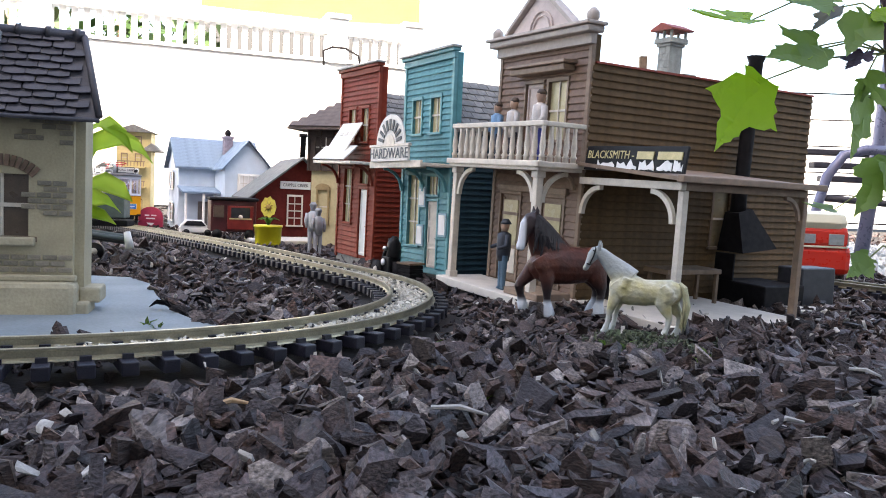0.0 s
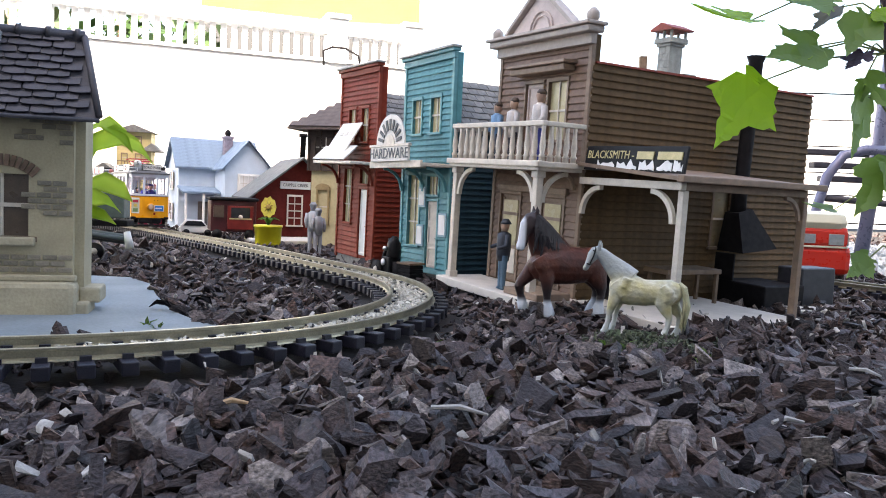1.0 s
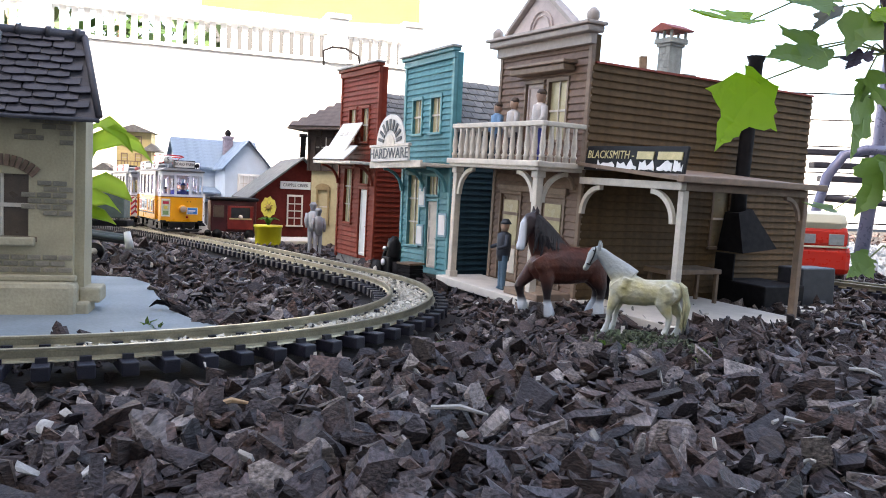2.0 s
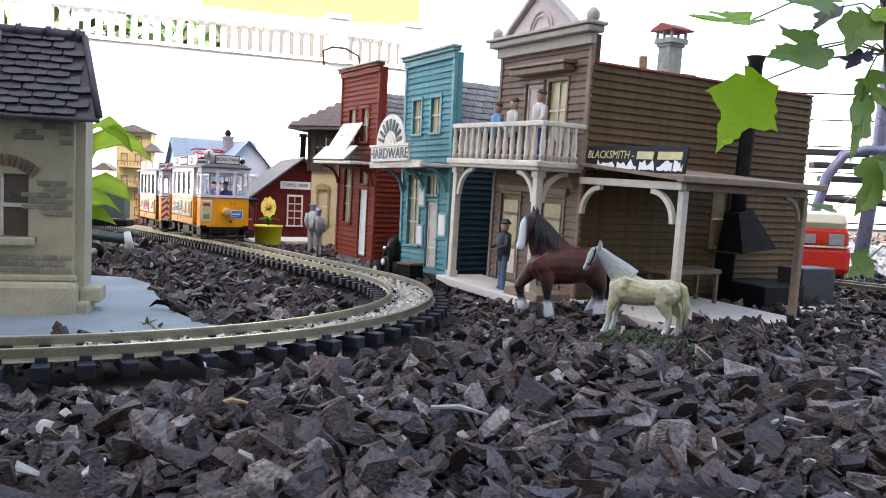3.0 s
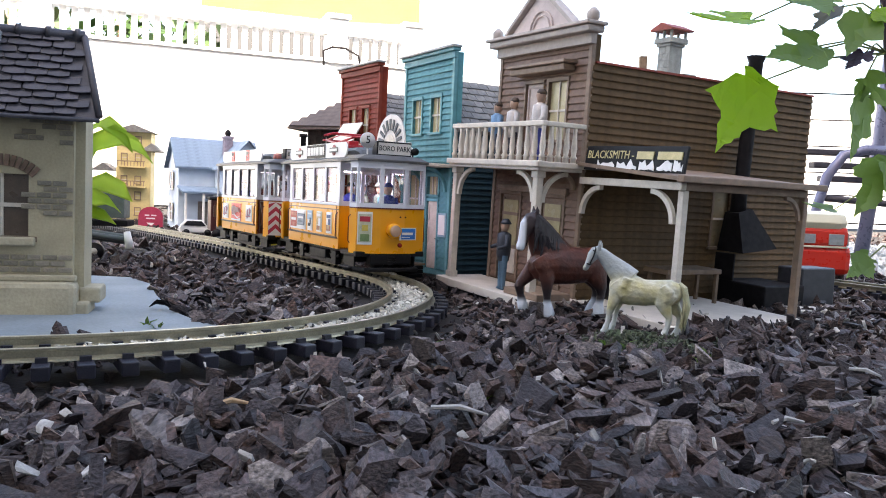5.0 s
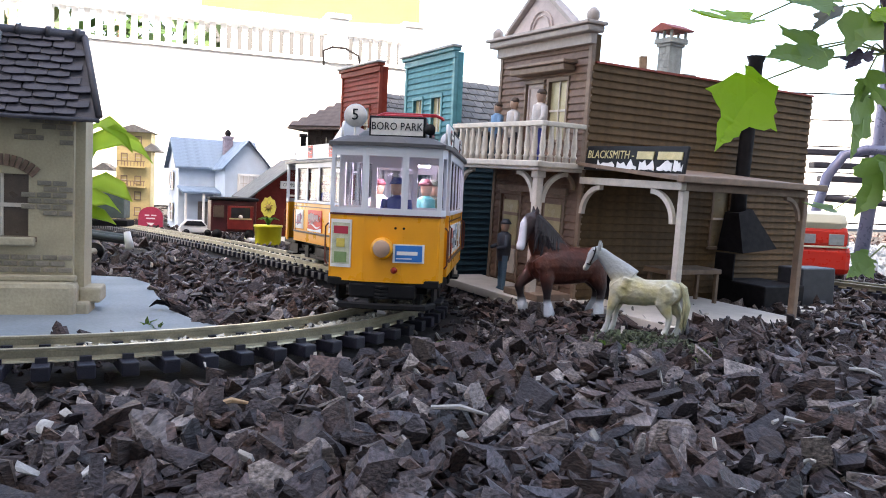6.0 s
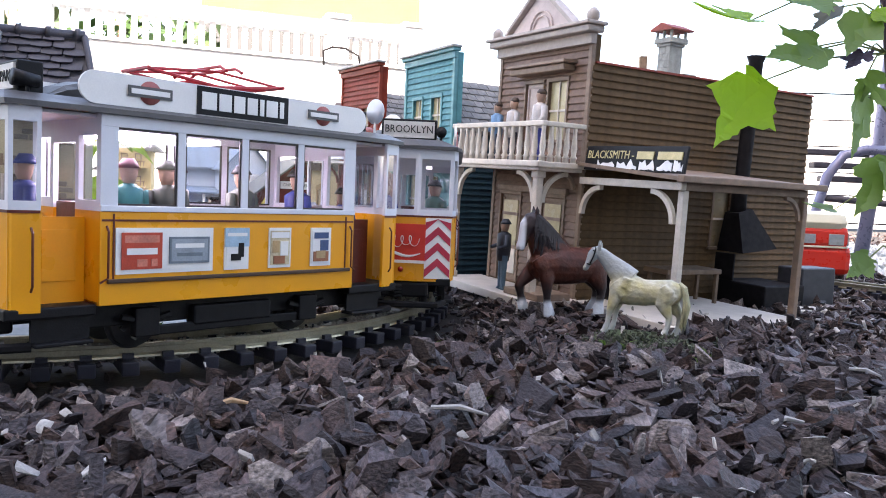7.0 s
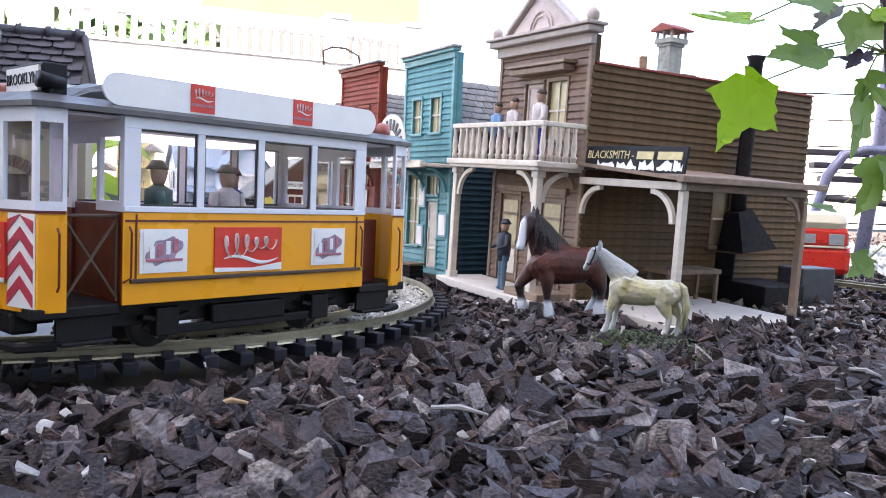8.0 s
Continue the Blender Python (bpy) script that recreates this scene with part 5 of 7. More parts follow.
def build_tram(motor):
    car = base("tram_motor_car" if motor else "tram_trailer", Matrix.Identity(4),
               "yellow and white toy tram with a red pantograph" if motor else "yellow and white toy tram trailer with chevron panels", "toy tram", "tram train")
    part("underframe", boxm(-SH - 0.01, SH + 0.01, -0.034, 0.034, 0.016, ZB, 0.001), BLACK, car)
    bm = bmesh.new()
    for s in (-1, 1):
        add_box(bm, -0.062, 0.062, min(s * 0.036, s * 0.040), max(s * 0.036, s * 0.040), 0.009, 0.015, 0.0008)
        for x in (-0.062, 0.062):
            add_box(bm, x - 0.008, x + 0.008, min(s * 0.034, s * 0.042), max(s * 0.034, s * 0.042), 0.009, 0.027, 0.001)
            add_tube(bm, [(x - 0.016, s * 0.039, 0.022), (x, s * 0.039, 0.018), (x + 0.016, s * 0.039, 0.022)], 0.0022, 6)
        add_box(bm, -0.03, 0.03, min(s * 0.030, s * 0.041), max(s * 0.030, s * 0.041), 0.013, 0.026, 0.0015)
    part("truck_frame", bm, BLACK, car)
    part("floor", boxm(-SH, SH, -WH + 0.003, WH - 0.003, ZB, ZB + 0.002), MAROON, car)
    ends = Matrix.Identity(4), pose(0, 0, 0, 0, 0, 180)
    for k, R in enumerate(ends):
        tram_side(car, R, motor)
        tram_end(car, R, motor, k == 1)
    # roof
    bm = bmesh.new()
    lo = roof_outline(0.0035)
    a = [bm.verts.new((x, y, ZT)) for x, y in lo]
    b = [bm.verts.new((x, y, ZT + 0.003)) for x, y in lo]
    c = [bm.verts.new((x * 0.97, y * 0.72, ZT + 0.0085)) for x, y in lo]
    n = len(lo)
    for r0, r1 in ((a, b), (b, c)):
        for i in range(n):
            bm.faces.new((r0[i], r0[(i + 1) % n], r1[(i + 1) % n], r1[i]))
    bm.faces.new(a[::-1]); bm.faces.new(c)
    bmesh.ops.recalc_face_normals(bm, faces=bm.faces[:])
    part("roof", bm, TRAMGREY, car, "grey roof")
    bm = bmesh.new()
    pr = [(-0.030, ZT + 0.007), (0.030, ZT + 0.007), (0.031, ZT + 0.015), (0.026, ZT + 0.019), (0.0, ZT + 0.021), (-0.026, ZT + 0.019), (-0.031, ZT + 0.015)]
    prev = None
    for x, k in ((-0.116, 0.0), (-0.108, 0.6), (-0.096, 1.0), (0.096, 1.0), (0.108, 0.6), (0.116, 0.0)):
        ring = [bm.verts.new((x, y, ZT + 0.007 + (z - ZT - 0.007) * (0.25 + 0.75 * k))) for y, z in pr]
        if prev:
            for i in range(7):
                bm.faces.new((prev[i], prev[(i + 1) % 7], ring[(i + 1) % 7], ring[i]))
        else:
            bm.faces.new(ring[::-1])
        prev = ring
    bm.faces.new(prev)
    bmesh.ops.recalc_face_normals(bm, faces=bm.faces[:])
    part("clerestory", bm, mat("roof_dark", (0.06, 0.058, 0.055), 0.5, 0.2), car, "dark raised roof")
    part("ceiling_lamp", boxm(0.002 if motor else -0.02, 0.084, -0.022, 0.022, ZH - 0.004, ZH - 0.001), glow_mat("lamp_glow" if motor else "lamp_dim", (0.86, 0.78, 1.0), 5.0 if motor else 0.3), car, "glowing ceiling light strip")
    part("ceiling_lining", boxm(-HL + 0.022, HL - 0.022, -WH + 0.006, WH - 0.006, ZT - 0.0022, ZT - 0.0004), TRAMWHITE, car, "white ceiling lining")
    # seats and poles
    SEAT = mat("seat_brown", (0.10, 0.045, 0.03), 0.6)
    for x in (-0.055, -0.015, 0.025, 0.062):
        for s in (-1, 1):
            st = part("seat", boxm(x - 0.009, x + 0.009, min(s * 0.016, s * 0.042), max(s * 0.016, s * 0.042), ZB + 0.002, ZB + 0.022, 0.001), SEAT, car)
            part("seat_back", boxm(x + 0.007, x + 0.010, min(s * 0.016, s * 0.042), max(s * 0.016, s * 0.042), ZB + 0.02, ZS - 0.004, 0.001), SEAT, st)
    if motor:
        pg = part("pantograph", boxm(-0.034, 0.034, -0.022, 0.022, ZT + 0.0215, ZT + 0.0245, 0.0008), REDMET, car, "red folded pantograph")
        zt = ZT + 0.028
        for s in (-1, 1):
            part("lower_arm", tube([(s * 0.030, -0.020, zt - 0.003), (-s * 0.052, -0.014, zt + 0.007)], 0.0013, 6), REDMET, pg)
            part("lower_arm", tube([(s * 0.030, 0.020, zt - 0.003), (-s * 0.052, 0.014, zt + 0.007)], 0.0013, 6), REDMET, pg)
            part("upper_arm", tube([(-s * 0.052, -0.014, zt + 0.007), (0.0, -0.012, zt + 0.012)], 0.0010, 6), REDMET, pg)
            part("upper_arm", tube([(-s * 0.052, 0.014, zt + 0.007), (0.0, 0.012, zt + 0.012)], 0.0010, 6), REDMET, pg)
            part("cross_bar", tube([(-s * 0.052, -0.018, zt + 0.007), (-s * 0.052, 0.018, zt + 0.007)], 0.0014, 6), REDMET, pg)
            part("insulator", tube([(s * 0.028, 0, ZT + 0.018), (s * 0.028, 0, ZT + 0.022)], 0.004, 8), REDMET, pg)
            part("slider", tube([(s * 0.006, -0.034, zt + 0.010), (s * 0.006, -0.026, zt + 0.0135), (s * 0.006, 0.026, zt + 0.0135), (s * 0.006, 0.034, zt + 0.010)], 0.0012, 6), REDMET, pg)
        part("spring_box", boxm(-0.016, 0.020, -0.007, 0.007, zt - 0.004, zt + 0.004, 0.001), REDMET, pg)
    axles = []
    for x in (-0.062, 0.062):
        bm = bmesh.new()
        add_tube(bm, [(0, -0.026, 0), (0, 0.026, 0)], 0.002, 8)
        for s in (-1, 1):
            add_tube(bm, [(0, s * 0.0195, 0), (0, s * 0.0245, 0)], 0.0148, 20)
            add_tube(bm, [(0, s * 0.0180, 0), (0, s * 0.0195, 0)], 0.0168, 20)
            for k in range(5):
                a = 6.283 * k / 5
                add_box(bm, 0.008 * math.cos(a) - 0.002, 0.008 * math.cos(a) + 0.002, s * 0.0255 - 0.0012, s * 0.0255 + 0.0012, 0.008 * math.sin(a) - 0.002, 0.008 * math.sin(a) + 0.002)
        bmesh.ops.recalc_face_normals(bm, faces=bm.faces[:])
        axles.append((part("wheelset", bm, mat("wheel_steel", (0.10, 0.10, 0.10), 0.4, 0.2, metal=0.6), car, "dark steel wheelset", pose(x, 0, 0.0150)), x))
    return car, axles


# the run of the train: seconds and place along the line of the motor car's middle
RUN_T = [0.0, 1.5, 3.0, 3.5, 4.5, 6.0, 6.5, 7.0, 7.5, 8.0]
RUN_S = [2.612, 2.168, 1.694, 1.536, 1.203, 0.705, 0.566, 0.414, 0.262, 0.113]
BOGIE = 0.124


def run_at(t):
    """A smooth curve through the run."""
    i = max(0, min(len(RUN_T) - 2, int(np.searchsorted(RUN_T, t)) - 1))

    def slope(k):
        a, b = max(0, k - 1), min(len(RUN_T) - 1, k + 1)
        return (RUN_S[b] - RUN_S[a]) / (RUN_T[b] - RUN_T[a])
    h = RUN_T[i + 1] - RUN_T[i]
    u = (t - RUN_T[i]) / h
    return (2 * u**3 - 3 * u**2 + 1) * RUN_S[i] + (u**3 - 2 * u**2 + u) * h * slope(i) + (3 * u**2 - 2 * u**3) * RUN_S[i + 1] + (u**3 - u**2) * h * slope(i + 1)


def car_pose(s):
    # the short cars swing a little in the curve
    play = float(np.interp(s, [0.1, 0.26, 0.35, 0.44, 0.50, 0.58, 0.66, 0.72, 0.9, 1.2, 2.6], [4, 6, 9, 9.5, 8, 4.5, -0.5, 0.5, -3, -2.3, -2.3]))
    ax, ay, _ = on_track(s - BOGIE / 2)
    bx, by, _ = on_track(s + BOGIE / 2)
    return pose((ax + bx) / 2, (ay + by) / 2, HEAD + float(fall((ay + by) / 2)), 0, 0, math.degrees(math.atan2(ay - by, ax - bx)) + play)


# ---------------------------------------------------------------- background
def build_background():
    WALLM = mat("white_render", (0.80, 0.80, 0.80), 0.8, 0.05, scale=3, fine=60)
    part_y = 5.0
    # the garden wall with its balustrade, in line with the picture
    gw = base("garden_wall", pose(-1.5, part_y, GROUND, 0, 0, 20), "white rendered garden wall with a slatted fence on top", "garden wall", kind="structure")
    part("wall", boxm(-6, 8, 0, 0.15, 0, 0.975, 0.01), WALLM, gw)
    part("bottom_rail", boxm(-6, 1.37, -0.02, 0.1, 0.975, 0.995, 0.004), WALLM, gw)
    part("top_rail", boxm(-6, 1.37, -0.02, 0.1, 1.157, 1.240, 0.006), WALLM, gw)
    first, x = None, -5.9
    while x < 1.33:
        m = pose(x, 0.02, 0.985)
        if first is None:
            first = part("slat", boxm(0, 0.036, 0, 0.03, 0, 0.18, 0.003), WALLM, gw, m=m)
        else:
            share("slat", first, gw, m)
        x += 0.0655
    for x in (-3.0, -1.02, 0.735, 1.25):
        p = part("post", boxm(x, x + 0.125, -0.03, 0.12, 0.97, 1.255, 0.006), WALLM, gw)
        part("post_cap", boxm(x - 0.02, x + 0.145, -0.05, 0.14, 1.255, 1.285, 0.01), WALLM, p)
    # yellow house beyond the fence
    YH = mat("yellow_render", (0.36, 0.28, 0.045), 0.85, 0.12, scale=2, fine=40)
    yh = base("yellow_house", pose(-2.25, 7.2, GROUND, 0, 0, 3), "yellow rendered house beyond the garden fence", "house")
    part("wall", boxm(0, 1.95, 0, 2.0, 0, 3.0), YH, yh)
    part("roof", prism([(-0.2, 3.0), (2.15, 3.0), (0.97, 3.9)], -0.2, 2.2), SHINGLE, yh)
    part("base_band", boxm(-0.01, 1.96, -0.02, 0.0, 1.58, 1.66), mat("pale_band", (0.6, 0.5, 0.3)), yh)
    part("plinth", boxm(-0.02, 1.97, -0.05, 0.0, 0.0, 1.58, 0.01), mat("grey_render", (0.05, 0.05, 0.052), 0.85, 0.1, scale=3), yh, "grey rendered plinth")
    # an unseen house-sized block, added behind the camera to shade the layout
    hs = base("shade_block", pose(0, -2.0, GROUND), "unseen pale block added behind the bed to shade it", "house")
    part("wall", boxm(-9, 9, -4, 0, 0, 4.95), mat("pale_render", (0.55, 0.53, 0.50), 0.85, 0.1, scale=3), hs)
    part("roof", prism([(-9.3, 4.95), (9.3, 4.95), (9.3, 5.05), (-9.3, 5.05)], -4.3, 0.3), SHINGLE, hs)


# ---------------------------------------------------------------- build
build_ground()
build_slab()
main_track = build_track("model_track", on_track, -0.5, 3.2, "narrow curved model railway track on black sleepers")
build_brown()
build_teal()
build_red()
build_left_house()
motor_car, motor_axles = build_tram(True)
trailer_car, trailer_axles = build_tram(False)
build_background()


# ---------------------------------------------------------------- figures and horses
def horse_mat(name, body, leg, sock, face, neck, k, dirt, marks):
    """A painted coat; marks are the heights of the dark legs, the socks and the dark neck, and how far forward the face is painted."""
    m = mat(name, body, 0.42, 0.35, scale=75, fine=260, bump=0.8, col2=dirt)
    nt = m.node_tree
    b = nt.nodes["Principled BSDF"]
    src = b.inputs["Base Color"].links[0].from_socket
    co = nt.nodes.new("ShaderNodeTexCoord"); sep = nt.nodes.new("ShaderNodeSeparateXYZ")
    nt.links.new(co.outputs["Object"], sep.inputs[0])

    def band(axis, lo, hi):
        r = nt.nodes.new("ShaderNodeMapRange"); r.inputs[1].default_value, r.inputs[2].default_value = lo * k, hi * k
        nt.links.new(sep.outputs[axis], r.inputs[0])
        return r.outputs[0]
    l, so, ne, fa = marks
    high = band("Z", 0.80, 0.86)
    for axis, lo, hi, c in (("Z", l, l - 0.14, leg), ("Z", so, so - 0.07, sock), ("Z", ne, ne + 0.16, neck), ("X", fa, fa + 0.04, face)):
        f = band(axis, lo, hi)
        if axis == "X":
            mu = nt.nodes.new("ShaderNodeMath"); mu.operation = "MULTIPLY"
            nt.links.new(f, mu.inputs[0]); nt.links.new(high, mu.inputs[1])
            f = mu.outputs[0]
        mx = nt.nodes.new("ShaderNodeMix"); mx.data_type = "RGBA"
        mx.inputs["B"].default_value = (*c, 1)
        nt.links.new(f, mx.inputs["Factor"]); nt.links.new(src, mx.inputs["A"])
        src = mx.outputs["Result"]
    nt.links.new(src, b.inputs["Base Color"])
    return m


def add_loft(bm, rows, k, seg=16):
    """A closed body through oval sections (x, y, z, half height, half width) that stand square to its course."""
    pts = [Vector(r[:3]) for r in rows]
    rings = []
    for i, r in enumerate(rows):
        d = (pts[min(i + 1, len(rows) - 1)] - pts[max(i - 1, 0)]).normalized()
        side = Vector((0, 1, 0))
        side = (side - d * side.dot(d)).normalized()
        up = d.cross(side)
        rings.append([bm.verts.new((pts[i] + up * math.cos(6.28318 * j / seg) * r[3] + side * math.sin(6.28318 * j / seg) * r[4]) * k) for j in range(seg)])
    for a, c in zip(rings, rings[1:]):
        for j in range(seg):
            bm.faces.new((a[j], a[(j + 1) % seg], c[(j + 1) % seg], c[j]))
    bm.faces.new(rings[0][::-1]); bm.faces.new(rings[-1])


HEAVY = dict(
    torso=[(-.60, 0, .70, .06, .08), (-.57, 0, .72, .15, .15), (-.45, 0, .72, .23, .22), (-.25, 0, .69, .245, .24), (-.02, 0, .69, .265, .24), (.18, 0, .70, .275, .24), (.36, 0, .69, .25, .21), (.47, 0, .67, .18, .15), (.535, 0, .66, .07, .07)],
    neck=[(.20, 0, .80, .29, .19), (.29, 0, .92, .265, .16), (.37, .0, 1.04, .23, .13), (.44, .01, 1.15, .19, .105), (.50, .02, 1.25, .145, .09), (.53, .02, 1.32, .08, .06)],
    head=[(.50, .02, 1.36, .06, .05), (.56, .03, 1.31, .105, .08), (.62, .04, 1.21, .115, .082), (.665, .05, 1.10, .082, .062), (.70, .06, 1.00, .062, .055), (.72, .065, .94, .066, .058), (.735, .07, .89, .045, .045)],
    legs=[[(.33, .09, .76, .10, .07), (.34, .11, .66, .14, .10), (.34, .135, .50, .10, .085), (.335, .14, .38, .070, .066), (.33, .14, .30, .055, .052), (.325, .14, .22, .05, .05), (.32, .14, .14, .078, .072), (.315, .14, .06, .105, .095), (.33, .14, 0, .105, .10)],
          [(.34, -.09, .76, .10, .07), (.40, -.11, .66, .14, .10), (.50, -.13, .54, .105, .08), (.60, -.13, .44, .075, .066), (.625, -.13, .39, .068, .06), (.60, -.13, .28, .050, .05), (.575, -.13, .20, .06, .06), (.57, -.13, .13, .09, .085), (.585, -.13, .06, .10, .09)],
          [(-.40, .08, .80, .12, .08), (-.40, .11, .68, .19, .13), (-.42, .135, .52, .14, .11), (-.49, .14, .38, .082, .066), (-.49, .14, .30, .06, .052), (-.475, .14, .20, .055, .05), (-.46, .14, .12, .082, .074), (-.44, .14, .05, .10, .09), (-.43, .14, 0, .10, .10)],
          [(-.42, -.08, .80, .12, .08), (-.42, -.11, .68, .19, .13), (-.48, -.14, .52, .14, .11), (-.58, -.14, .38, .082, .066), (-.575, -.14, .30, .06, .052), (-.56, -.14, .20, .055, .05), (-.54, -.14, .12, .082, .074), (-.52, -.14, .05, .10, .09), (-.51, -.14, 0, .10, .10)]],
    extra=[[(.42, .08, .80, .14, .10), (.37, .13, .70, .15, .085), (.33, .145, .58, .10, .07)], [(-.46, .10, .84, .10, .09), (-.42, .14, .70, .17, .085), (-.38, .14, .54, .10, .06)]],
    crest=((.01, .95), (.50, 1.40)), drop=(.26, .46), ears=(.505, 1.37), eye=(.63, .115, 1.245), nostril=(.725, .115, .945), lock=1.0,
    tail=[(-.58, .88), (-.68, .80), (-.72, .5), (-.68, .2)])
LIGHT = dict(
    torso=[(-.67, 0, .72, .05, .05), (-.63, 0, .72, .14, .11), (-.50, 0, .715, .205, .18), (-.30, 0, .70, .20, .185), (-.08, 0, .68, .21, .19), (.12, 0, .71, .25, .19), (.28, 0, .73, .25, .17), (.39, 0, .72, .18, .13), (.455, 0, .71, .08, .07)],
    neck=[(.18, 0, .84, .24, .14), (.30, 0, .96, .20, .115), (.42, 0, 1.07, .16, .09), (.53, .01, 1.17, .125, .075), (.62, .02, 1.26, .10, .066), (.67, .02, 1.31, .06, .05)],
    head=[(.65, .02, 1.34, .05, .045), (.70, .03, 1.29, .09, .066), (.755, .03, 1.21, .092, .064), (.80, .04, 1.12, .062, .05), (.835, .045, 1.05, .047, .044), (.855, .05, 1.01, .05, .046), (.875, .05, .97, .033, .034)],
    legs=[[(.28, .08, .80, .08, .05), (.32, .10, .66, .13, .085), (.37, .12, .50, .088, .068), (.41, .12, .38, .062, .056), (.425, .12, .30, .048, .045), (.44, .12, .18, .040, .04), (.46, .12, .11, .05, .05), (.48, .12, .05, .052, .052), (.50, .12, 0, .066, .06)],
          [(.27, -.08, .80, .08, .05), (.30, -.10, .66, .13, .085), (.33, -.12, .50, .088, .068), (.36, -.12, .38, .062, .056), (.37, -.12, .30, .048, .045), (.38, -.12, .18, .040, .04), (.40, -.12, .11, .05, .05), (.42, -.12, .05, .052, .052), (.44, -.12, 0, .066, .06)],
          [(-.45, .07, .80, .10, .06), (-.44, .10, .68, .18, .11), (-.40, .12, .52, .125, .085), (-.47, .12, .39, .075, .056), (-.505, .12, .32, .055, .046), (-.48, .12, .18, .040, .04), (-.45, .12, .10, .05, .05), (-.42, .12, .05, .052, .052), (-.40, .12, 0, .066, .06)],
          [(-.48, -.07, .80, .10, .06), (-.48, -.10, .68, .18, .11), (-.50, -.12, .52, .125, .085), (-.60, -.12, .39, .075, .056), (-.64, -.12, .32, .055, .046), (-.62, -.12, .18, .040, .04), (-.60, -.12, .10, .05, .05), (-.57, -.12, .05, .052, .052), (-.55, -.12, 0, .066, .06)]],
    extra=[[(.36, .09, .80, .13, .07), (.28, .14, .70, .11, .06), (.22, .15, .60, .05, .04)], [(-.38, .14, .80, .07, .05), (-.47, .165, .72, .10, .05), (-.43, .165, .58, .08, .045)], [(.16, .13, .90, .07, .05), (.20, .15, .74, .09, .05)]],
    crest=((.10, .97), (.64, 1.36)), drop=(.02, .05), lock=.38, ears=(.645, 1.35), eye=(.755, .092, 1.235), nostril=(.855, .095, 1.01),
    tail=[(-.61, .86), (-.69, .80), (-.74, .52), (-.69, .12)])


def build_horse(name, at, k, body_mat, mane_mat, label, form, tail_mat, voxel=0.011):
    h = base(name, at, label, "toy horse", "toy horses")
    bm = bmesh.new()
    for rows in [form["torso"], form["neck"], form["head"]] + form["legs"] + form["extra"]:
        add_loft(bm, rows, k)
    ex, ez = form["ears"]
    for sd in (-1, 1):
        add_loft(bm, [(ex, .02 + sd * .045, ez - .03, .03, .024), (ex - .005, .02 + sd * .055, ez + .05, .034, .022), (ex + .01, .02 + sd * .055, ez + .12, .006, .006)], k, 8)
    bmesh.ops.recalc_face_normals(bm, faces=bm.faces[:])
    ob = part("body", bm, body_mat, h, smooth=True)
    rm = ob.modifiers.new("merge", "REMESH")
    rm.mode, rm.voxel_size, rm.use_smooth_shade = "VOXEL", voxel * k, True
    sm = ob.modifiers.new("soften", "SMOOTH")
    sm.factor, sm.iterations = 0.5, 9
    # eye and nostril on both sides
    for sd in (-1, 1):
        for (x, y, z), r in ((form["eye"], .016), (form["nostril"], .012)):
            c = Vector((x, .03 + sd * (y - .03) - .012 * sd, z)) * k
            part("eye" if r > .014 else "nostril", tube([c - Vector((0, .004 * sd * k, 0)), c + Vector((0, .010 * sd * k, 0))], [r * k, r * .6 * k], 8), BLACK, h)
    rnd = random.Random(2)
    (x0, z0), (x1, z1) = form["crest"]
    bm = bmesh.new()
    for i in range(44):
        u = i / 43
        x, z = x0 + (x1 - x0) * u, z0 + (z1 - z0) * u + .03 * math.sin(math.pi * u)
        w = (.085 + .04 * (1 - u)) * form["lock"]
        for sd in (-1, 1):
            e = rnd.uniform(*form["drop"])
            q = rnd.uniform(-.03, .05)
            add_tube(bm, [((x + .01) * k, 0, (z + .005) * k), ((x + .015) * k, sd * w * .75 * k, (z - .05) * k), ((x + .03 + q * .5) * k, sd * (w + .035) * k, (z - .06 - e * .5) * k), ((x + .05 + q) * k, sd * (w + .03) * k, (z - .07 - e) * k)], [.030 * k * form["lock"], .034 * k * form["lock"], .026 * k * form["lock"], .006 * k], 6)
    for i in range(7):
        q = rnd.uniform(-.04, .04)
        add_tube(bm, [(x1 * k, .02 * k, (z1 - .005) * k), ((x1 + .07) * k, (.03 + q) * k, (z1 - .04) * k), ((x1 + .12) * k, (.035 + q * 1.3) * k, (z1 - .16) * k)], [.03 * k, .026 * k, .006 * k], 6)
    part("mane", bm, mane_mat, h)
    bm = bmesh.new()
    t = form["tail"]
    for i in range(16):
        a = rnd.uniform(-.05, .05)
        j = rnd.uniform(-.03, .03)
        add_tube(bm, [(t[0][0] * k, a * .4 * k, t[0][1] * k), (t[1][0] * k, a * k, t[1][1] * k), ((t[2][0] + j) * k, a * 1.3 * k, t[2][1] * k), ((t[3][0] + 1.5 * j) * k, a * k, (t[3][1] + rnd.uniform(0, .12)) * k)], [.035 * k, .04 * k, .034 * k, .008 * k], 6)
    part("tail", bm, tail_mat, h)
    return h


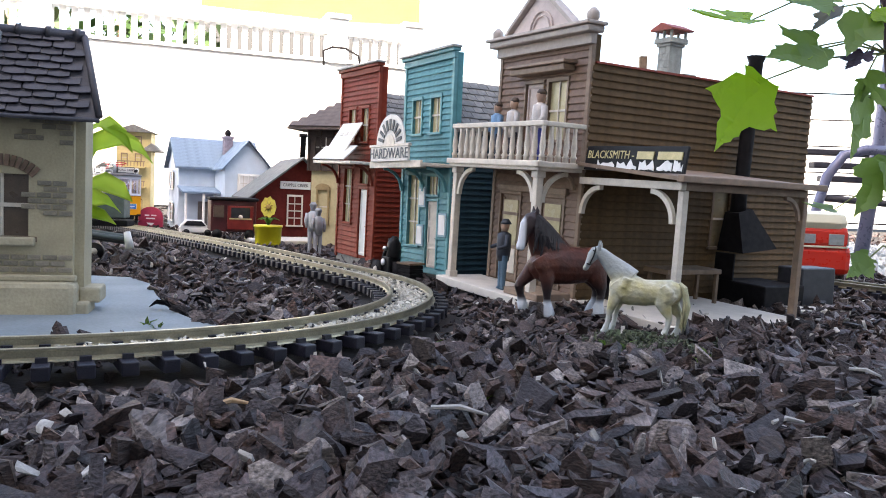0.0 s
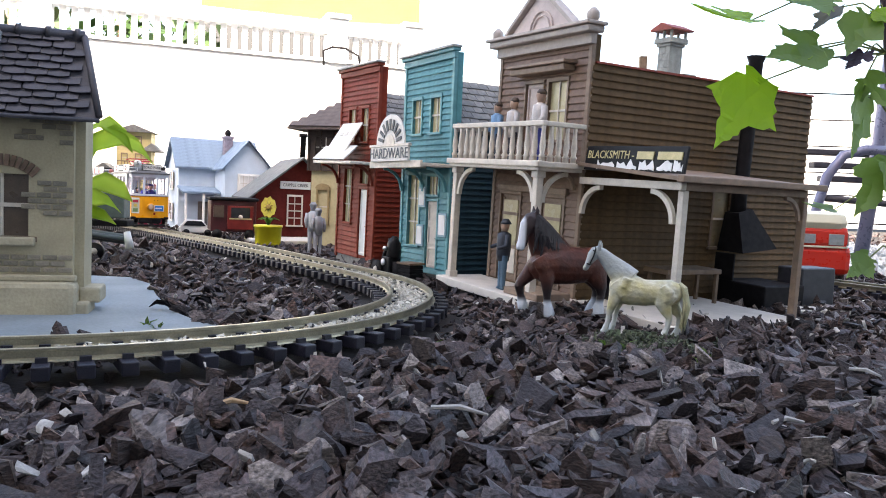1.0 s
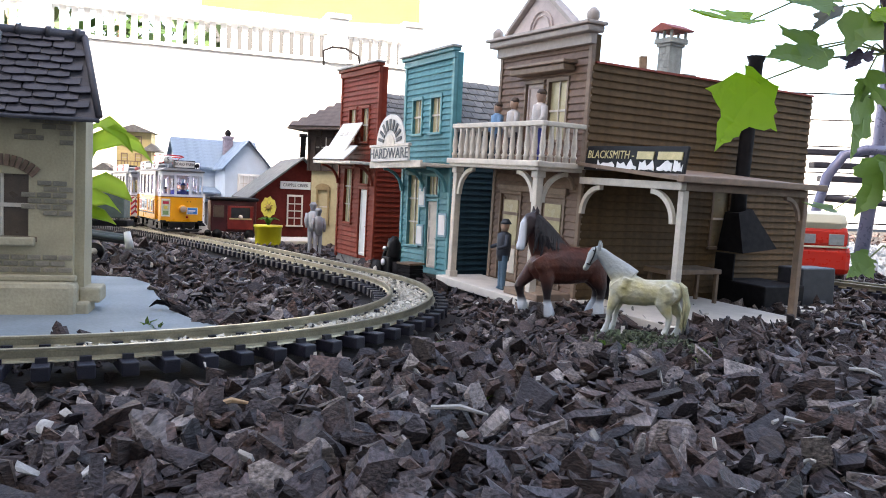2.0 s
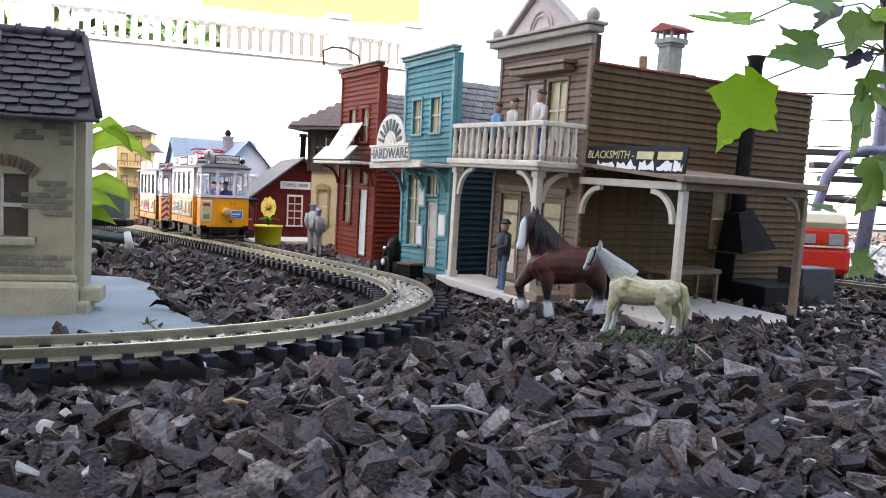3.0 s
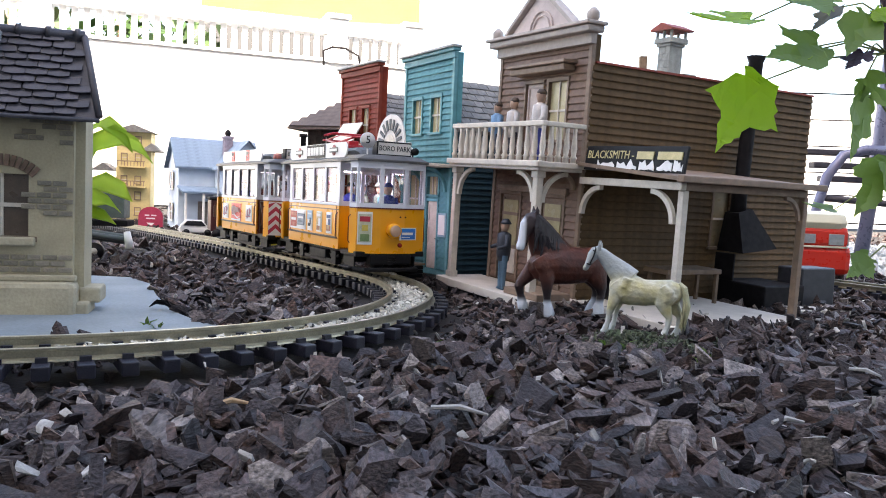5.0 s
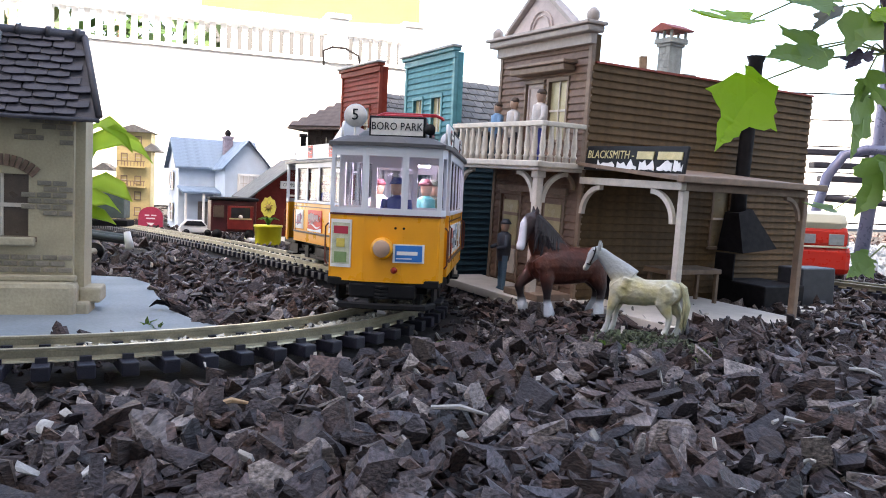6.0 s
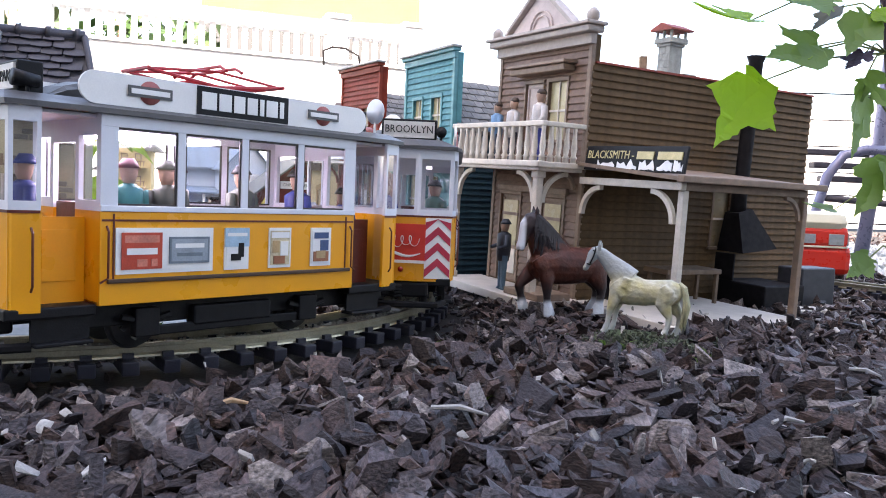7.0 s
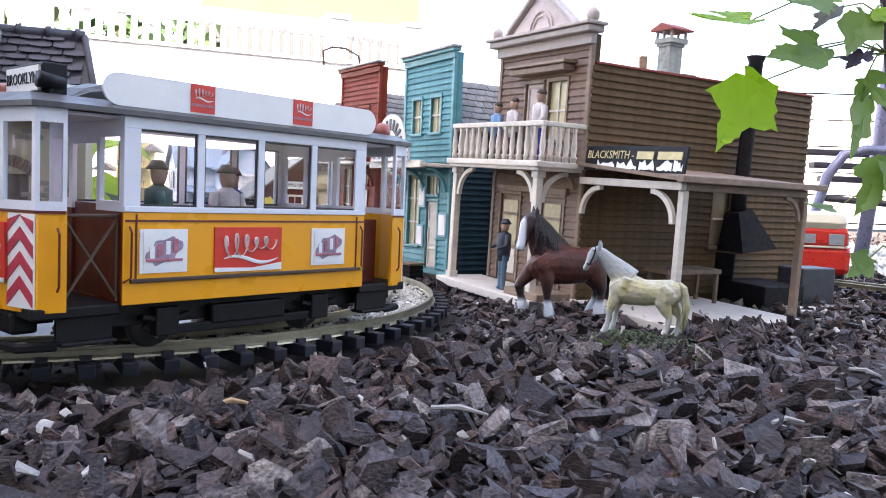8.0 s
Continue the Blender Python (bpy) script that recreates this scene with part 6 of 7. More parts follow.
def doll(name, at, hgt, coat, legs, label, hat=None, sit=False, skin=None, arms=0.0, category="toy figure"):
    """A small painted figure as one plain mesh."""
    skin = skin or mat("figure_skin", (0.42, 0.26, 0.19), 0.5)
    bm = bmesh.new()
    k = hgt
    z0 = 0.0
    if not sit:
        for s in (-1, 1):
            add_tube(bm, [(0.02 * k, s * .05 * k, 0), (0, s * .05 * k, .04 * k), (0, s * .05 * k, .26 * k), (0, s * .045 * k, .50 * k)], [.045 * k, .035 * k, .045 * k, .06 * k], 8, mi=1)
    z0 = .46 * k
    add_tube(bm, [(0, 0, z0 - .04 * k), (0, 0, z0 + .06 * k), (0, 0, z0 + .22 * k), (0, 0, z0 + .34 * k), (0, 0, z0 + .38 * k)], [.085 * k, .10 * k, .105 * k, .10 * k, .04 * k], 10, mi=0)
    for s in (-1, 1):
        add_tube(bm, [(0, s * .11 * k, z0 + .33 * k), (.02 * k, s * .14 * k, z0 + .18 * k), ((.05 + arms) * k, s * .12 * k, z0 + (.04 + arms) * k)], [.042 * k, .036 * k, .026 * k], 8, mi=0)
    add_tube(bm, [(0, 0, z0 + .36 * k), (0, 0, z0 + .42 * k), (0, 0, z0 + .47 * k), (0, 0, z0 + .52 * k), (0, 0, z0 + .55 * k)], [.03 * k, .055 * k, .065 * k, .055 * k, .02 * k], 10, mi=2)
    top = z0 + .49 * k
    add_tube(bm, [(-.01 * k, 0, top), (-.01 * k, 0, top + .03 * k), (-.01 * k, 0, top + .07 * k)], [.068 * k if not hat else .085 * k, .068 * k, .04 * k], 10, mi=3)
    bmesh.ops.recalc_face_normals(bm, faces=bm.faces[:])
    ob = link_mesh(name, bm, [coat, legs, skin, hat or mat("figure_hair", (0.05, 0.03, 0.02), 0.6)], m=at)
    return tagged(ob, label, category)


def build_animals():
    bay = horse_mat("bay_coat", (0.095, 0.027, 0.016), (0.018, 0.011, 0.012), (0.42, 0.45, 0.50), (0.55, 0.57, 0.62), (0.025, 0.013, 0.014), 0.077, (0.045, 0.014, 0.011), (0.50, 0.25, 0.98, 0.655))
    grey = horse_mat("dapple_coat", (0.44, 0.42, 0.33), (0.46, 0.46, 0.43), (0.48, 0.49, 0.47), (0.50, 0.47, 0.36), (0.33, 0.35, 0.35), 0.0575, (0.40, 0.35, 0.16), (0.40, 0.20, 0.86, 0.84))
    blackh = mat("black_hair", (0.018, 0.014, 0.018), 0.5, 0.3)
    pale = mat("pale_hair", (0.36, 0.37, 0.36), 0.5, 0.3)
    build_horse("brown_horse", pose(0.130, 0.832, -0.0165, 0, 0, 199), 0.0770, bay, blackh, "bay toy horse with black mane and white socks", HEAVY, blackh)
    g = build_horse("grey_horse", pose(0.1795, 0.716, -0.0150, 0, 0, 157), 0.0575, grey, pale, "dapple grey toy horse on a mossy base", LIGHT, mat("cream_hair", (0.42, 0.39, 0.24), 0.5, 0.3))
    q = 0.0575
    for ring in ([(.845, .03, 1.10), (.825, .095, 1.08), (.78, .10, 1.07), (.755, .03, 1.08)], [(.715, .03, 1.36), (.70, .095, 1.32), (.72, .105, 1.22), (.775, .10, 1.09)], [(.75, .03, 1.315), (.735, .088, 1.30), (.705, .10, 1.285)]):
        part("bridle", tube([(x * q, y * q, z * q) for x, y, z in ring], 0.0007, 6), BLACK, g, "dark bridle strap")
    bm = bmesh.new()
    bmesh.ops.create_grid(bm, x_segments=14, y_segments=8, size=1)
    for v in bm.verts:
        r = math.hypot(v.co.x, v.co.y)
        v.co = Vector((v.co.x * 0.034 - 0.002, v.co.y * 0.018, 0.0015 + 0.002 * noise.noise(v.co * 4) - 0.004 * max(0, r - 0.8)))
    bmesh.ops.solidify(bm, geom=bm.faces[:], thickness=0.003)
    part("base", bm, mat("moss_base", (0.09, 0.12, 0.06), 0.9, 0.4, scale=250, fine=1500, bump=1.0), g, "mossy green moulded base")


def build_figures():
    B = lambda n, c: mat(n, c, 0.55, 0.25)
    blue, white, dark, grey = B("coat_blue", (0.16, 0.30, 0.48)), B("coat_white", (0.55, 0.5, 0.48)), B("coat_dark", (0.03, 0.035, 0.05)), B("coat_grey", (0.30, 0.30, 0.32))
    teal, navy = B("coat_teal", (0.03, 0.22, 0.22)), B("coat_navy", (0.02, 0.03, 0.20))
    # on the balcony and the deck of the blacksmith's house
    for x, y, c, l, h, t in ((-0.158, -0.022, blue, dark, 0.080, "toy figure in a blue shirt on the balcony"), (-0.112, -0.028, white, dark, 0.083, "toy figure in a pale shirt on the balcony"), (-0.040, -0.040, white, navy, 0.088, "toy figure with a dark waistcoat on the balcony")):
        doll("balcony_figure", BROWN_AT @ pose(x, y, 0.158, 0, 0, -100), h, c, l, t, arms=0.05)
    doll("deck_figure", BROWN_AT @ pose(-0.078, -0.052, 0.006, 0, 0, -100), 0.085, dark, B("trouser_blue", (0.06, 0.12, 0.18)), "toy figure with a dark coat on the front deck", dark, arms=0.1)
    # pale unpainted pair by the track
    doll("grey_figure", pose(-0.243, 1.53, -0.018, 0, 0, -60), 0.088, grey, grey, "grey unpainted toy figure standing by the track", grey, skin=grey, category="toy figure")
    doll("grey_figure", pose(-0.262, 1.58, -0.018, 0, 0, -80), 0.098, B("coat_pale", (0.42, 0.42, 0.44)), grey, "pale grey toy figure standing by the track", grey, skin=grey, category="toy figure")


def tram_riders():
    B = lambda n, c: mat(n, c, 0.55, 0.25)
    teal, olive, navy, white = B("coat_teal", (0.03, 0.22, 0.22)), B("coat_olive", (0.06, 0.07, 0.05)), B("coat_navy", (0.02, 0.03, 0.20)), B("coat_white", (0.55, 0.5, 0.48))
    red, plum = B("hair_red", (0.12, 0.02, 0.03)), B("hair_black", (0.01, 0.01, 0.012))
    green = B("coat_green", (0.03, 0.10, 0.08))
    rides = [(motor_car, 0.068, 0.026, teal, red, 90), (motor_car, 0.045, 0.030, olive, olive, 70), (motor_car, -0.012, 0.028, olive, plum, 100), (motor_car, -0.058, 0.030, navy, plum, 180), (motor_car, 0.006, -0.028, white, red, 0),
             (trailer_car, 0.062, 0.028, green, plum, 150), (trailer_car, 0.012, 0.028, white, plum, 90), (trailer_car, -0.03, -0.028, navy, red, 0)]
    for car, x, y, coat, hair, rz in rides:
        d = doll("seated_rider", pose(x, y, 0.031, 0, 0, rz), 0.086, coat, coat, "", hair, True)
        d.parent = car
        for key in ("category",):
            del d[key]
        d["label"] = "small seated toy rider"
    d = doll("driver", pose(0.122, 0.006, ZB, 0, 0, 0), 0.085, navy, navy, "", navy, False)
    d.parent = motor_car
    del d["category"]
    d["label"] = "toy driver in a dark blue uniform"
    d = doll("standing_rider", pose(-0.112, 0.018, ZB, 0, 0, 90), 0.074, navy, mat("bare_leg", (0.42, 0.26, 0.19)), "", plum, False)
    d.parent = motor_car
    del d["category"]
    d["label"] = "toy rider in a blue dress on the rear platform"


# ---------------------------------------------------------------- plants
def leaf_mat(name, col, glow):
    if name in MATS:
        return MATS[name]
    m = bpy.data.materials.new(name)
    m.use_nodes = True
    nt = m.node_tree
    b = nt.nodes["Principled BSDF"]
    co, n1, mx = nt.nodes.new("ShaderNodeTexCoord"), nt.nodes.new("ShaderNodeTexNoise"), nt.nodes.new("ShaderNodeMix")
    n1.inputs["Scale"].default_value = 70
    mx.data_type = "RGBA"
    mx.inputs["A"].default_value, mx.inputs["B"].default_value = (*col, 1), (col[0] * 0.65, col[1] * 0.75, col[2] * 0.7, 1)
    nt.links.new(co.outputs["Object"], n1.inputs["Vector"]); nt.links.new(n1.outputs[0], mx.inputs["Factor"]); nt.links.new(mx.outputs["Result"], b.inputs["Base Color"])
    b.inputs["Roughness"].default_value = 0.45
    tr, ms = nt.nodes.new("ShaderNodeBsdfTranslucent"), nt.nodes.new("ShaderNodeMixShader")
    tr.inputs[0].default_value = (*glow, 1)
    ms.inputs[0].default_value = 0.5
    nt.links.new(b.outputs[0], ms.inputs[1]); nt.links.new(tr.outputs[0], ms.inputs[2]); nt.links.new(ms.outputs[0], nt.nodes["Material Output"].inputs[0])
    MATS[name] = m
    return m


def maple_blade(size, bend, fold, seed):
    """A lobed, toothed blade in x and y; its stalk joins at the origin and the tip points along y."""
    half = [(0.0, 0.0), (0.12, -0.06), (0.26, -0.14), (0.42, -0.10), (0.28, 0.02), (0.50, 0.06), (0.50, 0.14), (0.64, 0.24), (0.62, 0.32), (0.78, 0.52), (0.66, 0.52), (0.60, 0.60), (0.42, 0.48), (0.20, 0.36), (0.18, 0.46), (0.32, 0.66), (0.26, 0.76), (0.28, 0.88), (0.19, 0.92), (0.16, 1.04), (0.08, 1.10), (0.0, 1.30)]
    rnd = random.Random(seed)
    rim = [(0.0, 0.0)] + [(x * 0.72 * rnd.uniform(.9, 1.1), y + rnd.uniform(-.03, .03)) for x, y in half[1:-1]] + [(0.0, 1.30)]
    rim += [(-x * 0.72 * rnd.uniform(.9, 1.1), y + rnd.uniform(-.03, .03)) for x, y in half[-2:0:-1]]
    bm = bmesh.new()
    thick = 0.0003 / size
    top = [bm.verts.new((x, y, thick)) for x, y in rim]
    low = [bm.verts.new((x, y, 0)) for x, y in rim]
    flat = [bm.faces.new(top), bm.faces.new(low[::-1])]
    for i in range(len(rim)):
        j = (i + 1) % len(rim)
        bm.faces.new((top[j], top[i], low[i], low[j]))
    bmesh.ops.triangulate(bm, faces=flat)
    bmesh.ops.subdivide_edges(bm, edges=bm.edges[:], cuts=1, use_grid_fill=True)
    bmesh.ops.triangulate(bm, faces=bm.faces[:])
    for v in bm.verts:
        x, y = v.co.x, v.co.y
        vein = 0.02 * abs(math.sin(9 * math.atan2(abs(x), y + 0.25)))
        v.co = Vector((x, y, v.co.z + bend * y * y + fold * abs(x) + vein + 0.05 * math.sin(7 * x + seed) * abs(x))) * size
    bmesh.ops.recalc_face_normals(bm, faces=bm.faces[:])
    return bm


def build_branch():
    b = base("maple_branch", pose(0.256, 0.50, 0.215), "drooping maple branch with fresh light-green leaves", "branch")
    o = Vector((0.256, 0.50, 0.215))
    path = [(0.262, 0.502, 0.275), (0.2655, 0.502, 0.248), (0.270, 0.503, 0.226), (0.2735, 0.505, 0.205), (0.280, 0.507, 0.165), (0.286, 0.507, 0.12), (0.292, 0.51, 0.08)]
    part("stem", tube([Vector(p) - o for p in path], [.0028, .0026, .0023, .002, .0018, .0016, .0013], 8), mat("stem_bark", (0.07, 0.04, 0.05), 0.7), b, "thin purple-brown stem")
    G1, G2, G3 = leaf_mat("leaf_light", (0.28, 0.42, 0.03), (0.58, 0.78, 0.06)), leaf_mat("leaf_mid", (0.19, 0.28, 0.07), (0.36, 0.50, 0.12)), leaf_mat("leaf_dull", (0.20, 0.18, 0.13), (0.30, 0.27, 0.19))
    P1 = leaf_mat("leaf_purple", (0.07, 0.03, 0.05), (0.10, 0.03, 0.06))
    # where each stalk joins, where the tip hangs (both in x and z), how far the blade stands out of the picture, its tilt and turn
    spec = [((0.1908, 0.1818), (0.1634, 0.1350), 1, G1, 6, 4),
            ((0.1840, 0.2197), (0.1427, 0.2007), 1, G1, 14, 62),
            ((0.2258, 0.2055), (0.1947, 0.1865), 1.25, G2, 20, 28),
            ((0.2272, 0.2339), (0.2018, 0.2163), 1.3, G2, 22, 34),
            ((0.2380, 0.2302), (0.2270, 0.2083), 1, G3, 14, 60),
            ((0.2559, 0.2254), (0.2421, 0.1944), 1.1, G2, 12, 20),
            ((0.2592, 0.2283), (0.2686, 0.2149), 1, G1, 30, 0),
            ((0.2535, 0.2018), (0.2471, 0.1793), 1, P1, 30, 48),
            ((0.2583, 0.1762), (0.2365, 0.1360), 1, G2, 12, -36),
            ((0.2574, 0.1874), (0.2747, 0.1654), 1, G2, 25, 20),
            ((0.2752, 0.1319), (0.2487, 0.0967), 1, G2, 12, 12),
            ((0.2750, 0.1348), (0.2898, 0.1006), 1, G2, 20, -10),
            ((0.2692, 0.0754), (0.2494, 0.0587), 1, G2, 20, 15),
            ((0.2438, 0.1051), (0.2234, 0.0964), 1, G2, 20, 68),
            ((0.2183, 0.2014), (0.2039, 0.1816), 1, G1, 30, 50)]
    sway = []
    for i, ((ax, az), (bx, bz), wide, mt, tx, ty) in enumerate(spec):
        p = (ax, 0.50 - 0.002 * (i % 4), az)
        turn, size = math.degrees(math.atan2(bx - ax, bz - az)) % 360, math.hypot(bx - ax, bz - az) / 1.3 * wide
        q = Vector(p) - o
        m = pose(*q, 0, turn, 0) @ pose(0, 0, 0, 90) @ pose(0, 0, 0, tx, ty, 0)
        lf = part("leaf", maple_blade(size, 0.22 if i % 2 else 0.12, 0.18, i), mt, b, m=m)
        s = min((Vector(c) for c in path), key=lambda c: (c - Vector(p)).length) - o
        mid_p = (s + q) / 2 + Vector((0, 0, 0.006))
        part("leaf_stalk", tube([s, mid_p, q], [.0008, .0006, .0005], 6), mat("stalk_green", (0.18, 0.20, 0.06), 0.5), b)
        if i in (0, 1, 8):
            sway.append((lf, q, turn, tx, ty, 1.0 if i else 0.7))
    return sway


def blade(path, widths, cup=0.2, stand=0.0):
    """A long leaf along a path, with a groove down its middle."""
    bm = bmesh.new()
    rows = []
    for i, p in enumerate(path):
        p = Vector(p)
        d = (Vector(path[min(i + 1, len(path) - 1)]) - Vector(path[max(i - 1, 0)])).normalized()
        side = d.cross(Vector((0, 0, 1)))
        side = side.normalized() if side.length > 0.1 else Vector((0, 1, 0))
        side = (side + Vector((0, 0, stand))).normalized()
        nrm = side.cross(d)
        rows.append([bm.verts.new(p + side * widths[i] * u + nrm * widths[i] * cup * abs(u) * 1.5) for u in (-1, -0.5, 0, 0.5, 1)])
    for a, c in zip(rows, rows[1:]):
        for k in range(4):
            f = bm.faces.new((a[k], a[k + 1], c[k + 1], c[k]))
            f.smooth = True
    bmesh.ops.solidify(bm, geom=bm.faces[:], thickness=0.0006)
    return bm


def build_hosta():
    b = base("hosta_plant", pose(-0.575, 1.16, GROUND), "light green broad-leaved plant behind the plaster house", "plant")
    HM = leaf_mat("hosta_green", (0.34, 0.48, 0.06), (0.62, 0.80, 0.12))
    rnd = random.Random(12)
    for ang, up, ln, w, dy in ((8, .180, .12, .019, 0), (-6, .198, .10, .015, .01), (2, .115, .105, .020, -.02), (-10, .095, .09, .018, .01), (12, .075, .085, .016, -.03), (150, .16, .12, .02, 0), (95, .17, .12, .022, 0), (-70, .14, .11, .02, 0), (200, .12, .12, .02, 0)):
        a = radians(ang)
        c, s = math.cos(a), math.sin(a)
        path = [(0.01 * c, 0.01 * s + dy * .2, 0.01), (.25 * ln * c, .25 * ln * s + dy * .5, up * .65), (.5 * ln * c, .5 * ln * s + dy, up), (.75 * ln * c, .75 * ln * s + dy, up * 1.06), (ln * c, ln * s + dy, up * 0.98), (ln * 1.18 * c, ln * 1.18 * s + dy, up * 0.86)]
        part("leaf", blade(path, [.003, .005, w * 1.0, w * 1.25, w * 0.95, .001], 0.2, 0.75 if rnd.random() < 0.6 else -0.6), HM, b)


def build_weeds():
    rnd = random.Random(21)
    GM = leaf_mat("weed_green", (0.10, 0.17, 0.03), (0.2, 0.32, 0.05))
    for x, y in ((0.028, 0.458), (-0.005, 0.62), (0.155, 0.655), (0.20, 0.60), (0.215, 0.625), (-0.215, 0.70), (-0.245, 0.655), (0.14, 0.66), (-0.23, 0.64)):
        w = base("weed_tuft", pose(x, y, GROUND + 0.004, 0, 0, rnd.uniform(0, 360)), "tiny green weed tuft in the bark", "weed", "weed tufts")
        for i in range(6):
            a = rnd.uniform(0, 6.28); l = rnd.uniform(.005, .012)
            part("leaf", blade([(0, 0, 0), (l * .4 * math.cos(a), l * .4 * math.sin(a), l * .6), (l * math.cos(a), l * math.sin(a), l * .8)], [.0006, .0014, .0002]), GM, w)
    # twigs and a few odd pieces of wood
    TW = mat("pale_twig", (0.36, 0.34, 0.32), 0.8, 0.3)
    for x, y, l, a, c in ((0.012, 0.405, 0.03, -6, TW), (-0.105, 0.40, 0.018, 30, mat("split_wood", (0.42, 0.27, 0.15), 0.8)), (0.185, 0.41, 0.02, 20, TW), (-0.11, 0.60, 0.02, 100, TW), (0.30, 0.55, 0.022, -50, TW)):
        t = link_mesh("twig", tube([(-l / 2, 0, 0), (0, 0.002, 0.002), (l / 2, -0.001, 0.001)], [.0012, .0016, .0008], 6), c, m=pose(x, y, GROUND + 0.014, 0, 5, a))
        tagged(t, "pale broken twig lying on the bark", "twig", "twigs")


# ---------------------------------------------------------------- far houses and things
def plain_house(b, W, D, eave, ridge, wall, roof, over=0.012, label="", along="y"):
    """Walls and a gable roof; gables at y = 0 and y = D."""
    g = [(0, 0), (W, 0), (W, eave), (W / 2, ridge), (0, eave)]
    part("gable_wall", prism(g, 0, 0.005), wall, b)
    part("gable_wall", prism(g, D - 0.005, D), wall, b)
    part("long_wall", boxm(0, 0.005, 0.005, D - 0.005, 0, eave), wall, b)
    part("long_wall", boxm(W - 0.005, W, 0.005, D - 0.005, 0, eave), wall, b)
    a = math.atan2(ridge - eave, W / 2)
    ex, ez = over * math.cos(a), over * math.sin(a)
    t = 0.005
    for s in (0, 1):
        o = [(-ex, eave - ez), (W / 2, ridge), (W / 2, ridge + t), (-ex, eave - ez + t)]
        if s:
            o = [(W - x, z) for x, z in o]
        part("roof_slope", prism(o, -over, D + over), roof, b)


def build_far():
    BW = mat("pale_blue_wall", (0.52, 0.60, 0.70), 0.6, 0.12, scale=30)
    BR = mat("blue_slate", (0.20, 0.27, 0.36), 0.6, 0.25, scale=50)
    h = base("blue_house", pose(-0.882, 2.62, -0.041, 0, 0, 30), "pale blue clapboard house with a slate-blue roof", "model house")
    W, D, ev, rg, wx, pj = 0.265, 0.17, 0.215, 0.300, 0.118, 0.13
    part("end_wall", prism([(0, 0), (D, 0), (D, ev), (D / 2, rg), (0, ev)], -0.005, 0), BW, h, m=pose(0, 0, 0, 0, 0, 90))
    part("end_wall", prism([(0, 0), (D, 0), (D, ev), (D / 2, rg), (0, ev)], 0, 0.005), BW, h, m=pose(W, 0, 0, 0, 0, 90))
    part("front_wall", boxm(0.005, W - 0.005, 0, 0.005, 0, ev), BW, h)
    part("rear_wall", boxm(0.005, W - 0.005, D - 0.005, D, 0, ev), BW, h)
    for s in (0, 1):
        o = [(-0.014, ev - 0.012), (D / 2, rg), (D / 2, rg + 0.005), (-0.014, ev - 0.007)]
        o = [(D - x, z) for x, z in o] if s else o
        r = part("roof_slope", prism(o, -W - 0.014, 0.014), BR, h, m=pose(0, 0, 0, 0, 0, 90))
        if not s:
            a = math.degrees(math.atan2(rg - ev, D / 2))
            for j in range(9):
                part("slate_course", boxm(-0.013, W + 0.013, -0.0012, 0.0004, 0, 0.0148), BR, h, m=pose(0, -0.0135 + j * 0.0112, ev - 0.0065 + j * 0.0112 * (rg - ev) / (D / 2)) @ pose(0, 0, 0, -(90 - a) + 3, 0, 0))
    for j in range(1, 14):
        part("clapboard", boxm(0.005, wx, -0.0016, 0.0, j * 0.0155, j * 0.0155 + 0.0030), BW, h)
    wing = part("wing", boxm(wx, wx + 0.005, -pj, 0, 0, ev), BW, h)
    ww = W - wx
    part("gable_wall", prism([(wx, 0), (W, 0), (W, ev), (wx + ww / 2, rg - 0.004), (wx, ev)], -pj - 0.005, -pj), BW, wing)
    part("wing_wall", boxm(W - 0.005, W, -pj, 0, 0, ev), BW, wing)
    for s in (0, 1):
        o = [(wx - 0.012, ev - 0.014), (wx + ww / 2, rg - 0.002), (wx + ww / 2, rg + 0.003), (wx - 0.012, ev - 0.009)]
        o = [(2 * wx + ww - x, z) for x, z in o] if s else o
        part("roof_slope", prism(o, -pj - 0.018, D / 2), BR, wing)
    part("window_board", boxm(wx + 0.040, wx + 0.112, -pj - 0.0075, -pj - 0.005, 0.130, 0.192, 0.0006), WHITE, wing)
    for x in (wx + 0.048, wx + 0.082):
        window(h, pose(x, -pj - 0.0085, 0.138), 0.022, 0.046, WHITE, DARKPANE, 2, 2, 0.003)
    window(h, pose(wx + 0.06, -pj - 0.006, 0.035), 0.028, 0.055, WHITE, DARKPANE, 2, 2, 0.004)
    E = pose(0, D, 0, 0, 0, -90)
    for u, z in ((0.060, 0.135), (0.060, 0.030)):
        window(h, E @ pose(u, -0.006, z), 0.045, 0.055, WHITE, mat("grey_pane", (0.20, 0.18, 0.17), 0.2), 2, 2, 0.005)
    part("porch_roof", prism([(-0.09, 0.122), (0.0, 0.140), (0.0, 0.146), (-0.09, 0.128)], -wx, 0.004), BR, h, m=pose(0, 0, 0, 0, 0, 90))
    for x in (0.004, 0.060):
        part("porch_post", boxm(x, x + 0.007, -0.086, -0.079, 0, 0.123, 0.0006), WHITE, h)
    part("porch_floor", boxm(-0.01, wx, -0.10, 0.0, 0, 0.010, 0.001), WHITE, h)
    part("porch_door", boxm(0.064, 0.096, -0.003, 0.0, 0.010, 0.095), mat("grey_pane", (0.20, 0.18, 0.17)), h)
    ch = part("chimney", boxm(0.15, 0.178, 0.005, 0.033, 0.24, 0.318, 0.001), mat("lilac_brick", (0.30, 0.25, 0.30), 0.8, 0.3), h)
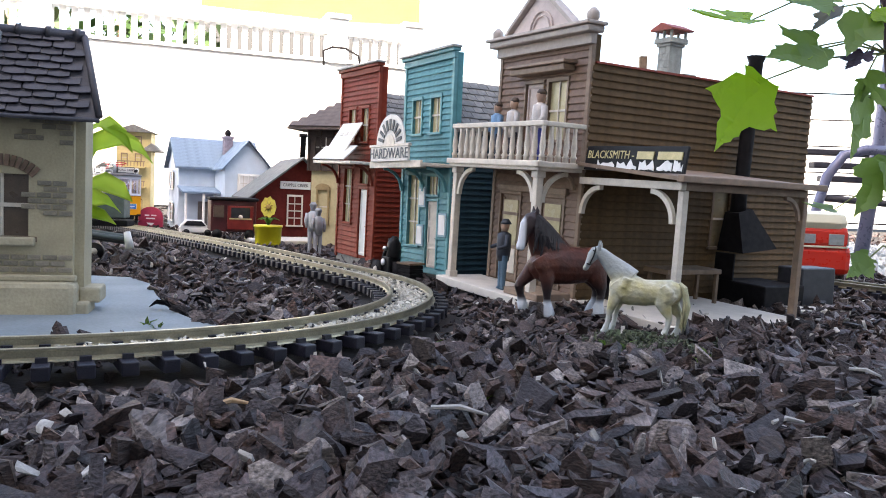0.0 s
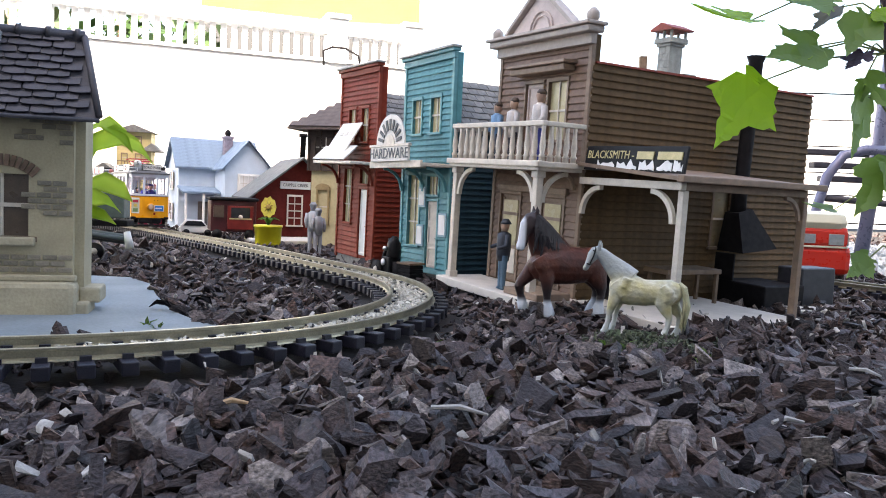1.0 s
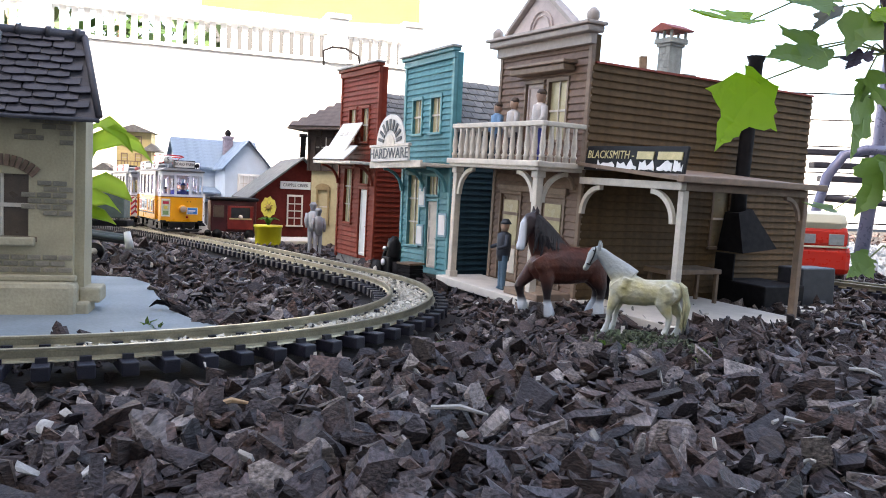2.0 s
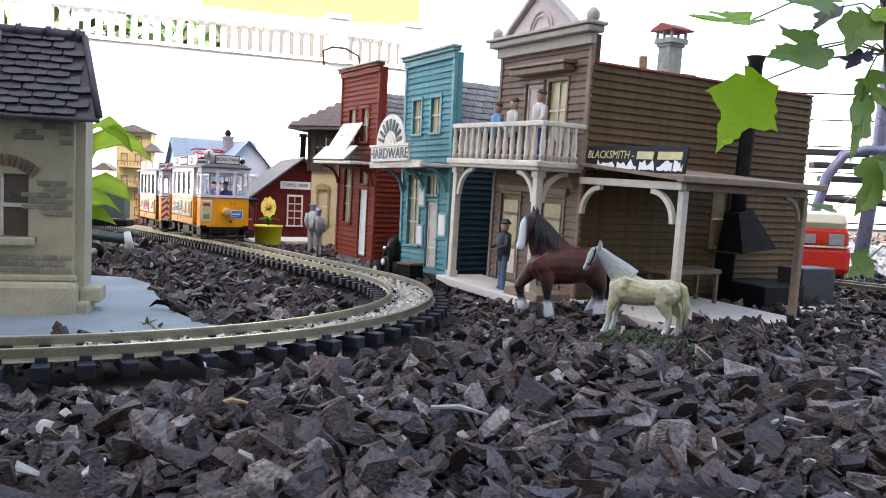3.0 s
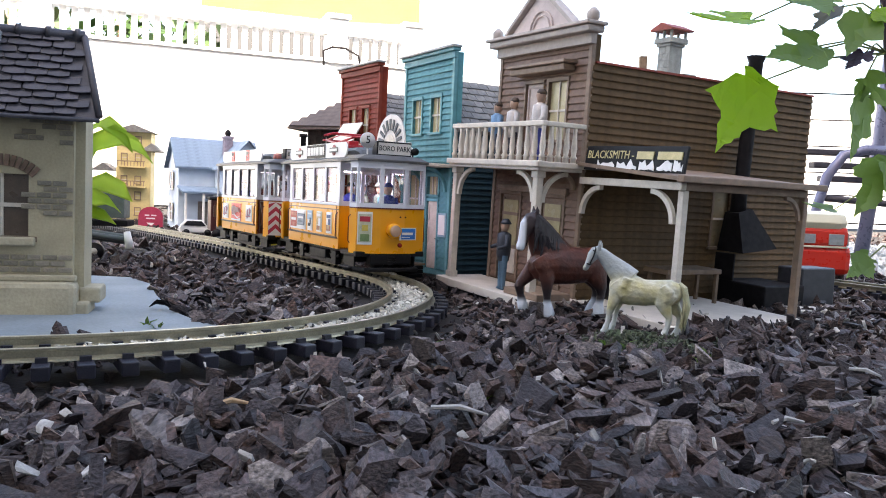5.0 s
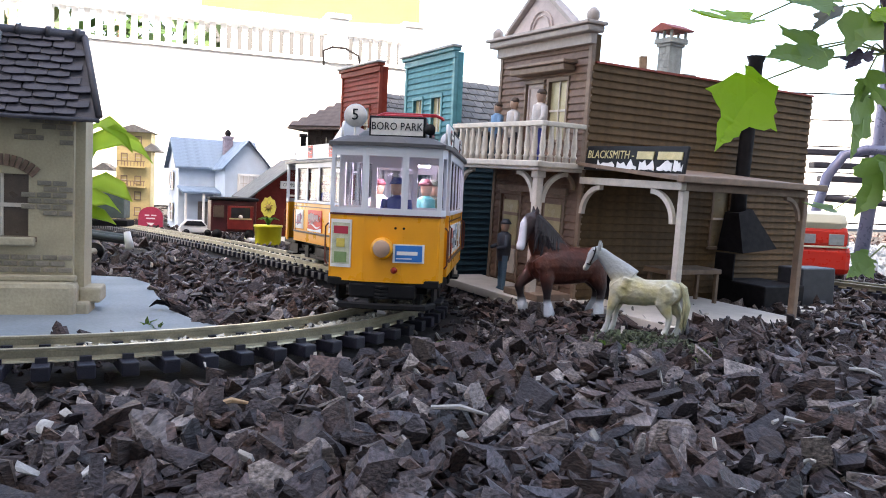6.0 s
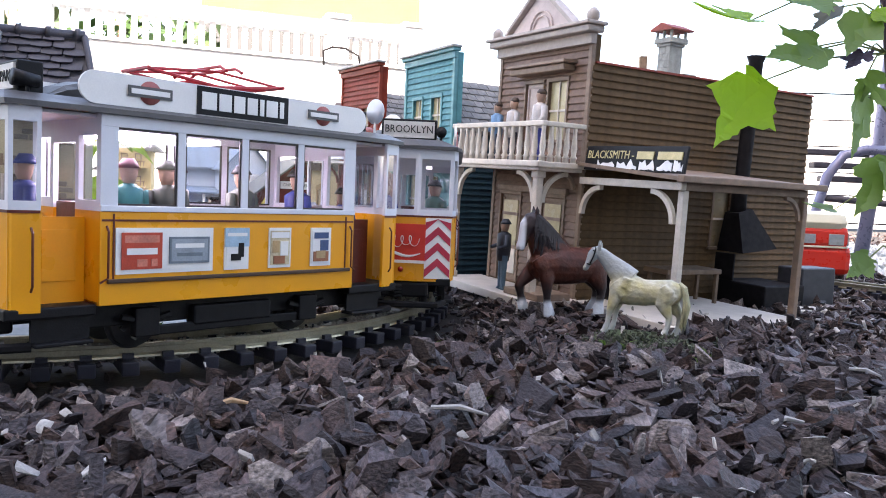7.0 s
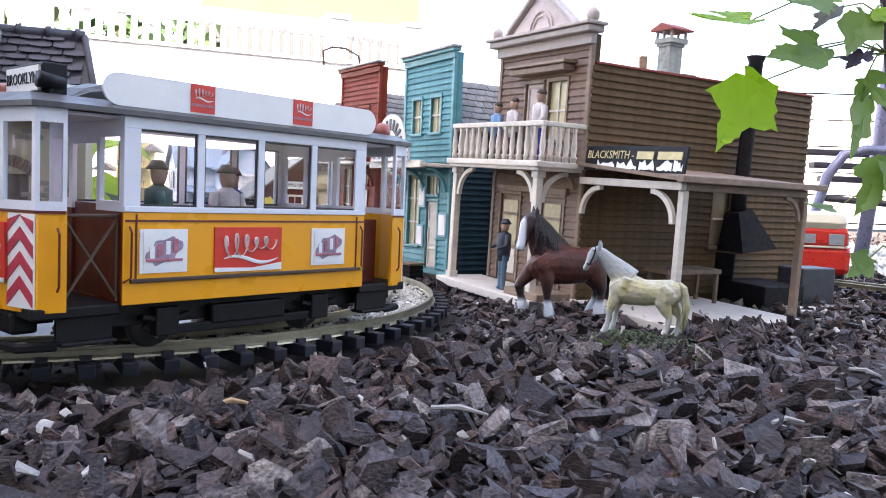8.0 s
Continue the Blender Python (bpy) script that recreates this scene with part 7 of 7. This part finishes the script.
    part("chimney_band", boxm(0.146, 0.182, 0.001, 0.037, 0.310, 0.319, 0.001), mat("lilac_brick", (0.30, 0.25, 0.30)), ch)
    part("chimney_pot", tube([(0.164, 0.019, 0.319), (0.164, 0.019, 0.328), (0.164, 0.019, 0.334), (0.164, 0.019, 0.342)], [0.008, 0.011, 0.010, 0.004], 10), SOOT, ch)
    # red station house
    s = base("red_station", pose(-0.492, 2.06, -0.018, 0, 0, 22), "dark red timber station house with grey roof", "model house")
    DR = mat("station_red", (0.125, 0.016, 0.012), 0.7, 0.25, spec=0.15)
    plain_house(s, 0.235, 0.28, 0.112, 0.205, DR, mat("station_roof", (0.13, 0.13, 0.125), 0.7, 0.3, scale=60), 0.03)
    window(s, pose(0.085, -0.001, 0.03), 0.034, 0.075, CREAM, mat("grey_pane", (0.20, 0.18, 0.17), 0.2), 2, 4, 0.004)
    window(s, pose(0.165, -0.001, 0.03), 0.034, 0.075, CREAM, mat("grey_pane", (0.20, 0.18, 0.17), 0.2), 2, 4, 0.004)
    sg = part("name_board", boxm(0.062, 0.142, -0.006, 0.0, 0.125, 0.145, 0.001), WHITE, s, "white name board with dark letters")
    lettering("CRIPPLE CREEK", 0.0115, BLACK, sg, pose(0.102, -0.0065, 0.135), squeeze=0.86)
    part("stove_pipe", tube([(0.13, 0.05, 0.19), (0.13, 0.05, 0.265), (0.13, 0.05, 0.267), (0.13, 0.05, 0.275)], [0.008, 0.008, 0.012, 0.012], 10), SOOT, s)
    for x in (0.0, 0.23):
        bracket(s, pose(x, -0.002, 0.115, 0, 0, -90), 0.025, DR)
    # chalet with brown upper floor
    c = base("chalet", pose(-0.312, 1.80, -0.018, 0, 0, -16), "cream chalet with a dark timber upper floor", "model house")
    CW = mat("cream_wall", (0.52, 0.44, 0.26), 0.8, 0.15)
    TW = mat("dark_timber", (0.075, 0.05, 0.04), 0.7, 0.3)
    part("lower_floor", boxm(0.008, 0.172, 0.0, 0.15, 0, 0.168), CW, c)
    part("upper_floor", boxm(0.0, 0.18, -0.006, 0.156, 0.168, 0.262), TW, c)
    bm = bmesh.new()
    eave = [(-0.038, -0.036), (0.222, -0.036), (0.222, 0.186), (-0.038, 0.186)]
    low = [bm.verts.new((x, y, 0.258)) for x, y in eave]
    rim = [bm.verts.new((x, y, 0.263)) for x, y in eave]
    top = [bm.verts.new((0.06, 0.075, 0.335)), bm.verts.new((0.13, 0.075, 0.335))]
    for q in ((rim[0], rim[1], top[1], top[0]), (rim[1], rim[2], top[1]), (rim[2], rim[3], top[0], top[1]), (rim[3], rim[0], top[0]), low[::-1]):
        bm.faces.new(q)
    for i in range(4):
        bm.faces.new((low[i], low[(i + 1) % 4], rim[(i + 1) % 4], rim[i]))
    bmesh.ops.recalc_face_normals(bm, faces=bm.faces[:])
    roof = part("roof", bm, mat("brown_shingle", (0.13, 0.10, 0.09), 0.8, 0.35, scale=60), c, "dark brown shingled hip roof")
    run = math.hypot(0.111, 0.072)
    for j in range(7):
        u, z = 0.111 * j / 7, 0.263 + 0.072 * j / 7
        part("shingle_course", boxm(-0.034 + 0.098 * j / 7, 0.218 - 0.092 * j / 7, 0, 0.002, 0, run / 7 * 1.1), mat("brown_shingle", (0.13, 0.10, 0.09)), roof, m=pose(0, -0.036 + u - 0.001, z + 0.003, -math.degrees(math.atan2(0.111, 0.072)), 0, 0))
    for x in (0.026, 0.078, 0.13):
        w = window(c, pose(x, -0.001, 0.05), 0.024, 0.075, mat("ochre_trim", (0.35, 0.25, 0.12)), mat("brown_pane", (0.10, 0.07, 0.05)), 1, 2, 0.004)
        part("arch_head", prism([(0.012 + 0.018 * math.cos(a), 0.078 + 0.012 * math.sin(a)) for a in [math.pi * i / 8 for i in range(9)]], -0.004, 0.0), mat("ochre_trim", (0.35, 0.25, 0.12)), w)
    for x in (0.02, 0.07, 0.12):
        window(c, pose(x, -0.007, 0.198), 0.036, 0.045, TW, mat("white_pane", (0.5, 0.5, 0.5), 0.2), 3, 2, 0.004)
    for i in range(7):
        part("timber_stud", boxm(0.0 + i * 0.029, 0.004 + i * 0.029, -0.009, -0.006, 0.168, 0.262), TW, c)
    # yellow tower house
    t = base("yellow_tower", pose(-1.255, 3.02, -0.045, 0, 0, 12), "tall cream-yellow house with balconies and stepped eaves", "model house")
    YT = mat("tower_yellow", (0.60, 0.47, 0.22), 0.7, 0.15)
    part("tower_wall", boxm(0, 0.125, 0, 0.10, 0, 0.345), YT, t)
    part("lower_wing", boxm(-0.07, 0.0, -0.03, 0.10, 0, 0.16), YT, t)
    for z, x0, x1 in ((0.195, -0.09, 0.0), (0.275, 0.09, 0.165), (0.345, -0.015, 0.14)):
        part("eave", prism([(x0, z), (x1, z), ((x0 + x1) / 2, z + 0.03)], -0.02, 0.12), SHINGLE, t)
    for x in (0.02, 0.07):
        for z in (0.03, 0.09, 0.15, 0.235, 0.30):
            window(t, pose(x, -0.001, z), 0.018, 0.026, BROWN_TRIM, DARKPANE, 1, 2, 0.003)
    for z in (0.135, 0.21):
        bal = part("balcony", boxm(0.008, 0.108, -0.03, 0, z, z + 0.005), YT, t)
        for i in range(9):
            part("balcony_post", boxm(0.01 + i * 0.0115, 0.0125 + i * 0.0115, -0.029, -0.027, z + 0.005, z + 0.022), BROWN_TRIM, bal)
        part("balcony_rail", boxm(0.008, 0.108, -0.03, -0.026, z + 0.022, z + 0.025), BROWN_TRIM, bal)
    # maroon wagon by the station
    w = base("maroon_wagon", pose(-0.522, 1.875, -0.017, 0, 0, 20), "small maroon and red toy wagon beside the station", "toy wagon")
    part("wagon_body", boxm(-0.03, 0.075, 0, 0.12, 0.016, 0.09, 0.002), mat("wagon_maroon", (0.07, 0.012, 0.014), 0.35), w)
    part("wagon_roof", boxm(-0.035, 0.08, -0.006, 0.126, 0.09, 0.097, 0.003), SOOT, w)
    rp = part("red_front", boxm(0.008, 0.068, -0.004, 0.0, 0.022, 0.078, 0.001), mat("wagon_red", (0.20, 0.018, 0.014), 0.4), w)
    part("front_pane", boxm(0.016, 0.060, -0.0055, -0.004, 0.05, 0.074), DARKPANE, rp)
    part("front_badge", tube([(0.038, -0.006, 0.052), (0.038, -0.008, 0.052)], 0.005, 12), CREAM, rp)
    part("gold_trim", boxm(0.012, 0.064, -0.0055, -0.004, 0.046, 0.049), mat("gold_letters", (0.62, 0.52, 0.26)), rp)
    part("side_pane", boxm(-0.024, 0.0, -0.004, 0.0, 0.05, 0.078), mat("brown_pane", (0.10, 0.07, 0.05)), w)
    for x in (-0.015, 0.06):
        part("wheel", tube([(x, -0.002, 0.010), (x, 0.006, 0.010)], 0.012, 14), BLACK, w)
    # white parked car
    c = base("white_car", pose(-0.676, 2.16, -0.031, 0, 0, 20), "small white toy car parked by the track", "toy car")
    bm = add_prism(bmesh.new(), [(-0.045, 0.008), (0.05, 0.008), (0.052, 0.022), (0.03, 0.026), (0.016, 0.042), (-0.026, 0.042), (-0.042, 0.026)], 0, 0.04)
    bmesh.ops.bevel(bm, geom=bm.edges[:], offset=0.002, segments=2, affect="EDGES")
    part("car_body", bm, WHITE, c)
    part("car_glass", prism([(-0.034, 0.027), (0.025, 0.027), (0.014, 0.040), (-0.024, 0.040)], -0.001, 0.0), DARKPANE, c)
    for x in (-0.026, 0.03):
        part("wheel", tube([(x, -0.001, 0.009), (x, 0.006, 0.009)], 0.009, 14), BLACK, c)
    # red round-topped board at the track's end
    r = base("red_board", pose(-0.950, 2.56, -0.040, 0, 0, 8), "red round-topped board with white bars", "sign board")
    o = [(-0.038, 0), (0.038, 0), (0.038, 0.040)] + [(0.038 * math.cos(a), 0.040 + 0.032 * math.sin(a)) for a in [math.pi * i / 10 for i in range(1, 10)]] + [(-0.038, 0.040)]
    rb = part("board", prism(o, 0, 0.012), mat("board_red", (0.40, 0.035, 0.08), 0.45), r)
    for x, z, wd in ((-0.018, 0.042, 0.014), (0.002, 0.042, 0.016), (-0.014, 0.032, 0.028)):
        part("white_bar", boxm(x, x + wd, -0.001, 0.0, z, z + 0.004), WHITE, rb)
    part("emblem", prism([(-0.012, 0.02), (0.012, 0.02), (0.005, 0.012), (-0.005, 0.012)], -0.001, 0), WHITE, rb)
    part("board_foot", boxm(-0.04, 0.04, -0.008, 0.02, 0, 0.006, 0.001), CREAM, r)
    # yellow flower pot
    p = base("flower_pot", pose(-0.383, 1.725, -0.017), "yellow plastic pot with a toy sunflower", "flower pot")
    part("pot", tube([(0, 0, 0), (0, 0, 0.003), (0, 0, 0.038), (0, 0, 0.0385), (0, 0, 0.043)], [0.026, 0.0275, 0.0295, 0.031, 0.031], 24), mat("pot_yellow", (0.62, 0.52, 0.02), 0.35, 0.08), p, smooth=True)
    part("stalk", tube([(0, 0, 0.04), (0.004, 0, 0.06), (0, 0, 0.075)], 0.002, 6), mat("toy_green", (0.12, 0.35, 0.06), 0.4), p)
    for a in range(6):
        t = a * 1.047
        part("leaf", blade([(0, 0, 0.043), (0.012 * math.cos(t), 0.012 * math.sin(t), 0.058), (0.024 * math.cos(t), 0.024 * math.sin(t), 0.054)], [0.003, 0.009, 0.002]), mat("toy_green", (0.12, 0.35, 0.06)), p)
    fl = part("flower_head", tube([(0, -0.002, 0.082), (0, -0.006, 0.083)], [0.006, 0.005], 12), mat("flower_brown", (0.35, 0.22, 0.05)), p)
    for a in range(9):
        t = a * 0.698
        part("petal", prism([(0.003 * math.cos(t + .4), 0.082 + 0.003 * math.sin(t + .4)), (0.016 * math.cos(t + .35), 0.082 + 0.02 * math.sin(t + .35)), (0.017 * math.cos(t), 0.082 + 0.024 * math.sin(t)), (0.016 * math.cos(t - .35), 0.082 + 0.02 * math.sin(t - .35))], -0.003, -0.001), mat("petal_yellow", (0.75, 0.60, 0.10), 0.5), fl)
    # pale paving before the station
    pv = link_mesh("station_platform", boxm(-0.16, 0.2, -0.05, 0.10, -0.006, 0.004, 0.002), DECK, m=pose(-0.31, 1.92, -0.018, 0, 0, 20))
    tagged(pv, "pale concrete platform before the station", "platform", kind="structure")


def build_side_things():
    # crate and barrel organ before the hardware store
    k = base("dark_crate", TEAL_AT @ pose(-0.045, -0.035, -0.004, 0, 0, 8), "dark wooden crate before the hardware store", "crate")
    for i in range(4):
        part("crate_board", boxm(-0.014, 0.014, -0.012, 0.012, 0.0 + i * 0.006, 0.0054 + i * 0.006, 0.0006), SOOT, k)
    part("crate_lid", boxm(-0.016, 0.016, -0.014, 0.014, 0.024, 0.027, 0.0006), WOODF, k)
    d = base("pump_engine", TEAL_AT @ pose(-0.085, -0.045, -0.006), "small black machine with pipes before the hardware store", "toy machine")
    part("machine_body", boxm(-0.012, 0.010, -0.010, 0.010, 0.008, 0.034, 0.002), BLACK, d)
    part("machine_wheel", tube([(0.014, -0.004, 0.014), (0.014, 0.002, 0.014)], 0.013, 16), SOOT, d)
    part("machine_pipe", tube([(-0.008, 0, 0.03), (-0.008, 0, 0.056), (-0.006, 0, 0.06)], 0.003, 8), SOOT, d)
    part("chair_back", tube([(-0.026, 0.0, 0.0), (-0.028, 0.0, 0.024), (-0.024, 0.002, 0.040), (-0.018, 0.004, 0.044)], [0.004, 0.004, 0.003, 0.002], 8), SOOT, d)
    part("boiler", tube([(0.002, 0.002, 0.030), (0.002, 0.002, 0.034), (0.002, 0.002, 0.054), (0.003, 0.002, 0.064)], [0.009, 0.011, 0.010, 0.004], 12), BLACK, d, smooth=True)
    part("flywheel", tube([(-0.020, -0.016, 0.014), (-0.020, -0.012, 0.014)], [0.014, 0.014], 18), SOOT, d)
    part("flywheel_hub", tube([(-0.020, -0.018, 0.014), (-0.020, -0.016, 0.014)], [0.004, 0.005], 10), CREAM, d)
    part("valve", tube([(0.002, -0.010, 0.046), (0.002, -0.015, 0.047)], [0.0035, 0.003], 10), mat("bright_metal", (0.55, 0.55, 0.55)), d)
    part("machine_dial", tube([(-0.004, -0.011, 0.026), (-0.004, -0.013, 0.026)], 0.005, 12), WHITE, d)
    # toy trailer with pipes beyond the plaster house
    t = base("toy_trailer", pose(-0.575, 1.26, -0.018, 0, 0, 8), "dark grey toy trailer loaded with pipes", "toy trailer")
    part("trailer_box", boxm(0.0, 0.062, 0.0, 0.04, 0.065, 0.105, 0.002), mat("grey_green", (0.13, 0.16, 0.15), 0.5), t)
    part("trailer_bed", boxm(-0.02, 0.068, -0.005, 0.045, 0.052, 0.062, 0.002), SOOT, t)
    for z, y in ((0.048, -0.012), (0.040, -0.006), (0.045, -0.020)):
        part("pipe", tube([(-0.03, y, z), (0.068, y, z - 0.012)], 0.0045, 10), mat("pipe_grey", (0.11, 0.13, 0.13), 0.4, 0.2), t)
    for x in (-0.005, 0.022):
        w = part("wheel", tube([(x, -0.020, 0.012), (x, -0.006, 0.012)], [0.014, 0.014], 14), BLACK, t)
        part("hub", tube([(x, -0.022, 0.012), (x, -0.020, 0.012)], 0.006, 12), CREAM, w)
    part("tail_board", tube([(0.072, -0.02, 0.045), (0.078, -0.024, 0.018)], [0.005, 0.007], 10), WHITE, t)
    # dark leaves lying on the slab
    for x, y, a in ((-0.262, 0.735, 10), (-0.235, 0.775, -20)):
        l = link_mesh("dry_leaf", blade([(-0.010, 0, 0.002), (-0.004, 0.001, 0.005), (0.004, 0, 0.004), (0.011, 0, 0.001)], [.001, .005, .005, .001], 0.5), SOOT, m=pose(x, y, -0.0132, 0, 0, a))
        tagged(l, "curled dark dry leaf on the slab", "dry leaf", "dry leaves")
    # red and cream bus
    RB, CB = mat("bus_red", (0.55, 0.025, 0.012), 0.3, 0.06), mat("bus_cream", (0.62, 0.58, 0.44), 0.3, 0.06)
    b = base("red_bus", pose(0.60, 1.42, -0.018, 0, 0, -6), "red and cream rounded toy bus", "toy bus")
    bm = bmesh.new()
    add_box(bm, -0.14, 0.13, 0, 0.085, 0.010, 0.064, 0.012)
    part("lower_body", bm, RB, b)
    bm = bmesh.new()
    add_box(bm, -0.138, 0.124, 0.003, 0.082, 0.058, 0.098, 0.010)
    part("window_band", bm, RB, b)
    bm = bmesh.new()
    add_box(bm, -0.139, 0.125, 0.001, 0.084, 0.084, 0.124, 0.019)
    part("bus_roof", bm, CB, b, "rounded cream roof")
    part("waist_trim", boxm(-0.130, 0.120, -0.0015, 0.002, 0.059, 0.0625, 0.0006), CB, b)
    for i in range(6):
        part("side_window", boxm(-0.128 + i * 0.033, -0.100 + i * 0.033, 0.0005, 0.004, 0.066, 0.083, 0.001), mat("bus_pane", (0.30, 0.32, 0.33), 0.15), b)
    for y in (0.010, 0.045):
        part("windscreen", boxm(0.122, 0.1255, y, y + 0.03, 0.064, 0.086, 0.001), mat("bus_pane", (0.30, 0.32, 0.33)), b)
    part("corner_window", boxm(0.088, 0.114, 0.0005, 0.004, 0.064, 0.084, 0.001), mat("bus_pane", (0.30, 0.32, 0.33)), b)
    part("bumper", boxm(0.128, 0.136, 0.004, 0.081, 0.014, 0.022, 0.001), WHITE, b)
    for x in (-0.09, 0.085):
        part("wheel", tube([(x, -0.001, 0.012), (x, 0.010, 0.012)], 0.013, 16), BLACK, b)
    # grey box behind the porch
    g = link_mesh("grey_box", boxm(-0.03, 0.03, -0.02, 0.02, 0, 0.05, 0.002), mat("slate_box", (0.035, 0.037, 0.045), 0.5), m=pose(0.475, 1.03, -0.018, 0, 0, 25))
    tagged(g, "dark slate-grey box beyond the porch", "box")
    pl = link_mesh("loose_board", boxm(-0.035, 0.035, -0.02, 0.02, 0, 0.005, 0.001), DECK, m=pose(0.455, 0.965, -0.019, 0, 0, 12))
    tagged(pl, "pale loose board lying in the bark", "board")
    # violet-blue tube frame of a garden bench, slats and cables beyond
    BL = mat("violet_tube", (0.15, 0.15, 0.22), 0.3, 0.1, metal=0.3)
    f = base("garden_bench", pose(0.9, 1.85, GROUND), "blue-grey tubular garden bench frame with dark slats", "garden bench")
    part("leg_tube", tube([(-0.045, 0, 0.0), (-0.04, 0, 0.11), (-0.015, 0, 0.21), (0.02, 0, 0.26), (0.07, 0, 0.275), (0.13, 0, 0.275)], 0.012, 10), BL, f)
    part("back_tube", tube([(0.085, 0.02, 0.0), (0.105, 0.02, 0.2), (0.12, 0.02, 0.45), (0.13, 0.02, 0.6)], 0.016, 10), BL, f)
    for i in range(3):
        part("slat", boxm(0.0, 0.5, 0.05 + 0.05 * i, 0.085 + 0.05 * i, 0.20 + 0.035 * i, 0.215 + 0.035 * i, 0.003), mat("slat_dark", (0.05, 0.045, 0.055), 0.6), f)
    part("cross_tube", tube([(-0.03, 0, 0.16), (0.4, 0.02, 0.14)], 0.008, 8), mat("slat_dark", (0.05, 0.045, 0.055)), f)
    c = base("wire_fence", pose(0.9, 2.3, GROUND), "thin dark wires strung between posts", "wire fence")
    for z in (0.09, 0.17, 0.235, 0.31, 0.385, 0.46):
        part("wire", tube([(-0.35, 0, z), (0.3, 0, z + 0.008), (1.2, 0, z + 0.02)], 0.0022, 6), SOOT, c)
    for x in (-0.36, 1.2):
        part("post", boxm(x, x + 0.02, -0.01, 0.01, 0, 0.55), WOODF, c)
    rng = np.random.default_rng(9)
    rnd = random.Random(9)
    temps = [shard(rnd, 0.6) for _ in range(6)]
    P = [(rng.uniform(0.8, 1.9), rng.uniform(1.55, 2.8), GROUND + 0.004 + rng.uniform(0, 0.012)) for _ in range(2600)]
    scatter("white_gravel", P, rng.uniform(0.012, 0.035, 2600), temps, mat("white_stone", (0.62, 0.62, 0.60), 0.8, 0.3, island=0.3), "white gravel bed beside the layout", "gravel", rng, 1.0)
    # overhead wire bow on the wall
    o = link_mesh("wire_bow", tube([(-0.80, 5.05, 0.90), (-0.80, 5.02, 0.985), (-0.74, 5.0, 1.005), (-0.66, 5.0, 1.0), (-0.58, 5.02, 0.96), (-0.57, 5.06, 0.90)], 0.008, 6), SOOT)
    tagged(o, "bent black wire bow fixed to the wall", "wire")
    # hedge beyond the fence
    hd = base("hedge", pose(-3.0, 6.2, GROUND), "dark green leafy hedge beyond the fence", "hedge")
    rng = np.random.default_rng(3)
    V, F = [], []
    for i in range(5000):
        p = np.array([rng.uniform(-2.2, 1.15), rng.uniform(0, 0.5), rng.uniform(0.1, 1.36) + 0.10 * math.sin(i)])
        a = rng.normal(size=(3, 3)) * 0.035
        n = len(V)
        V += [tuple(p + a[0]), tuple(p + a[1]), tuple(p - a[0]), tuple(p - a[1])]
        F.append((n, n + 1, n + 2, n + 3))
    me = bpy.data.meshes.new("foliage")
    me.from_pydata(V, [], F)
    me.materials.append(mat("hedge_green", (0.035, 0.075, 0.02), 0.6, 0.4, scale=6, island=0.5))
    fo = new("foliage", me)
    fo.parent = hd
    fo["kind"] = "stuff"
    for x in (-1.5, -0.6, 0.3):
        part("trunk", tube([(x, 0.25, 0), (x + 0.05, 0.25, 0.8), (x, 0.3, 1.5)], [0.05, 0.04, 0.02], 8), WOODF, hd)


build_animals()
build_figures()
tram_riders()
leaf_sway = build_branch()
build_hosta()
build_weeds()
build_far()
build_side_things()
side_track = build_track("side_track", lambda s: (0.56 + 0.5 * s, 1.30 - 0.82 * s, math.atan2(-0.82, 0.5)), 0.0, 0.5, "short model track at the edge of the bed")
build_mulch()


def motions():
    times = [i / 10 for i in range(81)]
    walk(motor_car, [(t, car_pose(run_at(t))) for t in times])
    walk(trailer_car, [(t, car_pose(run_at(t) + 0.3115)) for t in times])
    spins = [i / 15 for i in range(121)]
    for wheel, x in motor_axles + trailer_axles:
        walk(wheel, [(t, pose(x, 0, 0.0150, 0, math.degrees((RUN_S[0] - run_at(t)) / 0.0148), 0)) for t in spins])

    for lf, q, turn, tx, ty, k in leaf_sway:
        rows = []
        for i in range(33):
            t = i / 4
            a = k * (3.5 * math.sin(t * 1.1 + 0.4) + 1.2 * math.sin(t * 2.9))
            rows.append((t, pose(*q, 0, turn + a, 0) @ pose(0, 0, 0, 90) @ pose(0, 0, 0, tx + a, ty, 0)))
        walk(lf, rows)


motions()
